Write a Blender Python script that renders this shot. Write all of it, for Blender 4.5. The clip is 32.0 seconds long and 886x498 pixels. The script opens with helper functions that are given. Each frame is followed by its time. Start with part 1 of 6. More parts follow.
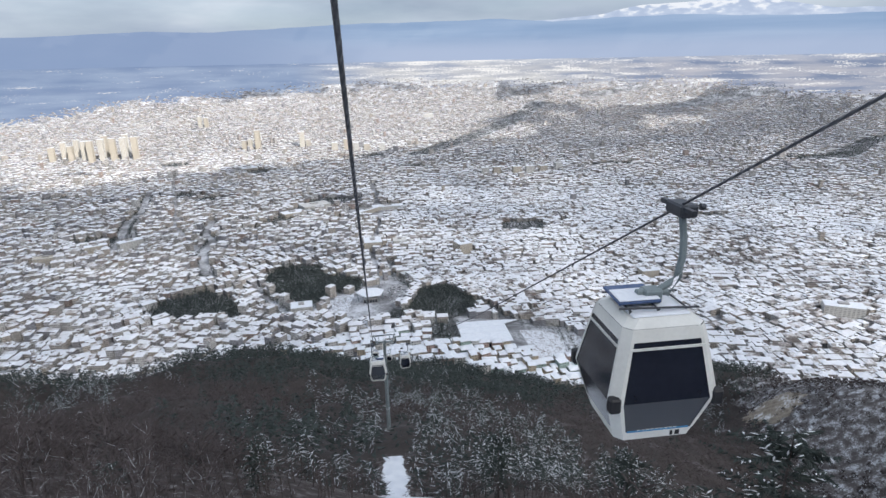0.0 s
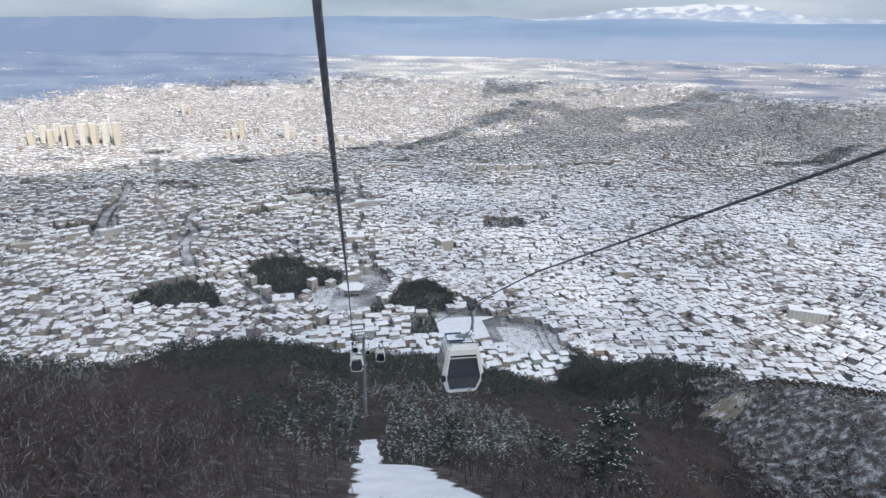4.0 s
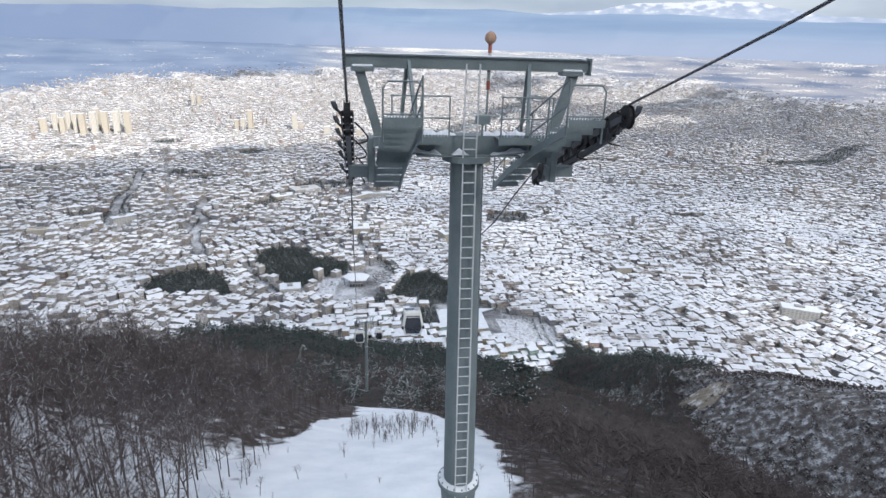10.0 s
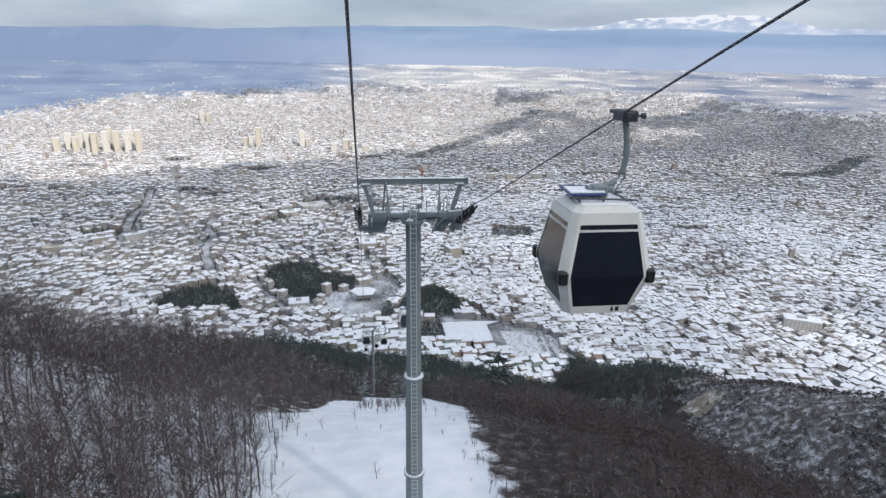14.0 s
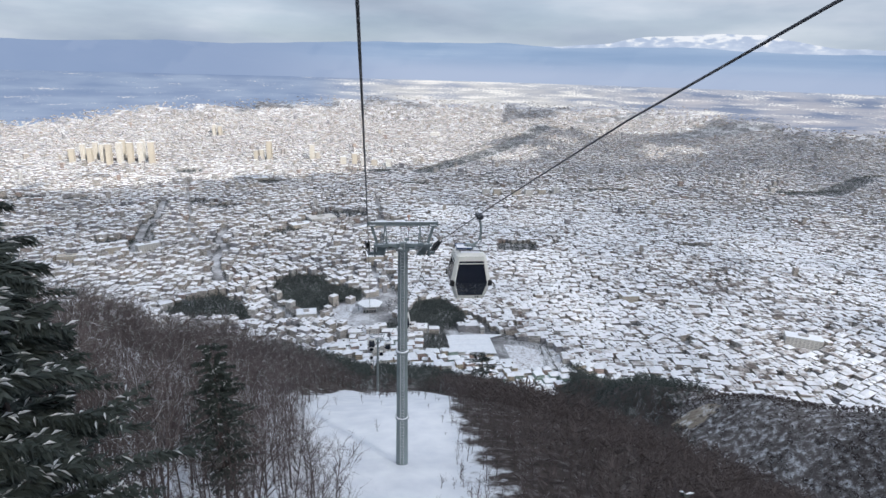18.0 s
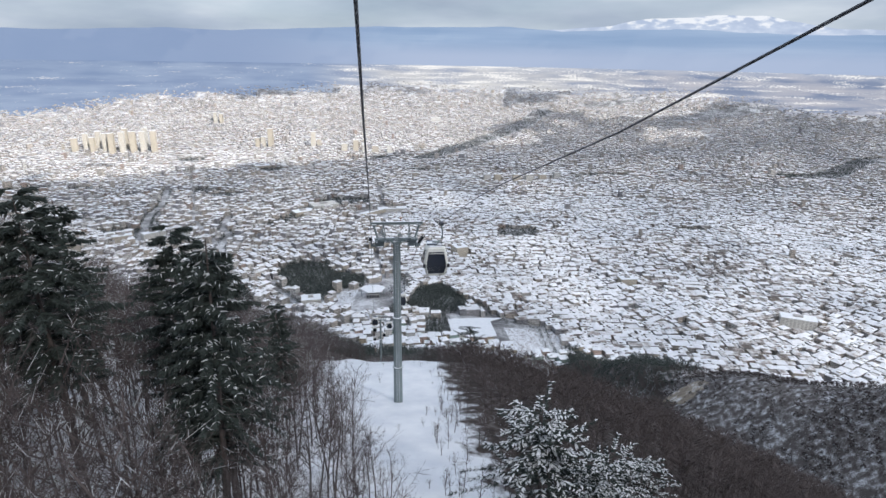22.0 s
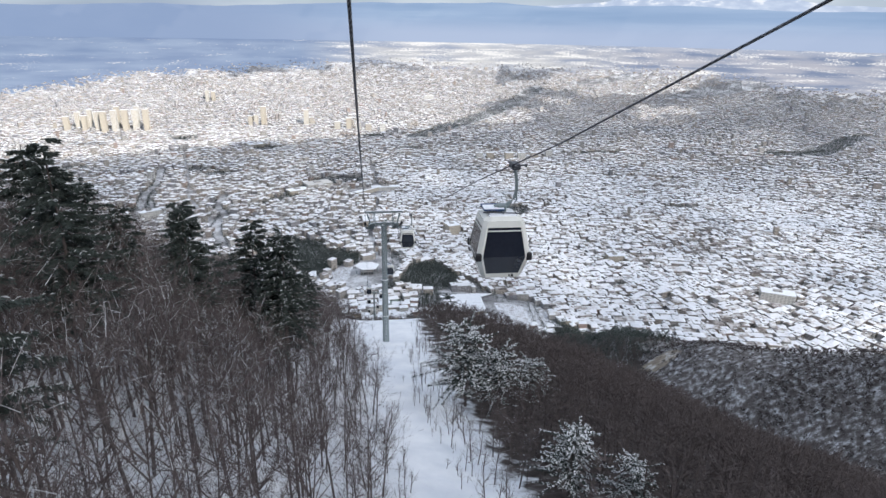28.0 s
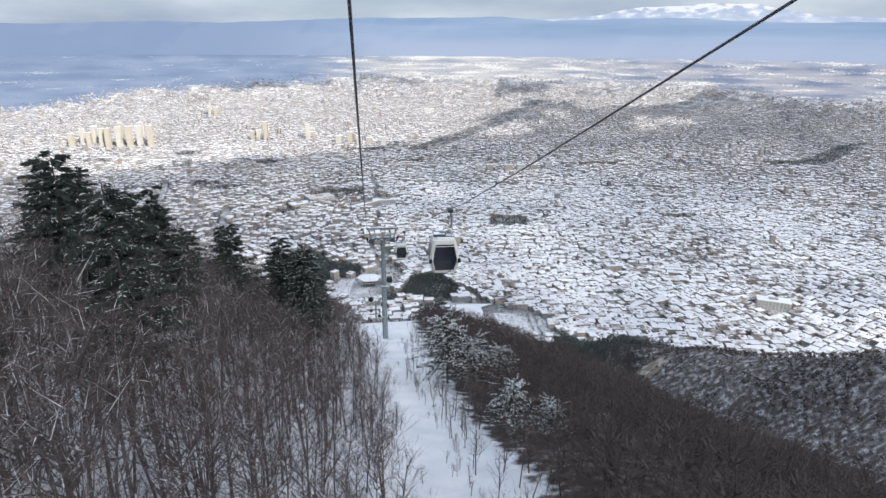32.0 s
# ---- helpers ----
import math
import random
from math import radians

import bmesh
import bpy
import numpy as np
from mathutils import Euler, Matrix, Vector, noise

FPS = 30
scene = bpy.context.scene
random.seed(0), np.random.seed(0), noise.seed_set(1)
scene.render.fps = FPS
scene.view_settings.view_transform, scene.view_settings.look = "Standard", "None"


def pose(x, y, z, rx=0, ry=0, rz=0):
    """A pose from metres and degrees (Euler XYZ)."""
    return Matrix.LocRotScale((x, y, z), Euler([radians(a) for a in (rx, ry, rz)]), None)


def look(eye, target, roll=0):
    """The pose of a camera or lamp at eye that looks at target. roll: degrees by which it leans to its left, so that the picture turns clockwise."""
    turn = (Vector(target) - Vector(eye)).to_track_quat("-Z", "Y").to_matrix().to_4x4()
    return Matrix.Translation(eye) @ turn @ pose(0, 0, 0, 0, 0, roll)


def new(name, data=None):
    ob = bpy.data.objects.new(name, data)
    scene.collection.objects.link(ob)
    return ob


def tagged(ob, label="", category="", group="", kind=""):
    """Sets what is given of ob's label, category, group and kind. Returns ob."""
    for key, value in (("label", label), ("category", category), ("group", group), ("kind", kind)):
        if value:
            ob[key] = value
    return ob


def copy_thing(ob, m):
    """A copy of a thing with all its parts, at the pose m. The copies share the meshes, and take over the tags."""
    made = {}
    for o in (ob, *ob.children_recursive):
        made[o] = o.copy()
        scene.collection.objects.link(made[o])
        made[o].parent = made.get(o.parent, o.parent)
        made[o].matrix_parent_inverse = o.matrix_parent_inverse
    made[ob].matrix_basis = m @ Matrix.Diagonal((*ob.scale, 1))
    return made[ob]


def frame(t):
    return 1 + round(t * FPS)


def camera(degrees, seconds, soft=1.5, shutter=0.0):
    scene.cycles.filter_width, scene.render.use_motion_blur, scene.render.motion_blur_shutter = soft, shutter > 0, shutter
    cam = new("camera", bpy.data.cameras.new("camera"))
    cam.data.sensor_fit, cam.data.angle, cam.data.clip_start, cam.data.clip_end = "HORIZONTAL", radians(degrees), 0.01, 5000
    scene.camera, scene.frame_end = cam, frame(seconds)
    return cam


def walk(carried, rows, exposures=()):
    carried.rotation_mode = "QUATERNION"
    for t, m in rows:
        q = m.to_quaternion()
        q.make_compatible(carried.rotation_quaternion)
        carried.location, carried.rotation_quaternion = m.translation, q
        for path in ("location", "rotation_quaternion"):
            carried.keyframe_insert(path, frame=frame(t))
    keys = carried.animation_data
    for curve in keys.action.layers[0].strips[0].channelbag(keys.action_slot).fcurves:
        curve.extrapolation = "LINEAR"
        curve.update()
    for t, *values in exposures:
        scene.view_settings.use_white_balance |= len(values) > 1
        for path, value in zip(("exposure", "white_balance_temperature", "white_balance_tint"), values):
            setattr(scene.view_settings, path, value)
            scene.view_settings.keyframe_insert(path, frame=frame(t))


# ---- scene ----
# ---------------------------------------------------------------- camera
cam = camera(74.09, 32.0, soft=1.45)
# seconds, x, y, z, yaw, pitch, roll of the ride up the rope
RIDE = [
    (0, -3.09, 29.84, 415.03, -7.62, -18.08, -1.12),
    (0.5, -3.09, 27.63, 416.35, -9.18, -18.02, 0.45),
    (1, -3.09, 25.42, 417.68, -9.34, -18.06, 1),
    (1.5, -3.09, 23.22, 418.95, -9.12, -17.64, 0.82),
    (2, -3.09, 21.01, 420.22, -8.86, -17.74, 0.61),
    (2.5, -3.09, 18.80, 421.45, -9.98, -18.83, 1.77),
    (4.5, -3.09, 9.97, 426.24, -9.05, -18.37, 0.38),
    (5, -3.09, 7.76, 427.46, -8.92, -17.89, -0.29),
    (5.5, -3.09, 5.55, 428.63, -9.38, -17.03, 1.46),
    (6, -3.09, 3.34, 429.75, -9.03, -17.92, 0.85),
    (6.5, -3.09, 1.83, 430.71, -11.08, -17.48, 4.82),
    (7, -3.09, 0.69, 431.58, -9.55, -14.03, 1.72),
    (7.5, -3.09, -2.41, 432.86, -10.64, -10.61, 1.44),
    (8, -3.09, -5.25, 433.57, -9.46, -12.63, -1.72),
    (8.5, -3.09, -8.11, 434.41, -9.21, -17.13, 0.08),
    (9, -3.09, -11.07, 435.24, -9.26, -21.92, 1.45),
    (9.5, -3.09, -13.72, 436.07, -9.91, -22.77, 2.99),
    (10, -3.09, -16.08, 436.90, -8.9, -19.4, 1.84),
    (10.5, -3.09, -18.44, 437.73, -8.12, -15.17, 0.38),
    (11, -3.09, -20.80, 438.56, -7.99, -12.64, 0.14),
    (11.5, -3.09, -23.16, 439.39, -8.31, -14.71, 0.76),
    (12, -3.09, -25.52, 440.23, -8.38, -17.56, 1.75),
    (12.5, -3.09, -27.87, 441.06, -8.3, -19.9, 1.81),
    (13, -3.09, -30.23, 441.89, -8.17, -20.44, 1.52),
    (13.5, -3.09, -32.59, 442.72, -8.28, -18.46, 1.19),
    (15.5, -3.09, -42.02, 446.04, -7.52, -17.75, 1.15),
    (16, -3.09, -44.38, 446.87, -7.64, -18.61, 1.41),
    (16.5, -3.09, -46.74, 447.70, -6.79, -18.39, 0.91),
    (17, -3.09, -49.09, 448.53, -7.03, -17.22, 1.24),
    (17.5, -3.09, -51.45, 449.36, -7.15, -16.4, 1.17),
    (18, -3.09, -53.81, 450.19, -7.4, -16.73, 1.69),
    (18.5, -3.09, -56.17, 451.02, -8.16, -18.25, 1.88),
    (19, -3.09, -58.53, 451.85, -7.31, -18.4, 1.14),
    (19.5, -3.09, -60.88, 452.68, -6.61, -17.97, 0.58),
    (20, -3.09, -63.24, 453.51, -8.17, -18.4, 2.07),
    (20.5, -3.09, -65.60, 454.34, -8.07, -18.28, 1.25),
    (21, -3.09, -67.96, 455.18, -7.84, -18.27, 1.17),
    (21.5, -3.09, -70.32, 456.00, -7.31, -18.61, 0.89),
    (22, -3.09, -72.67, 456.84, -7.2, -18.17, 1.07),
    (22.5, -3.09, -75.03, 457.67, -7.21, -18.04, 1.26),
    (23, -3.09, -77.39, 458.50, -6.76, -18.09, 0.92),
    (23.5, -3.09, -79.75, 459.33, -7.64, -18.38, 1.36),
    (24, -3.09, -82.11, 460.16, -6.67, -18.47, 0.01),
    (24.5, -3.09, -84.47, 460.99, -8.52, -19.53, 1.37),
    (26.5, -3.09, -93.90, 464.31, -7.42, -19.64, 0.68),
    (27, -3.09, -96.26, 465.14, -8.35, -20.45, 1.31),
    (27.5, -3.09, -98.61, 465.97, -8.37, -20.79, 1.2),
    (28, -3.09, -100.97, 466.80, -7.86, -20.33, 1.13),
    (28.5, -3.09, -103.33, 467.63, -7.62, -20.26, 0.82),
    (29, -3.09, -105.69, 468.46, -7.53, -20.52, 0.39),
    (29.5, -3.09, -108.05, 469.29, -7.56, -20.65, 0.38),
    (30, -3.09, -110.40, 470.12, -6.96, -20.42, 0.04),
    (30.5, -3.09, -112.76, 470.95, -7.13, -19.74, 0.04),
    (31, -3.09, -115.12, 471.78, -6.65, -19.13, -0.58),
    (31.5, -3.09, -117.48, 472.62, -6.77, -19.08, -0.61),
    (32, -3.09, -119.84, 473.45, -7.67, -19.2, 0.52),
]
walk(cam, [(t, pose(x, y, z, 90 + pitch, 0, yaw) @ pose(0, 0, 0, 0, 0, roll)) for t, x, y, z, yaw, pitch, roll in RIDE], [(0, 0.24, 6330, 12), (6, 0.23, 6330, 12), (8, 0.18, 6330, 12), (9, 0.41, 6330, 12), (10, 0.37, 6330, 12), (11, 0.31, 6330, 12), (12, 0.23, 6330, 12), (24, 0.25, 6330, 12), (27, 0.32, 6330, 12), (32, 0.33, 6330, 12)])
# ---------------------------------------------------------------- light
SUN_EL, SUN_AZ = radians(36), radians(148)  # azimuth from +y, clockwise: behind, to the right
SUN_WAY = Vector((math.sin(SUN_AZ) * math.cos(SUN_EL), math.cos(SUN_AZ) * math.cos(SUN_EL), math.sin(SUN_EL)))
world = bpy.data.worlds.new("sky")
scene.world = world
world.use_nodes = True


def build_sky():
    nt = world.node_tree
    n, l = nt.nodes, nt.links
    n.clear()
    out = n.new("ShaderNodeOutputWorld")
    sky = n.new("ShaderNodeTexSky")
    sky.sky_type = "NISHITA"
    sky.sun_disc = False
    sky.sun_elevation = SUN_EL
    sky.sun_rotation = SUN_AZ
    sky.altitude = 600
    bg = n.new("ShaderNodeBackground")
    bg.inputs["Strength"].default_value = 0.10
    l.new(sky.outputs[0], bg.inputs["Color"])
    # broken cloud cover all round the sky
    tc = n.new("ShaderNodeTexCoord")
    mp = n.new("ShaderNodeMapping")
    mp.inputs["Scale"].default_value = (1.0, 1.0, 4.2)
    l.new(tc.outputs["Generated"], mp.inputs["Vector"])
    nz = n.new("ShaderNodeTexNoise")
    nz.inputs["Scale"].default_value = 3.2
    nz.inputs["Detail"].default_value = 7
    nz.inputs["Roughness"].default_value = 0.55
    l.new(mp.outputs[0], nz.inputs["Vector"])
    rp = n.new("ShaderNodeValToRGB")
    rp.color_ramp.elements[0].position = 0.40
    rp.color_ramp.elements[0].color = (0.80, 0.80, 0.80, 1)
    rp.color_ramp.elements[1].position = 0.62
    rp.color_ramp.elements[1].color = (1, 1, 1, 1)
    l.new(nz.outputs["Fac"], rp.inputs["Fac"])
    cb = n.new("ShaderNodeBackground")
    # undersides from slate to white, in long banks
    m2 = n.new("ShaderNodeMapping")
    m2.inputs["Scale"].default_value = (1.0, 1.0, 4.5)
    m2.inputs["Location"].default_value = (0.3, 0.1, 0.15)
    l.new(tc.outputs["Generated"], m2.inputs["Vector"])
    n2 = n.new("ShaderNodeTexNoise")
    n2.inputs["Scale"].default_value = 2.6
    n2.inputs["Detail"].default_value = 8
    n2.inputs["Roughness"].default_value = 0.5
    l.new(m2.outputs[0], n2.inputs["Vector"])
    r2 = n.new("ShaderNodeValToRGB")
    for k, (p, c) in enumerate(((0.36, (0.42, 0.51, 0.63)), (0.52, (0.58, 0.67, 0.78)), (0.66, (0.84, 0.90, 0.98)))):
        e = r2.color_ramp.elements[k] if k < 2 else r2.color_ramp.elements.new(p)
        e.position, e.color = p, (*c, 1)
    l.new(n2.outputs["Fac"], r2.inputs["Fac"])
    l.new(r2.outputs["Color"], cb.inputs["Color"])
    cb.inputs["Strength"].default_value = 0.70
    mx = n.new("ShaderNodeMixShader")
    l.new(rp.outputs["Color"], mx.inputs["Fac"])
    l.new(bg.outputs[0], mx.inputs[1])
    l.new(cb.outputs[0], mx.inputs[2])
    l.new(mx.outputs[0], out.inputs["Surface"])


build_sky()
sun_lamp = new("sun", bpy.data.lights.new("sun", "SUN"))
sun_lamp.data.energy = 4.2
sun_lamp.data.angle = radians(0.6)
sun_lamp.data.color = (1.0, 0.95, 0.86)
sun_lamp.matrix_world = look(SUN_WAY * 3000, (0, 0, 0))

# ---------------------------------------------------------------- materials
MATS = {}


def principled(name, rough=0.8, metal=0.0, spec=0.3):
    m = bpy.data.materials.new(name)
    m.use_nodes = True
    MATS[name] = m
    b = m.node_tree.nodes["Principled BSDF"]
    b.inputs["Roughness"].default_value = rough
    b.inputs["Metallic"].default_value = metal
    b.inputs["Specular IOR Level"].default_value = spec
    return m, m.node_tree.nodes, m.node_tree.links, b


def noisy(name, stops, scale, rough=0.8, metal=0.0, spec=0.3, bump=0.0, bump_scale=None, fine=None, island=0.0, detail=6, drift=0.0):
    """A material whose colour runs through stops by noise at one scale, broken up by a second, finer noise."""
    m, n, l, b = principled(name, rough, metal, spec)
    geo = n.new("ShaderNodeNewGeometry")
    nz = n.new("ShaderNodeTexNoise")
    nz.inputs["Scale"].default_value = scale
    nz.inputs["Detail"].default_value = detail
    l.new(geo.outputs["Position"], nz.inputs["Vector"])
    fn = n.new("ShaderNodeTexNoise")
    fn.inputs["Scale"].default_value = fine or scale * 9
    fn.inputs["Detail"].default_value = 3
    l.new(geo.outputs["Position"], fn.inputs["Vector"])
    mixf = n.new("ShaderNodeMath")
    mixf.operation = "MULTIPLY_ADD"
    mixf.inputs[1].default_value = 0.35
    l.new(fn.outputs["Fac"], mixf.inputs[0])
    sc = n.new("ShaderNodeMath")
    sc.operation = "MULTIPLY"
    sc.inputs[1].default_value = 0.65
    l.new(nz.outputs["Fac"], sc.inputs[0])
    l.new(sc.outputs[0], mixf.inputs[2])
    fac = mixf.outputs[0]
    if island:
        a = n.new("ShaderNodeMath")
        a.operation = "MULTIPLY_ADD"
        a.inputs[1].default_value = island
        l.new(geo.outputs["Random Per Island"], a.inputs[0])
        s2 = n.new("ShaderNodeMath")
        s2.operation = "SUBTRACT"
        s2.inputs[1].default_value = island / 2
        l.new(fac, s2.inputs[0])
        l.new(s2.outputs[0], a.inputs[2])
        fac = a.outputs[0]
    if drift:  # slow change from district to district
        dn = n.new("ShaderNodeTexNoise")
        dn.inputs["Scale"].default_value = 0.0032
        dn.inputs["Detail"].default_value = 4
        l.new(geo.outputs["Position"], dn.inputs["Vector"])
        d1 = n.new("ShaderNodeMath")
        d1.operation = "MULTIPLY_ADD"
        d1.inputs[1].default_value = drift
        l.new(dn.outputs["Fac"], d1.inputs[0])
        d2 = n.new("ShaderNodeMath")
        d2.operation = "SUBTRACT"
        d2.inputs[1].default_value = drift / 2
        l.new(fac, d2.inputs[0])
        l.new(d2.outputs[0], d1.inputs[2])
        fac = d1.outputs[0]
    rp = n.new("ShaderNodeValToRGB")
    els = rp.color_ramp.elements
    for k, (p, c) in enumerate(stops):
        e = els[k] if k < 2 else els.new(p)
        e.position = p
        e.color = (*c, 1)
    l.new(fac, rp.inputs["Fac"])
    l.new(rp.outputs["Color"], b.inputs["Base Color"])
    if bump:
        bn = n.new("ShaderNodeTexNoise")
        bn.inputs["Scale"].default_value = bump_scale or scale * 5
        bn.inputs["Detail"].default_value = 5
        l.new(geo.outputs["Position"], bn.inputs["Vector"])
        bp = n.new("ShaderNodeBump")
        bp.inputs["Strength"].default_value = bump
        bp.inputs["Distance"].default_value = 0.3
        l.new(bn.outputs["Fac"], bp.inputs["Height"])
        l.new(bp.outputs["Normal"], b.inputs["Normal"])
    return m


SNOW = noisy("snow", [(0.3, (0.72, 0.75, 0.80)), (0.6, (0.84, 0.86, 0.89))], 0.25, rough=0.75, spec=0.25, bump=0.5, bump_scale=1.1, fine=4)
ROOF_SNOW = noisy("roof_snow", [(0.22, (0.14, 0.12, 0.11)), (0.31, (0.46, 0.43, 0.41)), (0.40, (0.72, 0.73, 0.76)), (0.7, (0.84, 0.85, 0.88))], 0.06, rough=0.75, fine=0.5, island=0.46, drift=0.55)
FOREST_FLOOR = noisy("forest_floor", [(0.32, (0.10, 0.075, 0.06)), (0.40, (0.34, 0.31, 0.30)), (0.48, (0.78, 0.80, 0.84))], 0.22, rough=0.9, bump=0.6, bump_scale=2.0, fine=2.2)


def hill_cover():
    """Leaf litter and snow on the mountainside, blended by the share of open snow stored on the ground."""
    m, n, l, b = principled("litter_and_snow", 0.85, 0, 0.2)
    geo = n.new("ShaderNodeNewGeometry")

    def noise_at(scale, detail):
        z = n.new("ShaderNodeTexNoise")
        z.inputs["Scale"].default_value = scale
        z.inputs["Detail"].default_value = detail
        l.new(geo.outputs["Position"], z.inputs["Vector"])
        return z.outputs["Fac"]

    def ramp(fac, stops):
        rp = n.new("ShaderNodeValToRGB")
        for k, (p, c) in enumerate(stops):
            e = rp.color_ramp.elements[k] if k < 2 else rp.color_ramp.elements.new(p)
            e.position, e.color = p, (*c, 1)
        l.new(fac, rp.inputs["Fac"])
        return rp.outputs["Color"]

    snow = ramp(noise_at(0.3, 6), [(0.3, (0.70, 0.73, 0.78)), (0.65, (0.84, 0.86, 0.89))])
    litter = ramp(noise_at(0.8, 7), [(0.34, (0.036, 0.029, 0.027)), (0.54, (0.072, 0.058, 0.053)), (0.78, (0.24, 0.23, 0.23))])
    at = n.new("ShaderNodeAttribute")
    at.attribute_name = "snowy"
    a1 = n.new("ShaderNodeMath")
    a1.operation = "MULTIPLY_ADD"
    a1.inputs[1].default_value = 1.1
    l.new(noise_at(0.45, 7), a1.inputs[0])
    l.new(at.outputs["Fac"], a1.inputs[2])
    mr = n.new("ShaderNodeMapRange")
    mr.inputs["From Min"].default_value = 0.96
    mr.inputs["From Max"].default_value = 1.14
    l.new(a1.outputs[0], mr.inputs["Value"])
    mx = n.new("ShaderNodeMix")
    mx.data_type = "RGBA"
    l.new(mr.outputs["Result"], mx.inputs["Factor"])
    l.new(litter, mx.inputs["A"])
    l.new(snow, mx.inputs["B"])
    l.new(mx.outputs["Result"], b.inputs["Base Color"])
    bp = n.new("ShaderNodeBump")
    bp.inputs["Strength"].default_value = 0.5
    bp.inputs["Distance"].default_value = 0.3
    l.new(noise_at(1.3, 5), bp.inputs["Height"])
    l.new(bp.outputs["Normal"], b.inputs["Normal"])
    return m


HILL = hill_cover()
LOWER_FLOOR = noisy("lower_forest_floor", [(0.36, (0.034, 0.028, 0.026)), (0.58, (0.062, 0.051, 0.047)), (0.80, (0.26, 0.26, 0.27))], 0.09, rough=0.9, fine=0.9)
SCRUB_FLOOR = noisy("scrub_snow", [(0.43, (0.085, 0.075, 0.072)), (0.52, (0.17, 0.16, 0.158)), (0.60, (0.42, 0.425, 0.44)), (0.70, (0.70, 0.72, 0.76))], 0.22, rough=0.9, fine=1.1, bump=0.4, bump_scale=0.6, detail=8)
STREET = noisy("street_slush", [(0.34, (0.12, 0.12, 0.125)), (0.48, (0.30, 0.30, 0.31)), (0.62, (0.66, 0.67, 0.70))], 0.02, rough=0.8, fine=0.25)
EARTH = noisy("bare_earth", [(0.35, (0.16, 0.13, 0.10)), (0.55, (0.30, 0.26, 0.21)), (0.66, (0.70, 0.70, 0.71))], 0.08, rough=0.95, fine=0.6, bump=0.5, bump_scale=0.5)


def backdrop(name, low, mid, high, spots, strength=0.9, scale=0.0022, stretch=(1, 1, 1), crest=None, foot=None, west=None):
    """Far distance, its daylight haze painted as a steady glow: soft patches, specks of settlement, snow above a crest
    height.
    """
    m, n, l, b = principled(name, 1.0, 0, 0)
    geo = n.new("ShaderNodeNewGeometry")
    mp = n.new("ShaderNodeMapping")
    mp.inputs["Scale"].default_value = stretch
    l.new(geo.outputs["Position"], mp.inputs["Vector"])
    nz = n.new("ShaderNodeTexNoise")
    nz.inputs["Scale"].default_value = scale
    nz.inputs["Detail"].default_value = 5
    l.new(mp.outputs[0], nz.inputs["Vector"])
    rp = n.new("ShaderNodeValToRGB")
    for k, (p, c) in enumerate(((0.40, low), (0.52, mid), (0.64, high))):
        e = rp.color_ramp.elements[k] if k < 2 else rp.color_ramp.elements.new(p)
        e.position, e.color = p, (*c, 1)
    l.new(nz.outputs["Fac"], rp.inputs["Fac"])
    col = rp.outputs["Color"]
    if spots:
        sp = n.new("ShaderNodeTexNoise")
        sp.inputs["Scale"].default_value = 0.05
        sp.inputs["Detail"].default_value = 4
        l.new(geo.outputs["Position"], sp.inputs["Vector"])
        ad = n.new("ShaderNodeMath")
        ad.operation = "MULTIPLY_ADD"
        ad.inputs[1].default_value = 0.9
        l.new(nz.outputs["Fac"], ad.inputs[0])
        l.new(sp.outputs["Fac"], ad.inputs[2])
        r2 = n.new("ShaderNodeValToRGB")
        r2.color_ramp.elements[0].position, r2.color_ramp.elements[0].color = 0.99, (0, 0, 0, 1)
        r2.color_ramp.elements[1].position, r2.color_ramp.elements[1].color = 1.0, (1, 1, 1, 1)
        mr = n.new("ShaderNodeMapRange")
        mr.inputs["From Min"].default_value = 1.04
        mr.inputs["From Max"].default_value = 1.16
        l.new(ad.outputs[0], mr.inputs["Value"])
        mx = n.new("ShaderNodeMix")
        mx.data_type = "RGBA"
        l.new(mr.outputs["Result"], mx.inputs["Factor"])
        l.new(col, mx.inputs["A"])
        mx.inputs["B"].default_value = (*spots, 1)
        col = mx.outputs["Result"]
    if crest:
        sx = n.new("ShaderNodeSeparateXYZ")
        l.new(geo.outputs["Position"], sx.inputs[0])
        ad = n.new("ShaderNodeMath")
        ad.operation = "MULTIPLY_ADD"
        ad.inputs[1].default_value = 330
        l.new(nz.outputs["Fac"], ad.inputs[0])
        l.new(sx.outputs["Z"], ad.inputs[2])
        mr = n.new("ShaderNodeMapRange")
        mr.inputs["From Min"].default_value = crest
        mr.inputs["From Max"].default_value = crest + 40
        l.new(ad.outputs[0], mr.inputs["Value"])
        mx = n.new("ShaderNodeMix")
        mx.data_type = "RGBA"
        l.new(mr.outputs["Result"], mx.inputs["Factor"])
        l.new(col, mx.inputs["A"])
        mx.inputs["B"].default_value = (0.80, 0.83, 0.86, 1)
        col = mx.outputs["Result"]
    # haze painted paler towards the foot of the hills
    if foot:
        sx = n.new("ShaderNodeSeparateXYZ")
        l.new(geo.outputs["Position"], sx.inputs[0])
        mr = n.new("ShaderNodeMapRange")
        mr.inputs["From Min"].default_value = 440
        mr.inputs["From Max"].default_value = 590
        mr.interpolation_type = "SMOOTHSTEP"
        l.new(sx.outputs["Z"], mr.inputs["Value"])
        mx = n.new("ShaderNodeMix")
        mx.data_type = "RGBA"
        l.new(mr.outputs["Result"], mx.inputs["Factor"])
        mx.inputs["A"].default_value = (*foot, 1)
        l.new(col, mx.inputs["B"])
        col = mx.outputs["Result"]
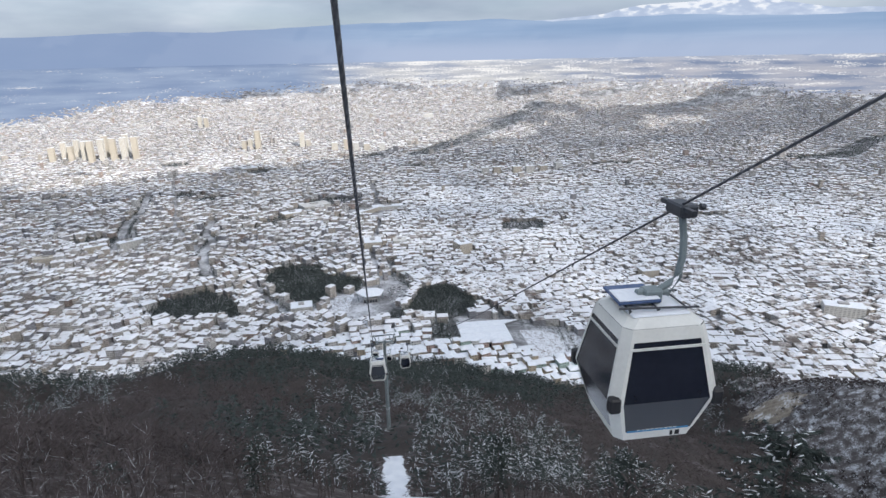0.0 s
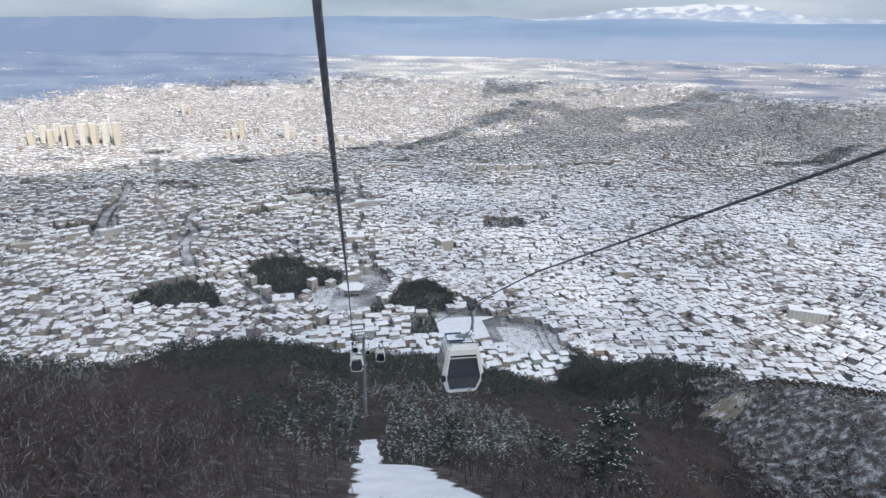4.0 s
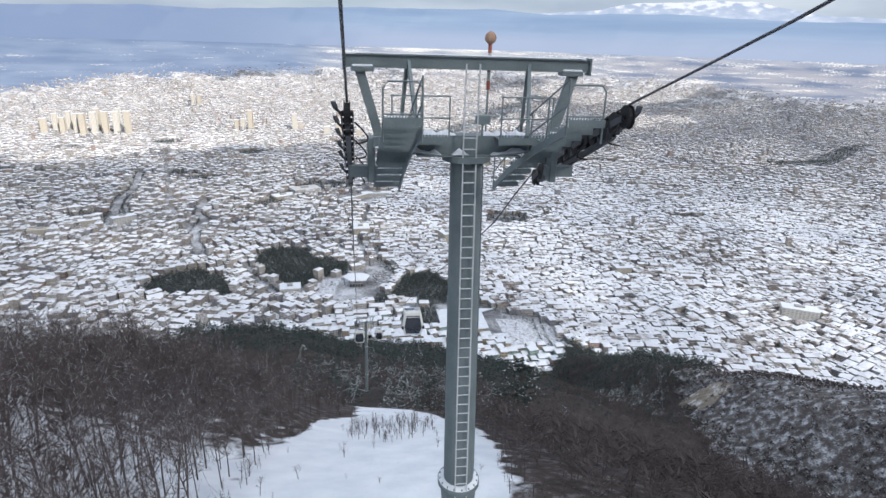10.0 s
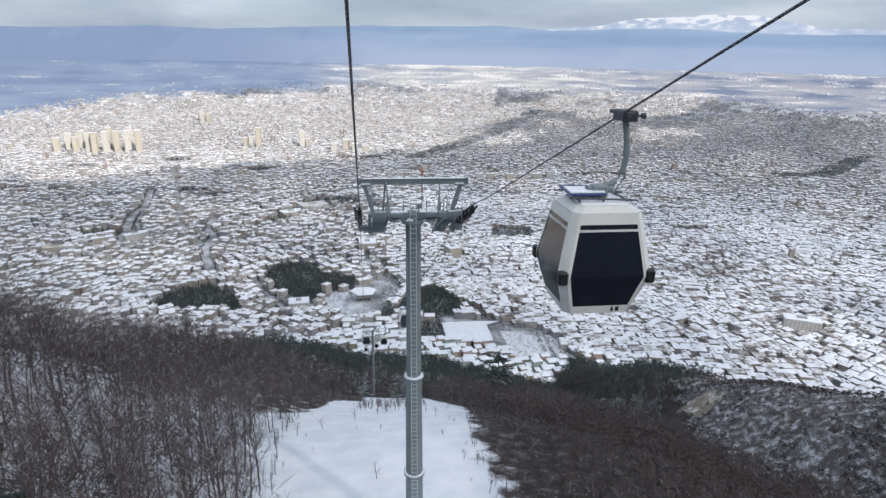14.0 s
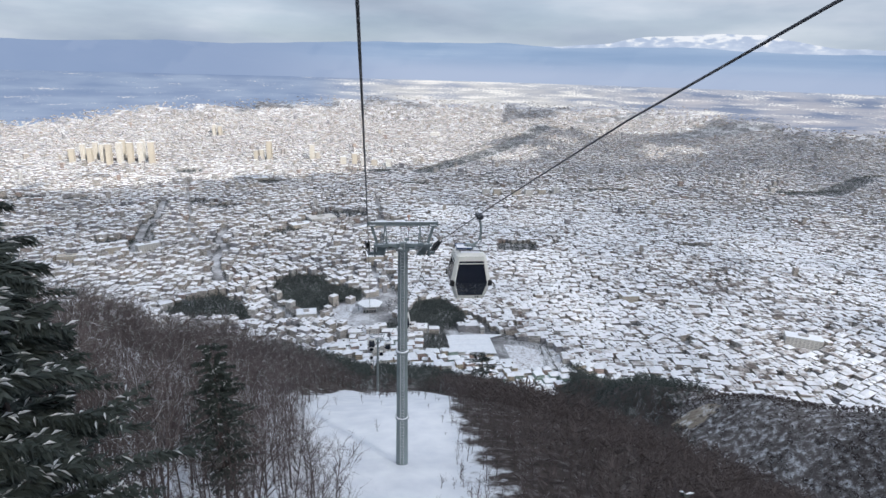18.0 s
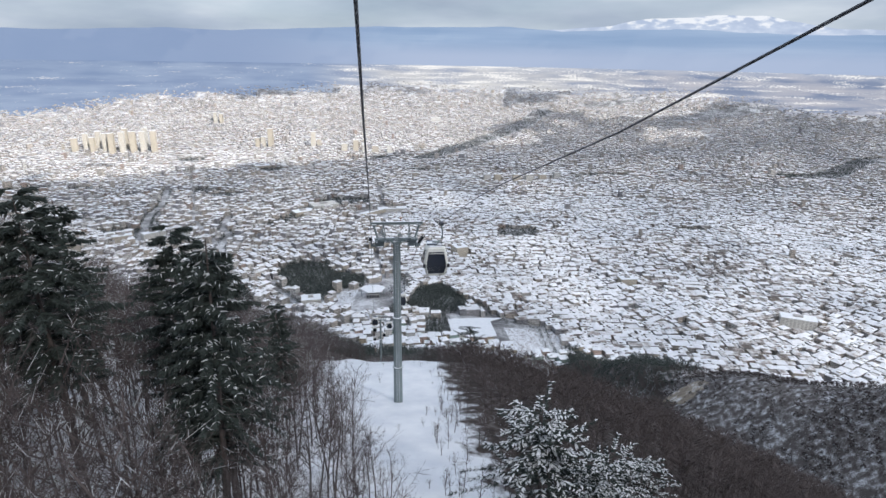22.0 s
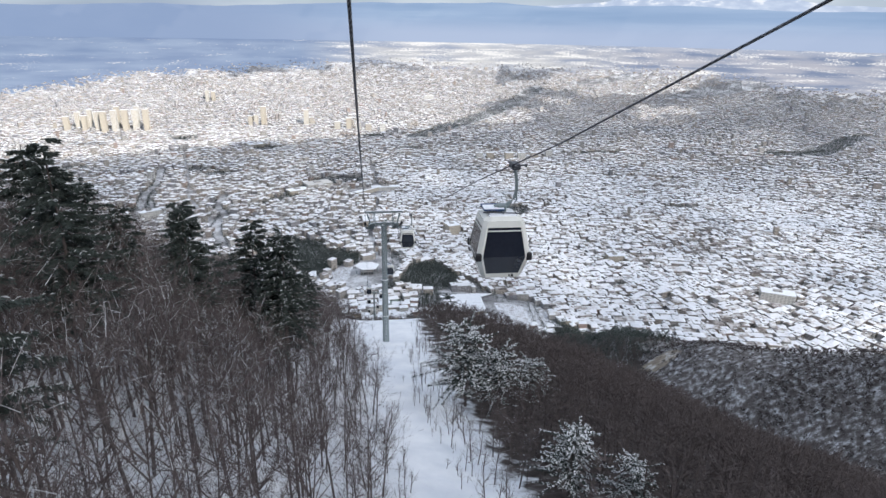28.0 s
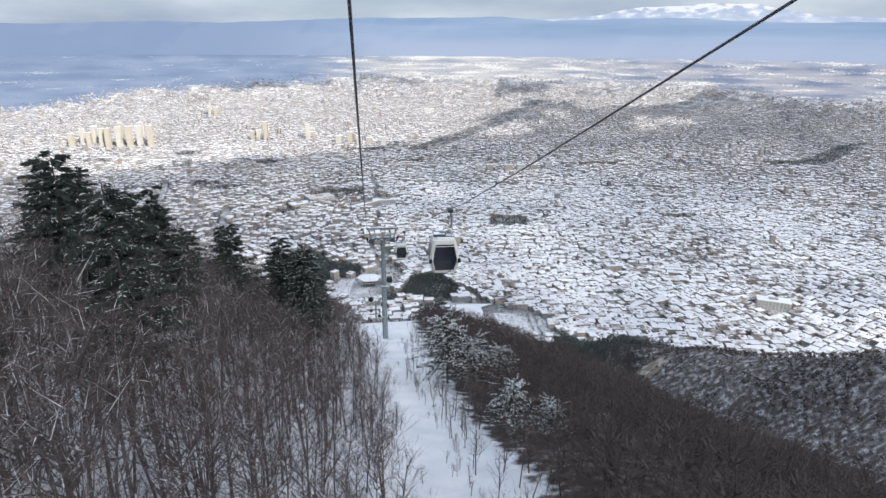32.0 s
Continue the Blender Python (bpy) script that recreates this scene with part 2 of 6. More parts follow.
    if west:  # cloud shade to the west, painted as deeper blue
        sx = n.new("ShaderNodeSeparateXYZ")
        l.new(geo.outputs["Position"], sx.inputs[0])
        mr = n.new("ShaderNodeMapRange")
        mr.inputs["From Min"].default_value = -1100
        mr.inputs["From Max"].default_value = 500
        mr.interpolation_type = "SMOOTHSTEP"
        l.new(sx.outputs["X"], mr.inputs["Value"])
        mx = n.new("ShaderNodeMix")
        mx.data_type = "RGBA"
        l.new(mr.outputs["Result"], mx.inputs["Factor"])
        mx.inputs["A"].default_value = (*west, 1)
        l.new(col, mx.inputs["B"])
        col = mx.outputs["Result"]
    # self-lit, with haze and shade held in the emission colour
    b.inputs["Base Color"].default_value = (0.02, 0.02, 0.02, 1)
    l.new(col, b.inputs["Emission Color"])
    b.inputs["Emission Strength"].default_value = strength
    return m




def field_cover():
    """The open plain far off, glowing with painted daylight haze: blue for cloud shade, paler for sun, with specks of
    settlement.
    """
    m, n, l, b = principled("hazy_far_fields", 1.0, 0, 0)
    geo = n.new("ShaderNodeNewGeometry")
    off = n.new("ShaderNodeVectorMath")
    off.operation = "SUBTRACT"
    off.inputs[1].default_value = (-3, -45, 0)
    l.new(geo.outputs["Position"], off.inputs[0])
    flat_v = n.new("ShaderNodeVectorMath")
    flat_v.operation = "MULTIPLY"
    flat_v.inputs[1].default_value = (1, 1, 0)
    l.new(off.outputs[0], flat_v.inputs[0])
    far = n.new("ShaderNodeVectorMath")
    far.operation = "LENGTH"
    l.new(flat_v.outputs[0], far.inputs[0])
    sx = n.new("ShaderNodeSeparateXYZ")
    l.new(off.outputs[0], sx.inputs[0])
    az = n.new("ShaderNodeMath")
    az.operation = "ARCTAN2"
    l.new(sx.outputs["X"], az.inputs[0])
    l.new(sx.outputs["Y"], az.inputs[1])
    cv = n.new("ShaderNodeCombineXYZ")
    l.new(az.outputs[0], cv.inputs["X"])
    l.new(far.outputs["Value"], cv.inputs["Y"])

    def noise_at(kx, ky, detail):
        mp = n.new("ShaderNodeMapping")
        mp.inputs["Scale"].default_value = (kx, ky, 1)
        l.new(cv.outputs[0], mp.inputs["Vector"])
        z = n.new("ShaderNodeTexNoise")
        z.inputs["Scale"].default_value = 1.0
        z.inputs["Detail"].default_value = detail
        l.new(mp.outputs[0], z.inputs["Vector"])
        return z.outputs["Fac"]

    def ramp(fac, stops):
        rp = n.new("ShaderNodeValToRGB")
        for k, (p, c) in enumerate(stops):
            e = rp.color_ramp.elements[k] if k < 2 else rp.color_ramp.elements.new(p)
            e.position, e.color = p, (*c, 1)
        l.new(fac, rp.inputs["Fac"])
        return rp.outputs["Color"]

    def span(value, lo, hi, a=0.0, b=1.0):
        mr = n.new("ShaderNodeMapRange")
        for key, v in (("From Min", lo), ("From Max", hi), ("To Min", a), ("To Max", b)):
            mr.inputs[key].default_value = v
        l.new(value, mr.inputs["Value"])
        return mr.outputs["Result"]

    def mix(f, a, b_):
        mx = n.new("ShaderNodeMix")
        mx.data_type = "RGBA"
        l.new(f, mx.inputs["Factor"])
        l.new(a, mx.inputs["A"])
        l.new(b_, mx.inputs["B"])
        return mx.outputs["Result"]

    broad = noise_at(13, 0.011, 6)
    # cloud shade and sun painted by azimuth: blue west, pale middle, dull east
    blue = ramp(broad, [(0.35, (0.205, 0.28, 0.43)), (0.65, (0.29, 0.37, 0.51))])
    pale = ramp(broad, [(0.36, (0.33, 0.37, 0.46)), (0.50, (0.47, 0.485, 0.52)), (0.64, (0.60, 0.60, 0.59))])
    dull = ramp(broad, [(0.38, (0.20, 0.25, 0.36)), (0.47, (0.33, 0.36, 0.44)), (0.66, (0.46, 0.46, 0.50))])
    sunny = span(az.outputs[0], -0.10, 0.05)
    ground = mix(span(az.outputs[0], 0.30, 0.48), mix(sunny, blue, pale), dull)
    # haze painted over the farthest stretch where the plain is sunny
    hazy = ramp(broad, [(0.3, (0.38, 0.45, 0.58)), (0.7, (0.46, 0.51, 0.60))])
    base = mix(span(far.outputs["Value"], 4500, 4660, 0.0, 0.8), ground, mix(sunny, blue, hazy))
    ad = n.new("ShaderNodeMath")
    ad.operation = "ADD"
    l.new(noise_at(300, 0.14, 5), ad.inputs[0])
    l.new(noise_at(16, 0.02, 3), ad.inputs[1])
    # bright specks thickened where the painted sun falls, thinned eastward
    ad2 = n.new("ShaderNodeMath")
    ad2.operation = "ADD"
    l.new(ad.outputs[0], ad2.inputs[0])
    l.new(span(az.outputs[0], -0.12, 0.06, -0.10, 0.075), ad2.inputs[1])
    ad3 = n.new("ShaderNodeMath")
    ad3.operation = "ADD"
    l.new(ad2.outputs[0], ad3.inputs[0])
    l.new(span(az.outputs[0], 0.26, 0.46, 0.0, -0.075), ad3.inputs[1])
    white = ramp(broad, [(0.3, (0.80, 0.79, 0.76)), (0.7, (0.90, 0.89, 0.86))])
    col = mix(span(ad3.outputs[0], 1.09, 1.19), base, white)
    # emission holds the painted haze, shade and sun; the plain is no lamp
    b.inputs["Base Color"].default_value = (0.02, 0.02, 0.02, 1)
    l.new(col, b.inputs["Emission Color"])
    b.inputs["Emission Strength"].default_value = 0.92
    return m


FIELD = field_cover()
FAR_BLUE = backdrop("hazy_blue_hills", (0.25, 0.36, 0.53), (0.28, 0.39, 0.56), (0.33, 0.44, 0.60), None, scale=0.004, stretch=(0.18, 0.18, 3.0), foot=(0.38, 0.46, 0.61), west=(0.24, 0.325, 0.49))
# mountains paled by haze put into their glowing colour; the crests carry snow
PALE_BLUE = backdrop("hazy_pale_hills", (0.43, 0.51, 0.65), (0.49, 0.57, 0.70), (0.57, 0.64, 0.75), None, scale=0.011, stretch=(1, 1, 2.5), crest=868)
STEEL = noisy("galvanised_steel", [(0.3, (0.165, 0.205, 0.215)), (0.7, (0.245, 0.29, 0.30))], 1.2, rough=0.6, metal=0.2, spec=0.4, bump=0.05, fine=14)
ZINC = noisy("bright_zinc", [(0.3, (0.52, 0.54, 0.56)), (0.7, (0.66, 0.68, 0.70))], 2, rough=0.55, metal=0.15, fine=12)
DARK_STEEL = noisy("dark_steel", [(0.3, (0.05, 0.055, 0.065)), (0.7, (0.09, 0.095, 0.11))], 2, rough=0.5, metal=0.5)
ROPE = noisy("wire_rope", [(0.3, (0.09, 0.095, 0.11)), (0.7, (0.16, 0.165, 0.18))], 9, rough=0.5, metal=0.6)


def lay_of_rope():
    """Strands laid round the rope: slanting light and dark bands with relief."""
    n, l = ROPE.node_tree.nodes, ROPE.node_tree.links
    b = n["Principled BSDF"]
    geo = n.new("ShaderNodeNewGeometry")
    mp = n.new("ShaderNodeMapping")
    mp.inputs["Scale"].default_value = (1.4, 1.0, 0.8)
    l.new(geo.outputs["Position"], mp.inputs["Vector"])
    wv = n.new("ShaderNodeTexWave")
    wv.bands_direction = "DIAGONAL"
    wv.inputs["Scale"].default_value = 5.0
    l.new(mp.outputs[0], wv.inputs["Vector"])
    bp = n.new("ShaderNodeBump")
    bp.inputs["Strength"].default_value = 0.8
    bp.inputs["Distance"].default_value = 0.02
    l.new(wv.outputs["Fac"], bp.inputs["Height"])
    l.new(bp.outputs["Normal"], b.inputs["Normal"])


lay_of_rope()
RUBBER = noisy("black_rubber", [(0.3, (0.012, 0.012, 0.014)), (0.7, (0.03, 0.03, 0.033))], 3, rough=0.7)
CABIN_WHITE = noisy("cabin_white_paint", [(0.3, (0.62, 0.62, 0.58)), (0.7, (0.75, 0.75, 0.71))], 1.5, rough=0.35, spec=0.5)
BARK = noisy("bark", [(0.3, (0.050, 0.041, 0.039)), (0.65, (0.115, 0.097, 0.093))], 1.5, rough=0.9, fine=12, island=0.2)
TWIG = noisy("twig", [(0.3, (0.070, 0.057, 0.056)), (0.58, (0.120, 0.099, 0.097)), (0.82, (0.27, 0.255, 0.26))], 0.6, rough=0.9, fine=6, island=0.3)
BRUSH = noisy("brushwood", [(0.3, (0.060, 0.049, 0.048)), (0.6, (0.086, 0.071, 0.070)), (0.85, (0.12, 0.105, 0.105))], 0.5, rough=0.9, fine=5, island=0.3)
NEEDLE = noisy("needles", [(0.3, (0.026, 0.036, 0.033)), (0.7, (0.060, 0.074, 0.068))], 0.9, rough=0.7, fine=7, island=0.3)
FROST = noisy("snowy_needles", [(0.3, (0.40, 0.42, 0.43)), (0.7, (0.80, 0.82, 0.84))], 1.3, rough=0.8, fine=8, island=0.3)


def wall_material():
    m, n, l, b = principled("city_render", 0.85)
    geo = n.new("ShaderNodeNewGeometry")
    rp = n.new("ShaderNodeValToRGB")
    rp.color_ramp.interpolation = "CONSTANT"
    cols = [(0.0, (0.48, 0.45, 0.41)), (0.16, (0.54, 0.52, 0.49)), (0.34, (0.42, 0.41, 0.42)), (0.48, (0.55, 0.50, 0.44)), (0.62, (0.47, 0.42, 0.39)), (0.72, (0.64, 0.63, 0.61)), (0.88, (0.34, 0.34, 0.36)), (0.95, (0.46, 0.37, 0.32))]
    for k, (p, c) in enumerate(cols):
        e = rp.color_ramp.elements[k] if k < 2 else rp.color_ramp.elements.new(p)
        e.position = p
        e.color = (*c, 1)
    l.new(geo.outputs["Random Per Island"], rp.inputs["Fac"])
    nz = n.new("ShaderNodeTexNoise")
    nz.inputs["Scale"].default_value = 0.4
    nz.inputs["Detail"].default_value = 5
    l.new(geo.outputs["Position"], nz.inputs["Vector"])
    r2 = n.new("ShaderNodeValToRGB")
    r2.color_ramp.elements[0].position, r2.color_ramp.elements[0].color = 0.35, (0.55, 0.54, 0.53, 1)
    r2.color_ramp.elements[1].position, r2.color_ramp.elements[1].color = 0.6, (1, 1, 1, 1)
    l.new(nz.outputs["Fac"], r2.inputs["Fac"])
    mx = n.new("ShaderNodeMix")
    mx.data_type, mx.blend_type = "RGBA", "MULTIPLY"
    mx.inputs["Factor"].default_value = 1.0
    l.new(rp.outputs["Color"], mx.inputs["A"])
    l.new(r2.outputs["Color"], mx.inputs["B"])
    # rows of windows, 3 m storeys and 2.8 m bays
    cr = n.new("ShaderNodeVectorMath")
    cr.operation = "CROSS_PRODUCT"
    cr.inputs[1].default_value = (0, 0, 1)
    l.new(geo.outputs["Normal"], cr.inputs[0])
    dt = n.new("ShaderNodeVectorMath")
    dt.operation = "DOT_PRODUCT"
    l.new(cr.outputs[0], dt.inputs[0])
    l.new(geo.outputs["Position"], dt.inputs[1])
    sx = n.new("ShaderNodeSeparateXYZ")
    l.new(geo.outputs["Position"], sx.inputs[0])
    masks = []
    for src, step, lim in ((dt.outputs["Value"], 2.8, 0.52), (sx.outputs["Z"], 3.0, 0.50)):
        f = n.new("ShaderNodeMath")
        f.operation = "DIVIDE"
        f.inputs[1].default_value = step
        l.new(src, f.inputs[0])
        g = n.new("ShaderNodeMath")
        g.operation = "FRACT"
        l.new(f.outputs[0], g.inputs[0])
        h = n.new("ShaderNodeMath")
        h.operation = "GREATER_THAN"
        h.inputs[1].default_value = lim
        l.new(g.outputs[0], h.inputs[0])
        masks.append(h.outputs[0])
    mm = n.new("ShaderNodeMath")
    mm.operation = "MULTIPLY"
    l.new(masks[0], mm.inputs[0])
    l.new(masks[1], mm.inputs[1])
    wx = n.new("ShaderNodeMix")
    wx.data_type = "RGBA"
    l.new(mm.outputs[0], wx.inputs["Factor"])
    l.new(mx.outputs["Result"], wx.inputs["A"])
    wx.inputs["B"].default_value = (0.11, 0.11, 0.12, 1)
    l.new(wx.outputs["Result"], b.inputs["Base Color"])
    return m


WALL = wall_material()


def flat(name, colour, rough=0.5, metal=0.0, spec=0.4):
    m, n, l, b = principled(name, rough, metal, spec)
    b.inputs["Base Color"].default_value = (*colour, 1)
    return m


GLASS = noisy("tinted_cabin_glass", [(0.3, (0.010, 0.013, 0.022)), (0.7, (0.018, 0.022, 0.034))], 0.8, rough=0.08, spec=0.6)
PLASTIC = flat("black_plastic", (0.015, 0.015, 0.018), 0.5)
RED = noisy("signal_red", [(0.3, (0.36, 0.12, 0.09)), (0.7, (0.46, 0.17, 0.12))], 5, rough=0.5)
ORANGE = noisy("faded_orange", [(0.3, (0.40, 0.25, 0.17)), (0.7, (0.52, 0.34, 0.24))], 5, rough=0.6)
CONCRETE = noisy("concrete", [(0.3, (0.26, 0.25, 0.24)), (0.7, (0.40, 0.39, 0.37))], 0.8, rough=0.9, bump=0.2)

# ---------------------------------------------------------------- lie of the land
ARM_Z = 434.0
REF = (-3.0, -45.0)
EYE_H = 452.0
BOWL_R, BOWL_W = 2800.0, 1900.0


def true_distance(d):
    """The distance that lies at d metres on the sheet, whose far part is drawn in towards the horizon."""
    u = np.clip((d - BOWL_R) / BOWL_W, 0, 0.9745)
    return np.where(d < BOWL_R, d, BOWL_R + BOWL_W * u / (1 - u))


def plain_z(x, y):
    d = np.hypot(x - REF[0], y - REF[1])
    z = EYE_H * (1 - d / np.maximum(true_distance(d), 1.0))
    spur = 44 * np.exp(-((x - 60) / 260) ** 2) * 1 / (1 + np.exp((y - 1010) / 45))
    return z + spur + 1.0


EDGE_AZ = [-60, -28, -19, -11, -3, 4, 12, 20, 28, 34, 39, 45, 70]
EDGE_R = [3800, 3950, 4190, 4240, 4315, 4345, 4300, 4305, 4330, 4250, 4130, 4150, 4100]


def city_edge(x, y):
    """How far the city reaches in the direction of a place."""
    return np.interp(np.degrees(np.arctan2(x - REF[0], y - REF[1])), EDGE_AZ, EDGE_R)


LINE_Y = [-4800, -900, -400, -140, -120, 0, 18, 60, 139, 190, 400, 690, 1200, 6000]
LINE_Z = [900, 560, 240, 26, 19.3, -23.1, -27, -52.5, -108, -137, -240, -388, -640, -3000]
SIDE_X = [-5000, -900, -400, -200, -110, -70, -45, -25, -10, 13, 20, 32, 40, 60, 90, 120, 150, 185, 218, 250, 280, 305, 318, 350, 420, 600, 5000]
SIDE_Z = [-400, -150, -45, -4, 7, 11, 8.5, 4, 0, 0, -1.5, -6, -10, -21, -37.5, -53, -68, -88, -93, -79, -52, -26, -12, -26, -75, -150, -500]
LOW_X = [-5000, -900, -400, -200, -110, -70, -45, -25, -10, 13, 55, 120, 160, 195, 225, 244, 262, 280, 300, 340, 420, 600, 5000]
LOW_Z = [-400, -150, -45, -4, 7, 9, 7, 3.5, 0, 0, -7, -20, -34, -52, -58, -50, -34, -21, -22, -34, -80, -150, -500]


def smooth_interp(v, xs, zs):
    t = sum(np.interp(v + o, xs, zs) for o in (-5, -2.5, 0, 2.5, 5)) / 5
    return t


_rng = np.random.default_rng(7)
_waves = [(_rng.uniform(0, 6.28), _rng.uniform(0, 6.28), s, a) for s, a in ((140, 5), (90, 3.2), (55, 1.8), (31, 0.9), (17, 0.4), (9, 0.18)) for _ in range(3)]


def rolls(x, y):
    z = 0
    for k, (ph, an, s, a) in enumerate(_waves):
        z = z + a / 1.7 * np.sin((x * math.cos(an) + y * math.sin(an)) * 6.283 / s + ph)
    return z


EDGE_Y = [-400, -83, -70, -58, -44, -38, -31, -26, -20, -10.5, -3, 5, 14, 27, 35, 45, 53, 60, 78, 95, 115, 150, 160, 700]
EDGE_LEFT = [-0.9, -0.9, -1.0, -0.7, -1.8, -2.3, -2.7, -3.8, -5.2, -7.3, -8.6, -10.4, -12.1, -12.8, -11.4, -9.2, -7.5, -3.6, -3.4, -3.2, -3, -3, -2, -2]
EDGE_RIGHT = [4.0, 4.0, 4.2, 4.4, 3.2, 2.6, 3.2, 3.8, 3.6, 4.6, 6.0, 7.2, 7.2, 9.6, 11.2, 12, 9, 6.5, 6.0, 4.5, 3.2, 3, 2, 2]


def lane_mask(x, y):
    """1 in the cleared lane under the ropes, 0 in the woods."""
    w = 0.35 * np.sin(y * 0.43 + 0.1 * x) + 0.25 * np.sin(y * 0.9 + 1)
    inside_by = np.minimum(x - np.interp(y, EDGE_Y, EDGE_LEFT), np.interp(y, EDGE_Y, EDGE_RIGHT) - x)
    return np.clip((inside_by + w) / 1.5 + 0.5, 0, 1)


def ground_z(x, y):
    x, y = np.asarray(x, float), np.asarray(y, float)
    t = np.clip((y - 130) / 190, 0, 1)
    t = t * t * (3 - 2 * t)
    side = (1 - t) * smooth_interp(x, SIDE_X, SIDE_Z) + t * smooth_interp(x, LOW_X, LOW_Z)
    hill = smooth_interp(y, LINE_Y, LINE_Z) + side + ARM_Z
    hill = hill + 24 * np.exp(-((x + 110) / 80) ** 2 - ((y - 450) / 80) ** 2) + 38 * np.exp(-((x + 262) / 70) ** 2 - ((y - 390) / 110) ** 2)
    near = np.exp(-(x / 14) ** 2) * np.exp(-((y + 40) / 170) ** 2)
    calm = np.clip((x - 5) / 20, 0, 1) * np.clip((360 - x) / 30, 0, 1) * np.clip((400 - y) / 60, 0, 1)
    hill = hill + rolls(x, y) * (1 - 0.85 * near) * (1 - 0.8 * calm)
    flat_z = plain_z(x, y)
    k = 12.0
    return np.logaddexp(hill / k, flat_z / k) * k


def on_hill(x, y):
    x, y = np.asarray(x, float), np.asarray(y, float)
    return ground_z(x, y) - plain_z(x, y) > 14


def mesh_np(name, verts, faces, mats, mat_index=None, smooth=False):
    """A mesh object from arrays: faces is a list of (n, 3) or (n, 4) index arrays."""
    me = bpy.data.meshes.new(name)
    counts = np.concatenate([np.full(len(f), f.shape[1], np.int32) for f in faces])
    loops = np.concatenate([f.ravel() for f in faces]).astype(np.int32)
    me.vertices.add(len(verts))
    me.vertices.foreach_set("co", np.asarray(verts, np.float32).ravel())
    me.loops.add(len(loops))
    me.loops.foreach_set("vertex_index", loops)
    me.polygons.add(len(counts))
    starts = np.concatenate([[0], np.cumsum(counts)[:-1]]).astype(np.int32)
    me.polygons.foreach_set("loop_start", starts)
    for m in mats:
        me.materials.append(m)
    if mat_index is not None:
        me.polygons.foreach_set("material_index", np.asarray(mat_index, np.int32))
    me.polygons.foreach_set("use_smooth", np.full(len(counts), smooth))
    me.update(calc_edges=True)
    me.validate()
    return me


def spaced(lo, hi, near_lo, near_hi, fine, grow):
    """Grid lines: fine steps in the near stretch, growing steps outside it."""
    v = list(np.arange(near_lo, near_hi + 0.01, fine))
    s, a = fine, near_hi
    while a < hi:
        s *= grow
        a += s
        v.append(min(a, hi))
    s, a, left = fine, near_lo, []
    while a > lo:
        s *= grow
        a -= s
        left.append(max(a, lo))
    return np.array(left[::-1] + v)


def scrub_end(x):
    """Where the open scrub beyond the gully gives way to the evergreens."""
    return np.interp(x, [212, 240, 275, 300, 330, 430], [250, 320, 395, 415, 440, 480])


def build_ground():
    xs = spaced(-4800, 4800, -40, 40, 1.6, 1.045)
    ys = spaced(-2400, 4740, -140, 60, 1.6, 1.03)
    X, Y = np.meshgrid(xs, ys)
    Z = ground_z(X, Y)
    nx, ny = len(xs), len(ys)
    idx = np.arange(nx * ny).reshape(ny, nx)
    q = np.stack([idx[:-1, :-1], idx[:-1, 1:], idx[1:, 1:], idx[1:, :-1]], -1).reshape(-1, 4)
    cx, cy = (X[:-1, :-1] + X[1:, 1:]).ravel() / 2, (Y[:-1, :-1] + Y[1:, 1:]).ravel() / 2
    hill = on_hill(cx, cy)
    d = np.hypot(cx - REF[0], cy - REF[1])
    mi = np.where(hill, 0, 3)
    mi = np.where(hill & (cy > 160), 2, mi)
    mi = np.where(hill & (cx > 212) & (cx < 430) & (cy > -200) & (cy < scrub_end(cx)), 4, mi)
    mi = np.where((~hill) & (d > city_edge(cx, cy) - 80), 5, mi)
    for poly in OPEN_SNOW:
        mi = np.where(inside(cx, cy, poly), 1, mi)
    keep = np.hypot(cx, cy) < 4760
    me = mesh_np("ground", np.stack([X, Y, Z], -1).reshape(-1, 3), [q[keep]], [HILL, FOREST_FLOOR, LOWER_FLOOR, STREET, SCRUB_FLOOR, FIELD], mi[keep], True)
    open_snow = lane_mask(X, Y)
    under = np.clip((50 - Y) / 20, 0, 1) * np.clip((X + 62) / 20, 0, 1) * np.clip((14 - X) / 8, 0, 1)
    att = me.attributes.new("snowy", "FLOAT", "POINT")
    att.data.foreach_set("value", np.maximum(open_snow, np.interp(Y, [-50, -25], [0.92, 0.70]) * under).ravel().astype(np.float32))
    ob = new("ground", me)
    tagged(ob, "snowy mountainside falling to a wide snow-dusted city plain", "ground", kind="structure")


OPEN_SNOW = [[(205, 800), (290, 800), (300, 690), (215, 690)], [(-45, 860), (-30, 1000), (-80, 980), (-70, 880)], [(0, 700), (0, 850), (110, 830), (110, 700)]]


def inside(px, py, poly):
    """Which of the points lie in the polygon."""
    r = np.zeros(px.shape, bool)
    for (x1, y1), (x2, y2) in zip(poly, poly[1:] + poly[:1]):
        c = ((y1 > py) != (y2 > py)) & (px < (x2 - x1) * (py - y1) / (y2 - y1 + 1e-9) + x1)
        r ^= c
    return r


build_ground()

# ---------------------------------------------------------------- broken cloud overhead


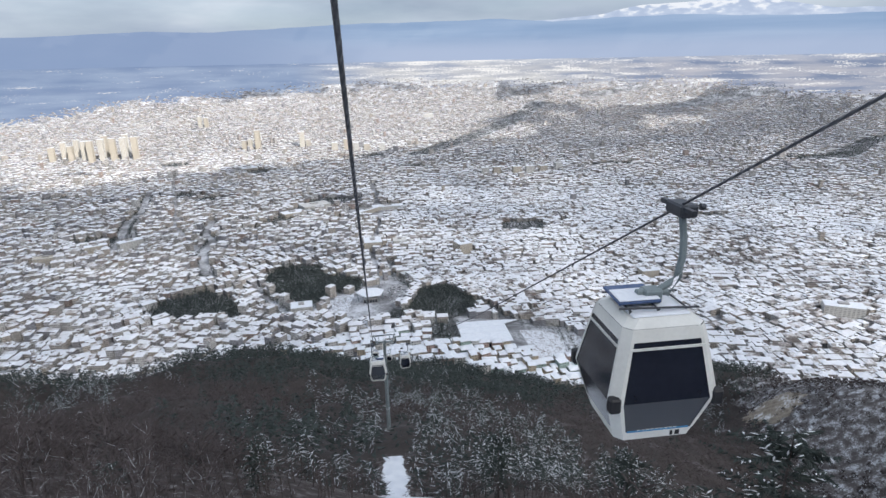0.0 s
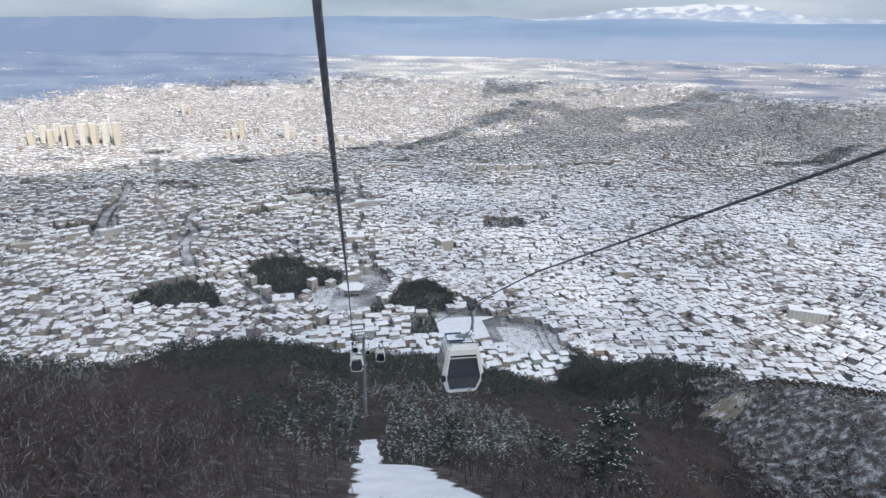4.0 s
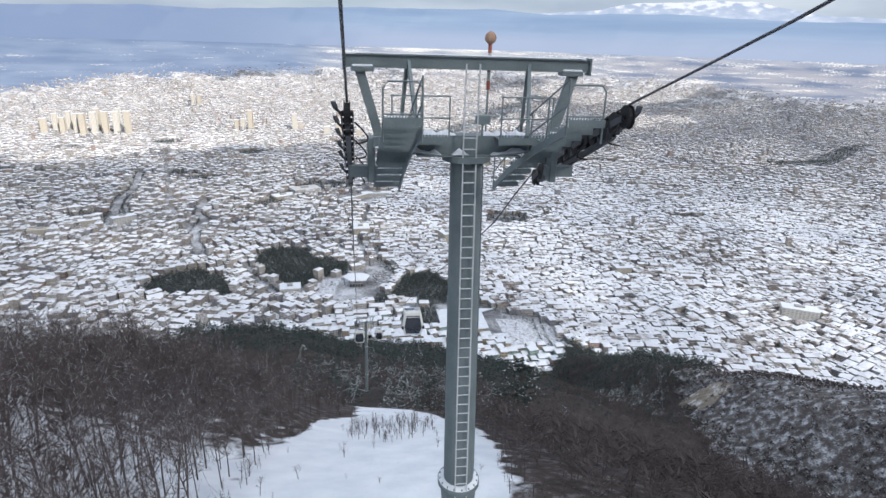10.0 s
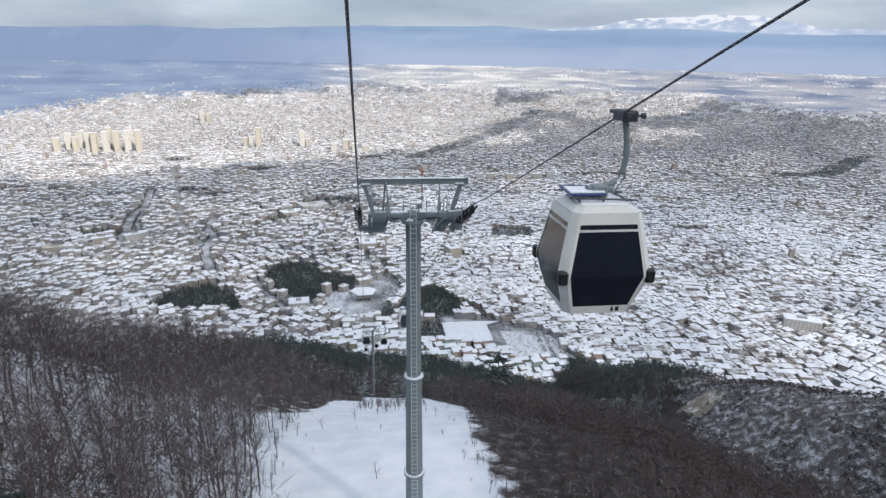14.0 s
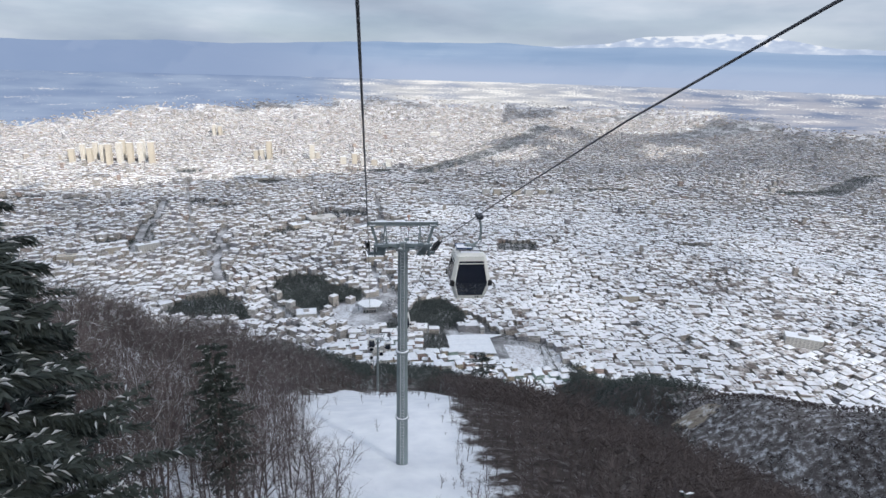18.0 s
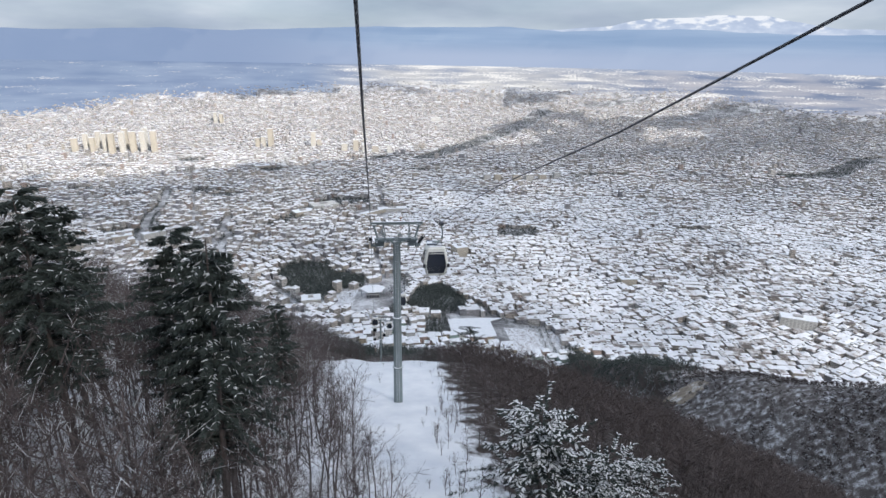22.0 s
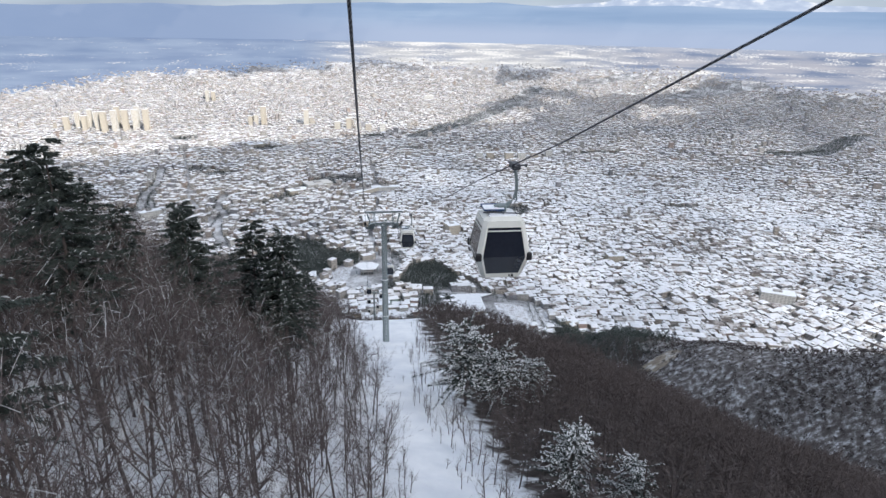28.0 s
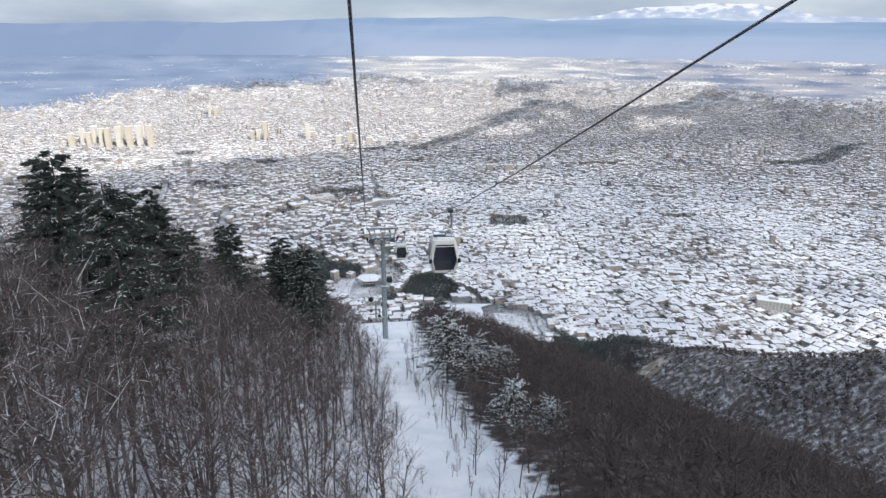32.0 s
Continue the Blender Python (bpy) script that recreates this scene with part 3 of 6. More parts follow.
def build_clouds():
    """A ragged layer of flat winter cloud over the whole district."""
    rg = np.random.default_rng(23887)
    cell = 70.0
    g = np.arange(-7000, 7001, cell)
    X, Y = np.meshgrid(g, g)

    def field(px, py):
        r = np.random.default_rng(23887)
        v = 0
        for lam, amp in ((5200, 1.0), (3000, 0.8), (1700, 0.55), (900, 0.35), (480, 0.22), (250, 0.14)):
            for _ in range(3):
                an, ph = r.uniform(0, 6.283), r.uniform(0, 6.283)
                v = v + amp * np.sin((px * math.cos(an) + py * math.sin(an)) * 6.283 / lam + ph)
        return v

    F = field(X, Y)
    Z = 1750 + 60 * np.clip(F, -1, 1) * 0.5
    idx = np.arange(X.size).reshape(X.shape)
    q = np.stack([idx[:-1, :-1], idx[:-1, 1:], idx[1:, 1:], idx[1:, :-1]], -1).reshape(-1, 4)
    fc = field(X[:-1, :-1].ravel() + cell / 2, Y[:-1, :-1].ravel() + cell / 2)
    m = bpy.data.materials.new("thin_cloud")
    m.use_nodes = True
    n, l = m.node_tree.nodes, m.node_tree.links
    n.clear()
    out = n.new("ShaderNodeOutputMaterial")
    tr = n.new("ShaderNodeBsdfTransparent")
    tl = n.new("ShaderNodeBsdfTranslucent")
    tl.inputs["Color"].default_value = (0.86, 0.91, 1.0, 1)
    mx = n.new("ShaderNodeMixShader")
    geo = n.new("ShaderNodeNewGeometry")
    nz = n.new("ShaderNodeTexNoise")
    nz.inputs["Scale"].default_value = 0.0035
    nz.inputs["Detail"].default_value = 4
    l.new(geo.outputs["Position"], nz.inputs["Vector"])
    mr = n.new("ShaderNodeMapRange")
    mr.inputs["From Min"].default_value = 0.30
    mr.inputs["From Max"].default_value = 0.60
    mr.inputs["To Min"].default_value = 0.50
    mr.inputs["To Max"].default_value = 0.87
    l.new(nz.outputs["Fac"], mr.inputs["Value"])
    l.new(mr.outputs["Result"], mx.inputs["Fac"])
    l.new(tr.outputs[0], mx.inputs[1])
    l.new(tl.outputs[0], mx.inputs[2])
    l.new(mx.outputs[0], out.inputs["Surface"])
    ob = new("cloud_layer", mesh_np("cloud_layer", np.stack([X, Y, Z], -1).reshape(-1, 3), [q[fc > -0.35]], [m], None, True))
    tagged(ob, "broken layer of grey-white winter cloud", "cloud", kind="structure")


build_clouds()

# ---------------------------------------------------------------- helpers for things


def part(name, bm, material, parent, label=""):
    """Links a bmesh as one mesh object under a thing or a part."""
    me = bpy.data.meshes.new(name)
    bm.to_mesh(me)
    bm.free()
    for m in material if isinstance(material, (list, tuple)) else [material]:
        me.materials.append(m)
    ob = new(name, me)
    ob.parent = parent
    if label:
        ob["label"] = label
    return ob


def thing(name, at, label, category, group="", rz=0.0):
    ob = new(name)
    ob.matrix_basis = pose(*at, 0, 0, rz)
    return tagged(ob, label, category, group)


def box(bm, x0, x1, y0, y1, z0, z1, m=None, bevel=0.0):
    got = bmesh.ops.create_cube(bm, size=1)["verts"]
    t = Matrix.LocRotScale(((x0 + x1) / 2, (y0 + y1) / 2, (z0 + z1) / 2), None, (x1 - x0, y1 - y0, z1 - z0))
    bmesh.ops.transform(bm, matrix=(m @ t) if m else t, verts=got)
    if bevel:
        es = {e for v in got for e in v.link_edges}
        bmesh.ops.bevel(bm, geom=list(es), offset=bevel, segments=1, affect="EDGES")
    return bm


def rod(bm, a, b, r, seg=8, r2=None):
    a, b = Vector(a), Vector(b)
    got = bmesh.ops.create_cone(bm, cap_ends=True, segments=seg, radius1=r, radius2=r if r2 is None else r2, depth=(b - a).length)["verts"]
    q = (b - a).to_track_quat("Z", "Y").to_matrix().to_4x4()
    bmesh.ops.transform(bm, matrix=Matrix.Translation((a + b) / 2) @ q, verts=got)
    return bm


def tube(bm, pts, r, seg=6):
    """A bent round bar through the points, one closed skin."""
    pts = [Vector(p) for p in pts]
    rings = []
    for k, p in enumerate(pts):
        w = (pts[min(k + 1, len(pts) - 1)] - pts[max(k - 1, 0)]).normalized()
        u = w.cross(Vector((0.31, 0.17, 0.93)) if abs(w.z) < 0.9 else Vector((1, 0.1, 0))).normalized()
        v = w.cross(u)
        rings.append([bm.verts.new(p + r * (math.cos(q * math.tau / seg) * u + math.sin(q * math.tau / seg) * v)) for q in range(seg)])
    for a, b in zip(rings, rings[1:]):
        for q in range(seg):
            bm.faces.new((a[q], a[(q + 1) % seg], b[(q + 1) % seg], b[q]))
    bm.faces.new(rings[0][::-1])
    bm.faces.new(rings[-1])
    return bm


def beam(bm, a, b, w, h):
    """A square bar from a to b, w wide and h high."""
    a, b = Vector(a), Vector(b)
    got = bmesh.ops.create_cube(bm, size=1)["verts"]
    q = (b - a).to_track_quat("Y", "Z").to_matrix().to_4x4()
    bmesh.ops.transform(bm, matrix=Matrix.Translation((a + b) / 2) @ q @ Matrix.Diagonal((w, (b - a).length, h, 1)), verts=got)
    return bm


def bm_new():
    return bmesh.new()


# ---------------------------------------------------------------- ropes
ROPE_AT = {-1: -3.23, 1: 3.09}
ROPE_Y = [-420, -130, -112, -98.5, -83, -70, -58.5, -46, -40, -25, -8.0, -6.0, -3.5, -1.0, 1.5, 3.6, 5.7, 8.65, 12.5, 17, 30, 60, 100, 150, 188, 192, 300, 420, 558, 562, 700, 850, 936]
ROPE_Z = [151.0, 46.9, 40.3, 35.2, 29.54, 25.19, 21.13, 17.21, 15.2, 9.71, 3.34, 2.65, 1.8, 0.85, -0.2, -1.35, -2.67, -4.67, -6.8, -9.41, -15.98, -32.9, -54.8, -80.8, -99.0, -101.0, -163.0, -231.0, -303.0, -305.0, -348.0, -377.0, -383.0]


def rope_z(y):
    return float(np.interp(y, ROPE_Y, ROPE_Z)) + ARM_Z


def build_rope(x):
    cu = bpy.data.curves.new("haul_rope", "CURVE")
    cu.dimensions = "3D"
    cu.bevel_depth = 0.027
    cu.bevel_resolution = 2
    sp = cu.splines.new("POLY")
    sp.points.add(len(ROPE_Y) - 1)
    for p, y, z in zip(sp.points, ROPE_Y, ROPE_Z):
        p.co = (x, y, z + ARM_Z, 1)
    ob = new("haul_rope", cu)
    cu.materials.append(ROPE)
    tagged(ob, "dark twisted steel haul rope running downhill", "rope", "haul ropes")


build_rope(ROPE_AT[-1])
build_rope(ROPE_AT[1])
# ---------------------------------------------------------------- cable-car towers


def sheave_mesh():
    bm = bm_new()
    for x0, x1, r in ((-0.07, -0.045, 0.27), (-0.045, 0.045, 0.225), (0.045, 0.07, 0.27)):
        rod(bm, (x0, 0, 0), (x1, 0, 0), r, 18)
    rod(bm, (-0.12, 0, 0), (0.12, 0, 0), 0.06, 10)
    me = bpy.data.meshes.new("sheave")
    bm.to_mesh(me)
    bm.free()
    me.materials.append(RUBBER)
    return me


SHEAVE = sheave_mesh()


def child(name, me, parent, m, label=""):
    ob = new(name, me)
    ob.parent = parent
    ob.matrix_basis = m
    if label:
        ob["label"] = label
    return ob


def build_tower(y0, arm, foot, detail, label, sheaves):
    """A tubular lift tower: y0 and arm height on the line, foot is the ground at its base."""
    z0 = arm
    tw = thing("lift_tower", (0, y0, foot), label, "lift tower", "lift towers")
    L = Matrix.Translation((0, -y0, -foot))  # from the world to the tower

    SLIM = 0.945
    LEAN = 0.10 if detail else 0.0  # the mast stands square to the slope rather than plumb
    LEANING = ("upper_mast", "lower_mast", "mast_foot", "flange", "snow_ring", "footing", "ladder_rail", "ladder_bracket", "cable_conduit")

    def add(name, bm, mat, parent=None, lab=""):
        for v in bm.verts:
            v.co.x *= SLIM
        if name in LEANING:
            for v in bm.verts:
                v.co.y += LEAN * min(0.0, v.co.z - z0)
        bmesh.ops.transform(bm, matrix=L, verts=bm.verts)
        return part(name, bm, mat, parent or tw, lab)

    h = z0 - foot
    ring = z0 - 10.4 if h > 14 else z0 - h * 0.5
    bm = bm_new()
    rod(bm, (0, y0, ring), (0, y0, z0 - 0.15), 0.50, 28, 0.47)
    add("upper_mast", bm, STEEL)
    bm = bm_new()
    rod(bm, (0, y0, foot + h * 0.26), (0, y0, ring - 0.7), 0.60, 28, 0.56)
    rod(bm, (0, y0, ring - 0.72), (0, y0, ring - 0.1), 0.56, 28, 0.62)
    add("lower_mast", bm, STEEL)
    bm = bm_new()
    rod(bm, (0, y0, foot - 0.5), (0, y0, foot + h * 0.26), 0.66, 28, 0.60)
    add("mast_foot", bm, STEEL)
    for zz, r in ((ring, 0.70), (foot + h * 0.26, 0.74)):
        bm = bm_new()
        rod(bm, (0, y0, zz - 0.09), (0, y0, zz + 0.05), r, 28)
        for k in range(16):
            a = k * math.tau / 16
            rod(bm, (0.9 * r * math.cos(a), y0 + 0.9 * r * math.sin(a), zz + 0.05), (0.9 * r * math.cos(a), y0 + 0.9 * r * math.sin(a), zz + 0.10), 0.03, 6)
        fl = add("flange", bm, STEEL)
        bm = bm_new()
        rod(bm, (0, y0, zz + 0.05), (0, y0, zz + 0.12), r * 0.97, 20, r * 0.8)
        add("snow_ring", bm, SNOW, fl, "snow lying on the flange")
    bm = bm_new()
    box(bm, -1.3, 1.3, y0 - 1.3, y0 + 1.3, foot - 2.5, foot + 0.02, None, 0.08)
    add("footing", bm, CONCRETE, None, "concrete footing")
    # ladder on the uphill side
    ly = y0 - 0.62
    for x in (-0.22, 0.16):
        bm = bm_new()
        beam(bm, (x, ly, foot + 0.6), (x, ly, z0), 0.035, 0.06)
        beam(bm, (x, ly, z0), (x, ly, z0 + 2.3), 0.035, 0.06)
        add("ladder_rail", bm, ZINC)
    if detail:
        bm = bm_new()
        rod(bm, (-0.208, 0, 0), (0.151, 0, 0), 0.017, 6)
        me = bpy.data.meshes.new("rung")
        bm.to_mesh(me)
        bm.free()
        me.materials.append(ZINC)
        for k in range(int((h + 1.6) / 0.3)):
            child("rung", me, tw, Matrix.Translation((0, ly - y0 + LEAN * min(0.0, 0.8 + 0.3 * k - h), 0.8 + 0.3 * k)))
        for k in range(int(h / 2.6)):
            zz = foot + 1.5 + 2.6 * k
            for x in (-0.22, 0.16):
                bm = bm_new()
                beam(bm, (x, ly, zz), (x, y0 - 0.42, zz), 0.03, 0.05)
                add("ladder_bracket", bm, STEEL)
        for cx, cy in ((0.50, 0.30), (0.52, 0.05)):
            bm = bm_new()
            rod(bm, (cx, y0 + cy, foot + 1), (cx, y0 + cy, z0), 0.02, 6)
            add("cable_conduit", bm, STEEL)
    else:
        bm = bm_new()
        for k in range(int((h + 1.6) / 0.3)):
            rod(bm, (-0.22, ly, foot + 0.8 + 0.3 * k), (0.16, ly, foot + 0.8 + 0.3 * k), 0.018, 4)
        add("rungs", bm, STEEL)
    # crossarm: a box beam deeper at the mast
    bm = bm_new()
    for sgn in (-1, 1):
        vs = []
        for x, lo, hi in ((0, -0.25, 0.42), (0.9, -0.12, 0.42), (2.75, 0.08, 0.36)):
            vs.append([bm.verts.new((sgn * x, y0 + yy, z0 + zz)) for yy, zz in ((-0.26, lo), (0.26, lo), (0.26, hi), (-0.26, hi))])
        for a, b in zip(vs, vs[1:]):
            for k in range(4):
                f = (a[k], a[(k + 1) % 4], b[(k + 1) % 4], b[k])
                bm.faces.new(f if sgn > 0 else f[::-1])
        bm.faces.new(vs[-1] if sgn > 0 else vs[-1][::-1])
    bmesh.ops.recalc_face_normals(bm, faces=bm.faces)
    add("crossarm", bm, STEEL)
    bm = bm_new()
    rod(bm, (0, y0, z0 - 0.28), (0, y0, z0 - 0.12), 0.72, 24)
    box(bm, -1.5, 1.5, y0 - 0.45, y0 + 0.45, z0 - 0.13, z0 - 0.09)
    add("head_plate", bm, STEEL)
    for x0, x1, zz in ((-1.9, -0.35, 0.42), (0.4, 1.9, 0.42)):
        bm = bm_new()
        n = 36
        pts = [(x0 + (x1 - x0) * k / n, (0.09 + 0.035 * math.sin(k * 0.55 + x0) + 0.02 * math.sin(k * 1.3)) * min(1, k / 4, (n - k) / 4)) for k in range(n + 1)]
        top = [[bm.verts.new((x, y0 + yy, z0 + zz + (hh if yy == 0 else 0.0))) for yy in (-0.24, 0, 0.22)] for x, hh in pts]
        for a, b in zip(top, top[1:]):
            bm.faces.new((a[0], b[0], b[1], a[1]))
            bm.faces.new((a[1], b[1], b[2], a[2]))
        add("snow_cap", bm, SNOW, None, "clinging snow")
    for x0, x1, n in ((-2.7, -0.8, 40), (-0.5, 0.0, 16), (0.65, 2.6, 40)):
        bm = bm_new()
        rows_ = []
        for k in range(n + 1):
            xx = x0 + (x1 - x0) * k / n
            lo = -0.08 if abs(xx) < 1.0 else -0.08 + 0.11 * (abs(xx) - 1.0)
            hh = (0.075 + 0.035 * math.sin(k * 0.42 + x0 * 3) + 0.012 * math.sin(k * 1.1)) * min(1, k / 4, (n - k) / 4)
            rows_.append([bm.verts.new((xx, y0 + yy, z0 + zz)) for yy, zz in ((-0.45, lo), (-0.40, lo + hh), (-0.27, lo + hh * 1.3), (-0.262, lo))])
        for a, b in zip(rows_, rows_[1:]):
            for q in range(3):
                bm.faces.new((a[q], b[q], b[q + 1], a[q + 1]))
        add("snow_ledge", bm, SNOW, None, "snow lying along the beam flange")
        bm = bm_new()
        beam(bm, (x0, y0 - 0.36, z0 + (-0.10 if abs(x0) < 1 else -0.10 + 0.11 * (abs(x0) - 1))), (x1, y0 - 0.36, z0 + (-0.10 if abs(x1) < 1 else -0.10 + 0.11 * (abs(x1) - 1))), 0.20, 0.03)
        add("beam_flange", bm, STEEL)
    # walkway along the crossarm with a toothed grating edge
    for x0, x1 in ((-2.3, -0.62), (0.75, 2.3)):
        bm = bm_new()
        box(bm, x0, x1, y0 - 0.80, y0 - 0.30, z0 + 0.38, z0 + 0.42)
        box(bm, x0, x1, y0 - 0.82, y0 - 0.80, z0 + 0.26, z0 + 0.46)
        for k in range(int((x1 - x0) / 0.09)):
            box(bm, x0 + 0.09 * k, x0 + 0.09 * k + 0.04, y0 - 0.81, y0 - 0.77, z0 + 0.46, z0 + 0.52)
        wk = add("walkway", bm, STEEL)
        if detail:
            for xx in (x0 + 0.05, (x0 + x1) / 2, x1 - 0.05):
                bm = bm_new()
                tube(bm, [(xx, y0 - 0.80, z0 + 0.4), (xx, y0 - 0.80, z0 + 1.5)], 0.022)
                add("post", bm, STEEL, wk)
            for zz in (0.95, 1.5):
                bm = bm_new()
                tube(bm, [(x0, y0 - 0.80, z0 + zz), (x1, y0 - 0.80, z0 + zz)], 0.022)
                add("handrail", bm, STEEL, wk)
    # lifting gantry over the arm
    for sgn in (-1, 1):
        bm = bm_new()
        beam(bm, (sgn * 2.55, y0 + 0.1, z0 + 0.3), (sgn * 3.1, y0 + 0.1, z0 + 2.10), 0.22, 0.26)
        box(bm, min(sgn * 2.7, sgn * 3.32), max(sgn * 2.7, sgn * 3.32), y0 - 0.1, y0 + 0.3, z0 + 2.03, z0 + 2.13)
        pl = add("gantry_post", bm, STEEL)
        bm = bm_new()
        box(bm, min(sgn * 2.72, sgn * 3.30), max(sgn * 2.72, sgn * 3.30), y0 - 0.1, y0 + 0.3, z0 + 2.13, z0 + 2.20, None, 0.03)
        add("snow_cap", bm, SNOW, pl, "snow lying on the post head")
        bm = bm_new()
        beam(bm, (sgn * 1.55, y0 - 0.9, z0 + 0.5), (sgn * 1.75, y0 + 0.1, z0 + 2.40), 0.09, 0.12)
        add("gantry_brace", bm, STEEL)
        bm = bm_new()
        beam(bm, (sgn * 1.9, y0 + 1.0, z0 + 0.2), (sgn * 1.75, y0 + 0.2, z0 + 2.35), 0.09, 0.12)
        add("gantry_brace", bm, STEEL)
    bm = bm_new()
    box(bm, -3.5, 3.5, y0 + 0.0, y0 + 0.16, z0 + 2.15, z0 + 2.43)
    gb = add("gantry_beam", bm, STEEL)
    for zz in (2.125, 2.432):
        bm = bm_new()
        box(bm, -3.46, 3.46, y0 - 0.06, y0 + 0.22, z0 + zz, z0 + zz + 0.022)
        add("beam_flange", bm, STEEL, gb)
    bm = bm_new()
    box(bm, -3.2, 3.3, y0 - 0.05, y0 + 0.20, z0 + 2.456, z0 + 2.50, None, 0.02)
    add("snow_cap", bm, SNOW, gb, "thin snow on the beam")
    for sgn in (-1, 1):
        bm = bm_new()
        box(bm, sgn * 3.53 - 0.025, sgn * 3.53 + 0.025, y0 - 0.1, y0 + 0.26, z0 + 2.05, z0 + 2.50)
        add("end_plate", bm, STEEL, gb)
    # weather mast with a banded pole and ball
    bm = bm_new()
    rod(bm, (0.62, y0 + 0.3, z0 + 0.4), (0.62, y0 + 0.3, z0 + 1.6), 0.03, 8)
    pole = add("marker_pole", bm, STEEL)
    for k in range(5):
        bm = bm_new()
        rod(bm, (0.62, y0 + 0.3, z0 + 1.6 + 0.24 * k), (0.62, y0 + 0.3, z0 + 1.84 + 0.24 * k), 0.055, 10)
        add("band", bm, RED if k % 2 == 0 else CABIN_WHITE, pole)
    bm = bm_new()
    bmesh.ops.create_icosphere(bm, subdivisions=2, radius=0.17, matrix=Matrix.Translation((0.62, y0 + 0.3, z0 + 2.95)))
    add("ball", bm, ORANGE, pole, "weathered orange ball")
    bm = bm_new()
    box(bm, 0.15, 0.55, y0 - 0.5, y0 - 0.3, z0 + 0.75, z0 + 1.0, None, 0.02)
    box(bm, 0.32, 0.38, y0 - 0.43, y0 - 0.37, z0 + 0.4, z0 + 0.75)
    add("junction_box", bm, STEEL)
    # sheave trains and stepped catwalks on both sides
    for sgn in (-1, 1):
        xs = ROPE_AT[sgn] / SLIM
        ys = [y0 + (k - (sheaves - 1) / 2) * 0.58 for k in range(sheaves)]
        tr = None
        bm = bm_new()
        for k in range(0, sheaves - 1, 2):
            a, b = ys[k], ys[k + 1]
            beam(bm, (xs + sgn * 0.0 - 0.13, a, rope_z(a) - 0.30), (xs - 0.13, b, rope_z(b) - 0.30), 0.03, 0.16)
            beam(bm, (xs + 0.13, a, rope_z(a) - 0.30), (xs + 0.13, b, rope_z(b) - 0.30), 0.03, 0.16)
        for k in range(0, sheaves - 3, 4):
            a, b = (ys[k] + ys[k + 1]) / 2, (ys[k + 2] + ys[k + 3]) / 2
            beam(bm, (xs, a, rope_z(a) - 0.42), (xs, b, rope_z(b) - 0.42), 0.12, 0.22)
        beam(bm, (xs, ys[1], rope_z(ys[1]) - 0.56), (xs, ys[-2], rope_z(ys[-2]) - 0.56), 0.12, 0.14)
        tr = add("sheave_train", bm, DARK_STEEL)
        for yy in ys:
            m = Matrix.Translation((ROPE_AT[sgn], yy - y0, rope_z(yy) - 0.27 - foot))
            child("sheave", SHEAVE, tr, m, "rubber-lined pulley wheel")
        for k, yy in enumerate(ys):  # rope catchers
            if k % 2 == 0 and detail:
                bm = bm_new()
                zz = rope_z(yy)
                beam(bm, (xs + sgn * 0.12, yy, zz - 0.30), (xs + sgn * 0.26, yy, zz - 0.16), 0.16, 0.05)
                beam(bm, (xs + sgn * 0.25, yy, zz - 0.17), (xs + sgn * 0.31, yy + 0.04, zz - 0.03), 0.14, 0.04)
                add("rope_catcher", bm, DARK_STEEL, tr)
        if detail:
            for k in range(0, sheaves, 3):
                bm = bm_new()
                yy = ys[k]
                zz = rope_z(yy) - 0.45
                c = [(xs - sgn * (0.16 + 0.30 * math.sin(math.pi * q / 8)), yy - 0.1 * q / 8, zz - 0.45 * q / 8 - 0.12 * math.sin(math.pi * q / 8)) for q in range(9)]
                tube(bm, c, 0.018, 5)
                add("hose", bm, RUBBER, tr)
        # hanging bracket from the arm to the train
        bm = bm_new()
        box(bm, xs - sgn * 0.62 - 0.11, xs - sgn * 0.62 + 0.11, y0 - 0.2, y0 + 0.2, z0 - 0.9, z0 + 0.34, None, 0.03)
        box(bm, min(xs, xs - sgn * 0.8), max(xs, xs - sgn * 0.8), y0 - 0.15, y0 + 0.15, z0 - 0.75, z0 - 0.45)
        add("bracket", bm, STEEL)
        # catwalk: treads between two stringers, parallel to the rope
        x_in, x_out = sgn * 1.72, sgn * 2.62
        cw = None
        lo_y, hi_y = ys[-1] + 0.1, ys[0] - 0.1
        cw = new("catwalk")
        cw.parent = tw
        segs = [lo_y + (hi_y - lo_y) * k / 6 for k in range(7)]
        for xx in (x_in,):
            bm = bm_new()
            rings = [[bm.verts.new((xx + ox, a, rope_z(a) - 0.62 + oz)) for ox, oz in ((-0.025, -0.1), (0.025, -0.1), (0.025, 0.1), (-0.025, 0.1))] for a in segs]
            for a, b in zip(rings, rings[1:]):
                for q in range(4):
                    bm.faces.new((a[q], a[(q + 1) % 4], b[(q + 1) % 4], b[q]))
            bm.faces.new(rings[0])
            bm.faces.new(rings[-1][::-1])
            bmesh.ops.recalc_face_normals(bm, faces=bm.faces)
            add("stringer", bm, STEEL, cw)
        n = int((lo_y - hi_y) / 0.60)
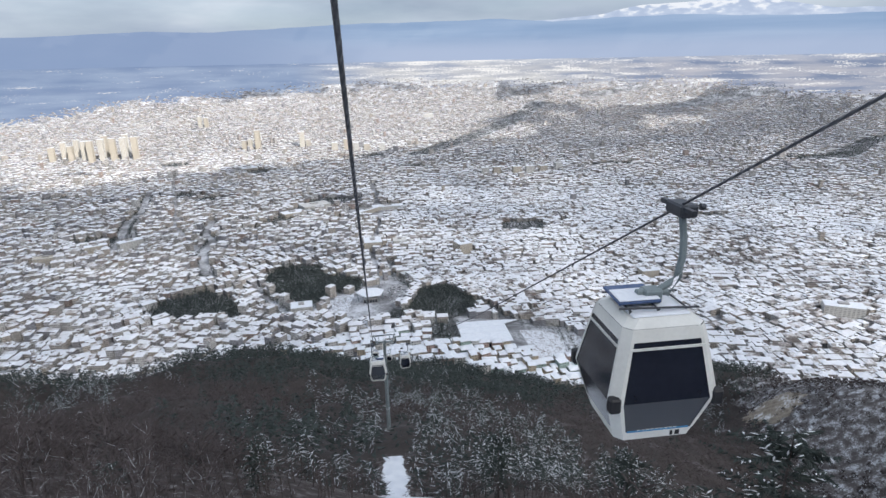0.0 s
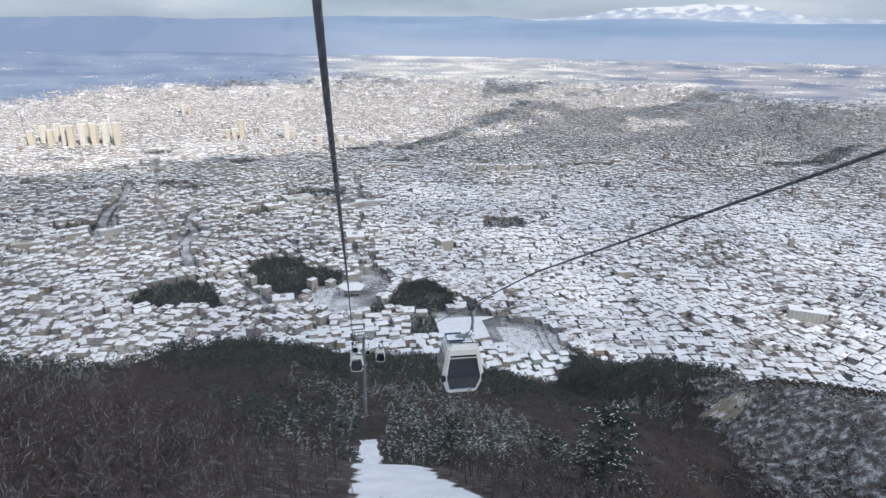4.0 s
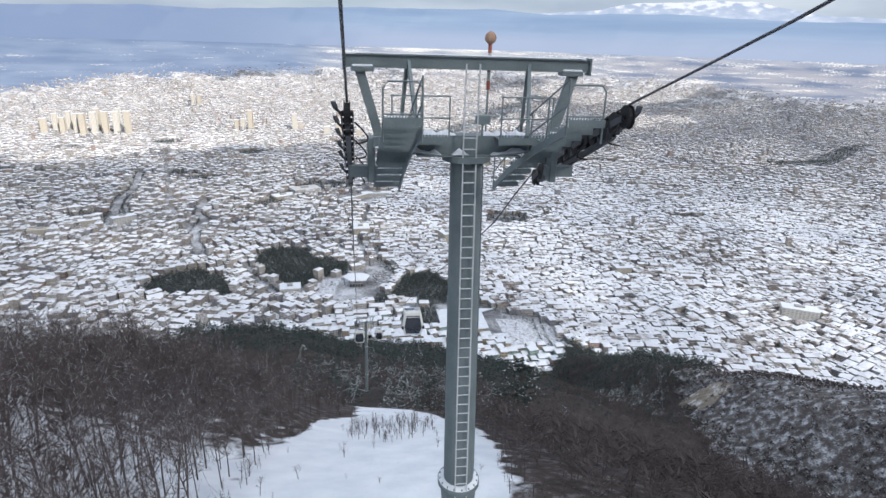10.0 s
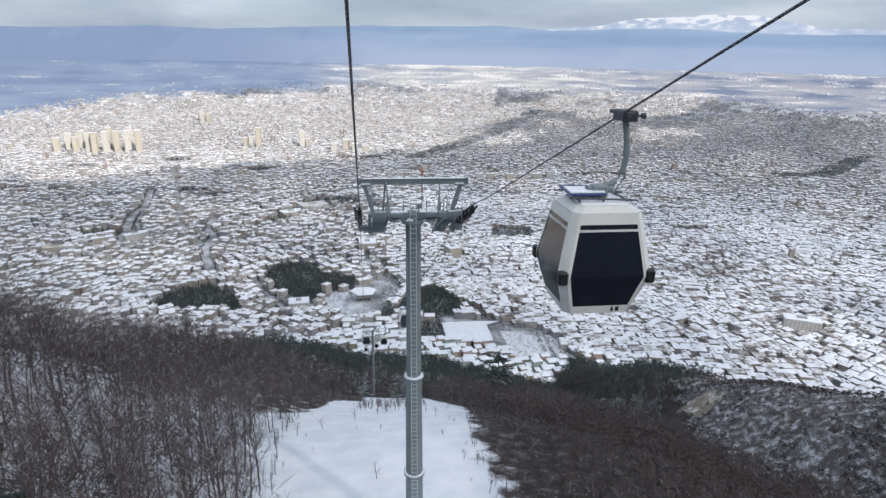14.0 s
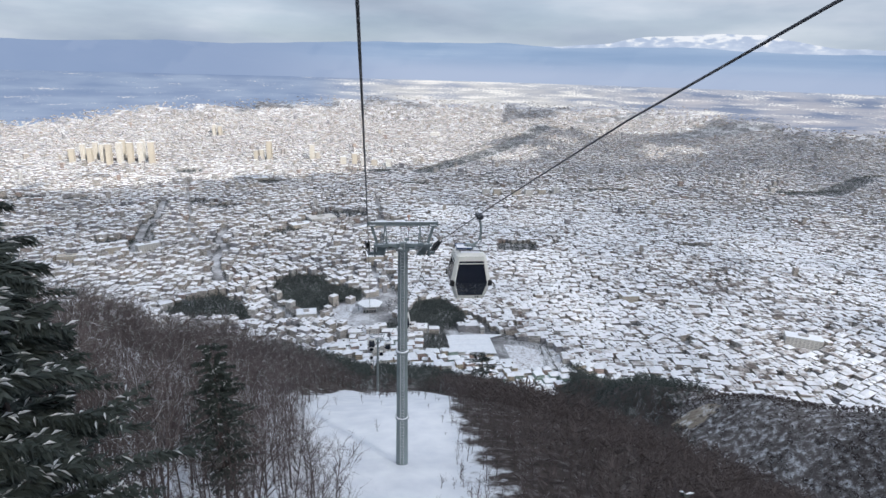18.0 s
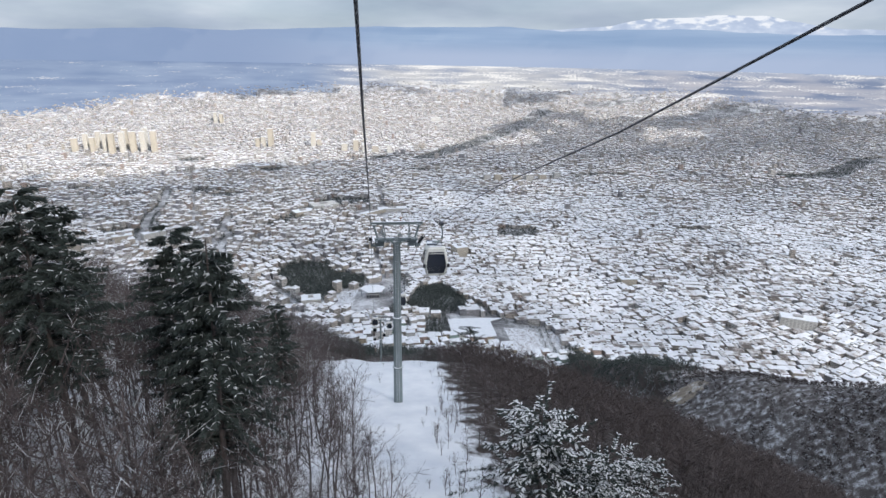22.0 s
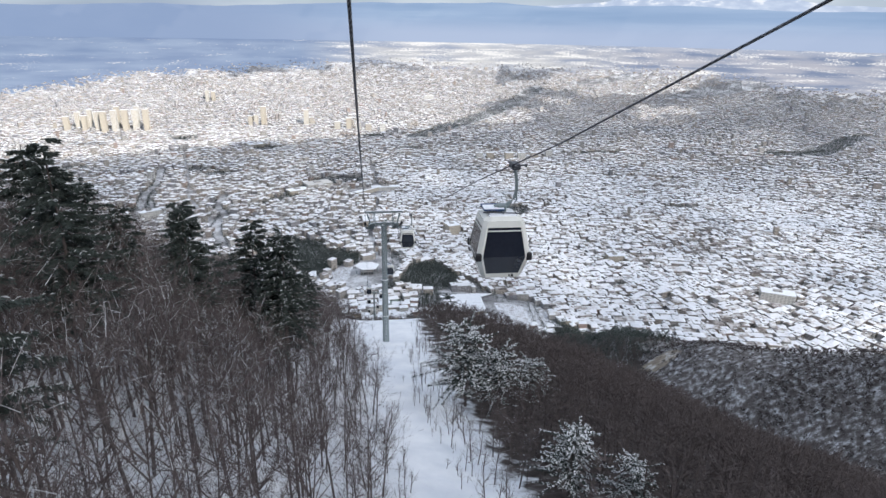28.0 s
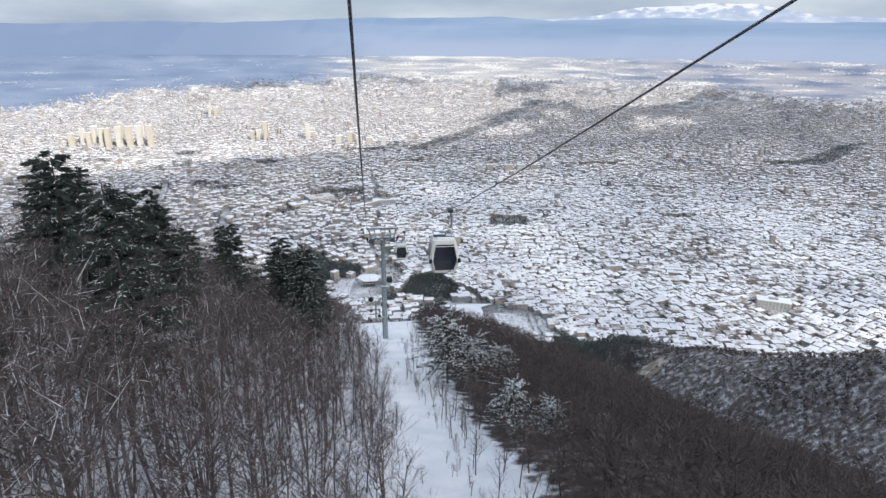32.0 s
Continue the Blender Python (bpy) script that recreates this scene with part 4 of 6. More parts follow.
        for k in range(n + 1):
            yy = lo_y + (hi_y - lo_y) * k / n
            zz = rope_z(yy) - 0.42
            bm = bm_new()
            xa, xb = min(x_in, x_out), max(x_in, x_out)
            box(bm, xa, xb, yy - 0.12, yy + 0.12, zz, zz + 0.03)
            box(bm, xa, xb, yy - 0.15, yy - 0.12, zz - 0.11, zz + 0.06)
            if detail:
                for q in range(int((xb - xa) / 0.07)):
                    box(bm, xa + 0.07 * q, xa + 0.07 * q + 0.03, yy - 0.15, yy - 0.11, zz + 0.06, zz + 0.10)
            td = add("tread", bm, STEEL, cw)
            if detail and k % 2 == 0:
                bm = bm_new()
                box(bm, xa + 0.1, xb - 0.25 - 0.1 * (k % 3), yy - 0.10, yy + 0.12, zz + 0.03, zz + 0.075, None, 0.02)
                add("snow_patch", bm, SNOW, td, "snow lying on the tread")
        if detail:
            posts = [lo_y + (hi_y - lo_y) * k / 5 for k in range(6)]
            for yy in posts:
                bm = bm_new()
                tube(bm, [(x_in, yy, rope_z(yy) - 0.65), (x_in, yy, rope_z(yy) + 0.50)], 0.022)
                add("post", bm, STEEL, cw)
            for up in (-0.05, 0.50):
                bm = bm_new()
                tube(bm, [(x_in, yy, rope_z(yy) + up) for yy in posts], 0.022)
                add("handrail", bm, STEEL, cw)
            bm = bm_new()
            yy = hi_y
            zz = rope_z(yy)
            tube(bm, [(x_in, yy, zz - 0.9), (x_in, yy, zz + 0.25), (x_in + sgn * 0.12, yy, zz + 0.38), (x_out - sgn * 0.12, yy, zz + 0.38), (x_out, yy, zz + 0.25), (x_out, yy, zz - 0.9)], 0.024)
            tube(bm, [(x_in, yy, zz - 0.3), (x_out, yy, zz - 0.3)], 0.022)
            add("end_rail", bm, STEEL, cw)
    return tw


def foot_z(y):
    return float(ground_z(0.0, y)) - 0.2


build_tower(0.0, ARM_Z + 0.10, foot_z(0.0), True, "grey galvanised tubular lift tower with ladder and snowy crossarm", 12)
build_tower(190.0, ARM_Z - 100.0, foot_z(190.0), False, "slender grey tubular lift tower standing in the wooded slope", 8)
build_tower(560.0, ARM_Z - 304.5, foot_z(560.0), False, "distant grey lift tower above the lowest woods", 8)

# ---------------------------------------------------------------- gondola cabins


def cabin_master():
    root = new("gondola_cabin")
    tagged(root, "white gondola cabin with dark tinted windows hanging from its rope", "gondola", "gondola cabins")
    # half widths and half lengths by height below the roof (cabin floor z = -4.78, roof z = -2.08)
    lev = [(-4.78, 0.86, 0.80), (-4.56, 0.92, 0.86), (-3.72, 1.16, 1.10), (-2.48, 0.92, 0.88), (-2.22, 0.86, 0.82), (-2.08, 0.66, 0.62)]

    def ring(bm, k, shrink=0.0):
        z, hx, hy = lev[k]
        hx, hy, c = hx - shrink, hy - shrink, 0.16
        return [bm.verts.new(p + (z,)) for p in ((-hx + c, -hy), (hx - c, -hy), (hx, -hy + c), (hx, hy - c), (hx - c, hy), (-hx + c, hy), (-hx, hy - c), (-hx, -hy + c))]

    bm = bm_new()
    rings = [ring(bm, k, 0.035) for k in range(len(lev))]
    for a, b in zip(rings, rings[1:]):
        for k in range(8):
            bm.faces.new((a[k], a[(k + 1) % 8], b[(k + 1) % 8], b[k]))
    bm.faces.new(rings[0][::-1])
    bm.faces.new(rings[-1])
    part("inner_shell", bm, PLASTIC, root)
    bm = bm_new()
    r0, r1 = ring(bm, 0), ring(bm, 1)
    for k in range(8):
        bm.faces.new((r0[k], r0[(k + 1) % 8], r1[(k + 1) % 8], r1[k]))
    bm.faces.new(r0[::-1])
    part("floor_pan", bm, CABIN_WHITE, root)
    bm = bm_new()
    r0, r1 = ring(bm, 4), ring(bm, 5)
    for k in range(8):
        bm.faces.new((r0[k], r0[(k + 1) % 8], r1[(k + 1) % 8], r1[k]))
    bm.faces.new(r1)
    rf = part("roof", bm, CABIN_WHITE, root)
    bm = bm_new()
    box(bm, -0.62, 0.62, -0.60, 0.60, -2.10, -2.04, None, 0.03)
    part("snow_sheet", bm, SNOW, rf, "thin snow on the cabin roof")
    # corner pillars
    corners = ((1, 2), (3, 4), (5, 6), (7, 0))
    for a, b in corners:
        bm = bm_new()
        rr = [ring(bm, k, -0.012) for k in range(1, 5)]
        for p, q in zip(rr, rr[1:]):
            bm.faces.new((p[a], p[b], q[b], q[a]))
            # returns on to the neighbouring sides
            for k, s in ((a, (a - 1) % 8), (b, (b + 1) % 8)):
                t = 0.045
                u = bm.verts.new(p[k].co.lerp(p[s].co, t))
                v = bm.verts.new(q[k].co.lerp(q[s].co, t))
                bm.faces.new((p[k], q[k], v, u) if k == a else (p[k], u, v, q[k]))
        loose = [v for v in bm.verts if not v.link_faces]
        bmesh.ops.delete(bm, geom=loose, context="VERTS")
        bmesh.ops.recalc_face_normals(bm, faces=bm.faces)
        part("pillar", bm, CABIN_WHITE, root)
    # windows on four sides, two bent panes each
    for a, b in ((0, 1), (2, 3), (4, 5), (6, 7)):
        bm = bm_new()
        rr = [ring(bm, k, 0.0) for k in (1, 2, 3)]
        for p, q in zip(rr, rr[1:]):
            bm.faces.new((p[a], p[b], q[b], q[a]))
        loose = [v for v in bm.verts if not v.link_faces]
        bmesh.ops.delete(bm, geom=loose, context="VERTS")
        w = part("window", bm, GLASS, root, "dark tinted pane")
        bm = bm_new()
        rr = [ring(bm, k, -0.010) for k in (3, 4)]
        f = bm.faces.new((rr[0][a], rr[0][b], rr[1][b], rr[1][a]))
        loose = [v for v in bm.verts if not v.link_faces]
        bmesh.ops.delete(bm, geom=loose, context="VERTS")
        part("header", bm, CABIN_WHITE, root)
        bm = bm_new()
        c0, c1 = Vector(), Vector()
        z, hx, hy = lev[3]
        zz, hx2, hy2 = -2.62, 0.955, 0.915
        if a in (0, 4):
            s = -1 if a == 0 else 1
            beam(bm, (-hx2 + 0.16, s * hy2, zz), (hx2 - 0.16, s * hy2, zz), 0.03, 0.05)
        else:
            s = 1 if a == 2 else -1
            beam(bm, (s * hx2, -hy2 + 0.16, zz), (s * hx2, hy2 - 0.16, zz), 0.03, 0.05)
        part("window_bar", bm, CABIN_WHITE, w)
    # door bumpers at the waist of the end faces
    for sx in (-1, 1):
        for sy in (-1, 1):
            bm = bm_new()
            box(bm, sx * 1.09 - 0.12, sx * 1.09 + 0.12, sy * 1.04 - 0.11, sy * 1.04 + 0.11, -3.90, -3.56, None, 0.04)
            part("bumper", bm, PLASTIC, root)
    bm = bm_new()
    box(bm, 0.50, 0.95, -0.35, 0.35, -4.88, -4.78, None, 0.02)
    part("step", bm, PLASTIC, root)
    for k, w in enumerate((0.05, 0.09)):
        bm = bm_new()
        box(bm, 0.30 + 0.11 * k, 0.30 + 0.11 * k + w, -0.852, -0.835, -4.72, -4.61)
        part("number_bar", bm, PLASTIC, root)
    for ob in list(root.children_recursive):
        if ob.parent == root:
            ob.location.x = -0.42
    # roof rack, suspension and hanger
    bm = bm_new()
    for sy in (-0.45, 0.45):
        rod(bm, (-0.85, sy, -1.92), (0.85, sy, -2.00), 0.025, 8)
    for sx in (-0.6, 0.0, 0.6):
        rod(bm, (sx, -0.45, -2.00), (sx, 0.45, -2.00), 0.02, 8)
        rod(bm, (sx, -0.4, -2.2), (sx, -0.4, -2.0), 0.02, 6)
        rod(bm, (sx, 0.4, -2.2), (sx, 0.4, -2.0), 0.02, 6)
    part("roof_rack", bm, DARK_STEEL, root).location.x = -0.42
    bm = bm_new()
    box(bm, -0.80, 0.12, -0.40, 0.45, -1.97, -1.90, pose(0, 0, 0, 3, 0, 0), 0.02)
    pn = part("solar_panel", bm, flat("panel_blue", (0.05, 0.09, 0.20), 0.15), root, "blue panel on the roof")
    pn.location = (-0.42, 0, 0.06)
    bm = bm_new()
    box(bm, -0.78, 0.10, -0.38, 0.18, -1.90, -1.865, pose(0, 0, 0, 3, 0, 0), 0.015)
    part("snow_patch", bm, SNOW, pn, "snow lying on the panel")
    bm = bm_new()
    box(bm, -0.60, -0.20, -0.16, 0.16, -2.02, -1.70, None, 0.04)
    rod(bm, (-0.72, 0, -1.80), (-0.05, 0, -1.80), 0.09, 12)
    part("damper", bm, STEEL, root)
    bm = bm_new()
    c = [(-0.30, 0, -1.80), (0.0, 0, -1.62), (0.16, 0, -1.40), (0.22, 0, -1.05), (0.20, 0, -0.65), (0.14, 0, -0.30), (0.08, 0, -0.05)]
    tube(bm, c, 0.075, 8)
    hg = part("hanger", bm, STEEL, root)
    bm = bm_new()
    tube(bm, [(0.02, 0.08, -1.95), (0.28, 0.08, -1.55), (0.24, 0.06, -1.15)], 0.035)
    part("hanger_brace", bm, STEEL, hg)
    bm = bm_new()
    box(bm, -0.10, 0.28, -0.32, 0.32, -0.16, 0.10, None, 0.04)
    beam(bm, (0, -0.62, 0.02), (0, 0.62, 0.02), 0.10, 0.09)
    rod(bm, (0.2, 0.1, -0.05), (0.62, 0.1, -0.05), 0.03, 8)
    rod(bm, (0.55, 0.1, -0.05), (0.64, 0.1, -0.05), 0.07, 12)
    part("grip", bm, DARK_STEEL, root, "rope grip with roller")
    return root


def grip_pose(x, y):
    return pose(x, y, rope_z(y), 0, 0, 0 if x > 0 else 180)


CABIN = cabin_master()
CABIN.matrix_basis = grip_pose(ROPE_AT[1], -21.4)
for x, y in ((ROPE_AT[1], -77.2), (ROPE_AT[1], 40.5), (ROPE_AT[1], 132), (ROPE_AT[1], 245.0), (ROPE_AT[1], 360.0), (ROPE_AT[-1], 97.0), (ROPE_AT[-1], 205.0), (ROPE_AT[-1], 282.0), (ROPE_AT[-1], 395.0)):
    cabin = copy_thing(CABIN, grip_pose(x, y))
    if y == 40.5:  # the one with a blue sign band along its sill
        bm = bm_new()
        box(bm, -0.68, 0.68, -0.872, -0.858, -4.56, -4.44)
        band = part("sign_band", bm, flat("sign_blue", (0.05, 0.22, 0.42), 0.4), cabin, "blue band with white unreadable lettering")
        band.location.x = -0.42
        for q in range(9):
            bm = bm_new()
            box(bm, -0.46 + 0.1 * q, -0.39 + 0.1 * q, -0.876, -0.873, -4.52, -4.48)
            part("letter_bar", bm, CABIN_WHITE, band)
# ---------------------------------------------------------------- the city
rng = np.random.default_rng(11)


def near_line(px, py, pts, w):
    r = np.zeros(px.shape, bool)
    for (x1, y1), (x2, y2) in zip(pts, pts[1:]):
        dx, dy = x2 - x1, y2 - y1
        t = np.clip(((px - x1) * dx + (py - y1) * dy) / (dx * dx + dy * dy), 0, 1)
        r |= np.hypot(px - x1 - t * dx, py - y1 - t * dy) < w
    return r


def blot(cx, cy, rx, ry):
    """A ragged oval of woodland."""
    return [(cx + rx * (1 + 0.25 * math.sin(3 * a + cx)) * math.cos(a), cy + ry * (1 + 0.25 * math.cos(4 * a + cy)) * math.sin(a)) for a in np.arange(0, 6.2, 0.45)]


WOODS = {
    "upper_park": [(-213, 1165), (-184, 1220), (-108, 1212), (-93, 1160), (-19, 1105), (-19, 1020), (-70, 1015), (-84, 930), (-134, 965), (-188, 1075)],
    "station_park": [(77, 955), (134, 1005), (169, 870), (149, 836), (107, 825), (65, 829), (30, 818), (13, 815), (15, 850), (51, 865)],
    "west_park": [(-391, 1005), (-371, 1075), (-307, 1105), (-244, 1045), (-211, 950), (-273, 960), (-340, 972)],
    "campus": [(-349, 1495), (-272, 1585), (-210, 1715), (-154, 1850), (-5, 1850), (-14, 1765), (-128, 1740), (-180, 1650), (-199, 1600), (-264, 1535)],
    "east_wood": [(1640, 2215), (1690, 2120), (1920, 2105), (2250, 2330), (2400, 2420), (2250, 2425), (1900, 2215)],
    "block_wood": [(325, 1385), (425, 1368), (450, 1462), (350, 1480)],
    "hall_grove": [(75, 805), (121, 802), (111, 745), (69, 750)],
    "gully_park": [(-606, 975), (-618, 1047), (-700, 1064), (-700, 975)],
    "hollow_grove": [(-560, 1900), (-500, 1960), (-430, 1930), (-480, 1860)],
    "garden_wood": blot(-570, 1985, 45, 40),
    "dome_grove": blot(-408, 2375, 60, 45),
    "yard_wood": blot(-975, 2020, 55, 40),
    "avenue_wood": blot(-780, 2620, 70, 45),
    "block_grove": blot(885, 1420, 40, 22),
    "strip_wood": blot(960, 2220, 130, 28),
    "line_wood": blot(182, 2345, 80, 35),
    "mid_wood": blot(25, 2660, 110, 40),
    "wide_wood": blot(1620, 3735, 260, 45),
    "dim_wood": blot(2210, 3340, 330, 80),
    "corner_wood": blot(-655, 1500, 60, 26),
    "distant_grove": [(-1250, 2050), (-1100, 2080), (-1080, 2020), (-1220, 1990)],
}
# large buildings: x, y, width, depth, height, turn
HIGH_RISES = [
    (-1343, 2800, 24, 22, 62, 0.2),
    (-1305, 2830, 22, 22, 78, 0.2),
    (-1260, 2790, 22, 22, 70, 0.1),
    (-1215, 2815, 22, 22, 84, 0.1),
    (-1175, 2780, 24, 24, 92, 0.1),
    (-1130, 2785, 24, 24, 98, 0.1),
    (-1085, 2790, 24, 24, 100, 0.1),
    (-1040, 2790, 24, 24, 102, 0.1),
    (-995, 2795, 24, 24, 104, 0.1),
    (-1270, 2880, 22, 22, 80, 0.1),
    (-1155, 2890, 22, 22, 95, 0.1),
    (-1065, 2890, 22, 22, 100, 0.1),
]
FAR_BLOCKS = [
    (-500, 2985, 26, 24, 92, 0),
    (-535, 2975, 22, 20, 52, 0),
    (-560, 2965, 22, 20, 48, 0),
    (-290, 2985, 26, 24, 78, 0.1),
    (-262, 2990, 22, 20, 40, 0.1),
    (-130, 2855, 30, 24, 42, 0),
    (-75, 2860, 26, 22, 58, 0),
    (-30, 2850, 26, 22, 40, 0),
    (20, 2840, 30, 22, 34, 0),
    (90, 2830, 26, 22, 38, 0),
    (549, 2095, 30, 24, 34, 0),
    (598, 2095, 30, 24, 34, 0),
]
MIDTOWN_BLOCKS = [
    (480, 2120, 26, 20, 30, 0),
    (440, 2130, 26, 20, 28, 0),
    (660, 2130, 28, 20, 26, 0.1),
    (720, 2140, 26, 20, 32, 0.1),
    (8, 1318, 40, 44, 22, 0.05),
    (70, 1330, 30, 26, 16, 0),
    (-205, 1655, 60, 34, 14, 0.5),
    (-150, 1730, 80, 46, 16, 0.45),
    (5, 1655, 110, 18, 11, 0.75),
    (60, 1690, 90, 26, 10, 0.1),
    (205, 1255, 30, 34, 24, 0.3),
    (761, 815, 58, 26, 18, -0.5),
]
NEAR_BLOCKS = [
    (-620, 1406, 46, 20, 20, 0.5),
    (-552, 1425, 54, 22, 22, 0.7),
    (-700, 1350, 50, 18, 16, 0.2),
    (-115, 925, 34, 26, 15, 0.1),
    (530, 1030, 34, 22, 18, 0.0),
    (400, 3600, 60, 20, 20, 0.1),
    (-450, 2420, 60, 36, 14, 0.4),
    (-880, 3480, 20, 20, 60, 0),
    (-850, 3490, 20, 20, 52, 0),
]
LANDMARKS = HIGH_RISES + FAR_BLOCKS + MIDTOWN_BLOCKS + NEAR_BLOCKS
VALLEY = [(243, 2640), (441, 2935), (710, 3244), (940, 3500), (1100, 3700)]
ROADS = [([(-584, 1419), (-640, 1651), (-644, 1773), (-700, 2006)], 17), ([(-524, 1380), (-605, 1589), (-625, 1700)], 11), ([(-320, 1180), (-336, 1219), (-371, 1335), (-371, 1442), (-400, 1497), (-417, 1633)], 17), ([(-215, 1100), (-130, 900)], 12),
         ([(60, 1240), (39, 1197), (46, 1119), (82, 975), (160, 900), (205, 815), (275, 790), (262, 690), (420, 640)], 10), ([(-60, 1010), (20, 1120), (0, 1300), (40, 1600), (20, 2100)], 8),
         ([(-330, 1230), (-500, 1600), (-700, 2300), (-1000, 3000)], 8), ([(-1800, 1700), (-900, 1900), (0, 1980), (900, 1800), (2200, 1500)], 9)]
OPEN = [[(-48, 835), (-48, 990), (45, 990), (32, 835)], [(-40, 905), (-40, 1000), (45, 1130), (75, 985), (50, 900), (30, 880)], [(105, 730), (105, 830), (240, 830), (215, 725)], [(205, 800), (290, 800), (300, 690), (215, 700)], [(-45, 860), (-30, 1000), (-80, 980), (-70, 880)]]


def layout():
    """Places, sizes and turns of all the city's buildings, district by district."""
    seeds = np.stack([rng.uniform(-3300, 3300, 330), rng.uniform(560, 4300, 330)], -1)
    turns = rng.normal(0, 1, len(seeds)) * np.where(seeds[:, 0] < 150, 0.42, 0.24) - np.clip((seeds[:, 0] - 350) / 2600, 0, 0.55) * np.clip((2600 - seeds[:, 1]) / 1500, 0, 1) + 0.1 * np.sin(seeds[:, 0] / 500)
    out = []
    for k, (sx, sy) in enumerate(seeds):
        q = float(np.clip(1.25 - (np.hypot(sx, sy) - 2300) / 3200, 0.80, 1))
        R = 420
        row = rng.uniform(14.8, 18.2) * q if sx < 0 or sy > 2100 else rng.uniform(14.7, 16.4)
        us = []
        for v in np.arange(-R, R, row):
            u = -R + rng.uniform(0, 12)
            run = rng.integers(2, 6)
            while u < R:
                w = (rng.uniform(7.0, 14.0) if rng.uniform() < 0.75 else rng.uniform(14.0, 25.0)) * q
                us.append((u + w / 2, v + rng.normal(0, 1.6), w))
                run -= 1
                u += w + (0.25 * q if run > 0 else rng.uniform(3.0, 7.5) * q)
                if run <= 0:
                    run = rng.integers(2, 6)
        us = np.array(us)
        c, s = math.cos(turns[k]), math.sin(turns[k])
        x = sx + us[:, 0] * c - us[:, 1] * s
        y = sy + us[:, 0] * s + us[:, 1] * c
        d2 = (x - sx) ** 2 + (y - sy) ** 2
        ok = np.ones(len(x), bool)
        near = [j for j in range(len(seeds)) if j != k and np.hypot(*(seeds[j] - seeds[k])) < 2 * R]
        for j in near:
            ok &= (x - seeds[j][0]) ** 2 + (y - seeds[j][1]) ** 2 > d2
        out.append(np.stack([x[ok], y[ok], us[ok, 2], np.full(ok.sum(), turns[k])], -1))
    return np.concatenate(out)


B = layout()
x, y = B[:, 0], B[:, 1]
d = np.hypot(x - REF[0], y - REF[1])
az = np.degrees(np.arctan2(x - REF[0], y - REF[1]))
ok = (az > -39) & (az < 56) & (d < 4420) & ~on_hill(x, y)
for poly in list(WOODS.values()) + OPEN:
    ok &= ~inside(x, y, poly)
for pts, w in ROADS:
    ok &= ~near_line(x, y, pts, w)
ok &= ~near_line(x, y, VALLEY, 55)
for lx, ly, lw, ld, lh, lt in LANDMARKS:
    ok &= np.hypot(x - lx, (y - ly)) > max(lw, ld) * 0.5 + 7
# thinning out towards the open country
far_out = np.clip((d - city_edge(x, y) + 160) / 200, 0, 1)
ok &= rng.uniform(0, 1, len(x)) > far_out * 1.02
ok &= rng.uniform(0, 1, len(x)) > np.interp(d, [1500, 2400, 3200], [0.04, 0.10, 0.30])
B = B[ok]
x, y, w, turn = B.T
d = np.hypot(x - REF[0], y - REF[1])
shrink = np.clip(d / true_distance(d), 0.5, 1)
scale_q = np.clip(1.25 - (np.hypot(x, y) - 2300) / 3200, 0.80, 1)
N = len(B)
dep = rng.uniform(10.5, 15.0, N)
turn = turn + rng.normal(0, 0.11, N)
high = rng.choice([6.0, 9.0, 12.0, 15.0, 18.0, 21.0], N, p=[0.12, 0.22, 0.27, 0.21, 0.12, 0.06]) + rng.uniform(-0.6, 0.6, N)
east = np.clip((x + 50) / 250, 0, 1) * np.clip((2500 - d) / 600, 0, 1)
high = high * (1 - east) + rng.uniform(8.5, 12.5, N) * east
dep = dep * (1 - east) + rng.uniform(12.2, 14.8, N) * east
tall = rng.uniform(0, 1, N) < 0.007 * np.clip((d - 1500) / 1000, 0, 1.5)
high = np.where(tall, rng.uniform(23.5, 34, N), high)
rise = np.where((rng.uniform(0, 1, N) < 0.72) & ~tall, rng.uniform(1.2, 2.6, N), 0.25)
order = np.argsort(d)
x, y, w, turn, dep, high, rise, shrink, d, scale_q = (a[order] for a in (x, y, w, turn, dep, high, rise, shrink, d, scale_q))
base = ground_z(x, y)


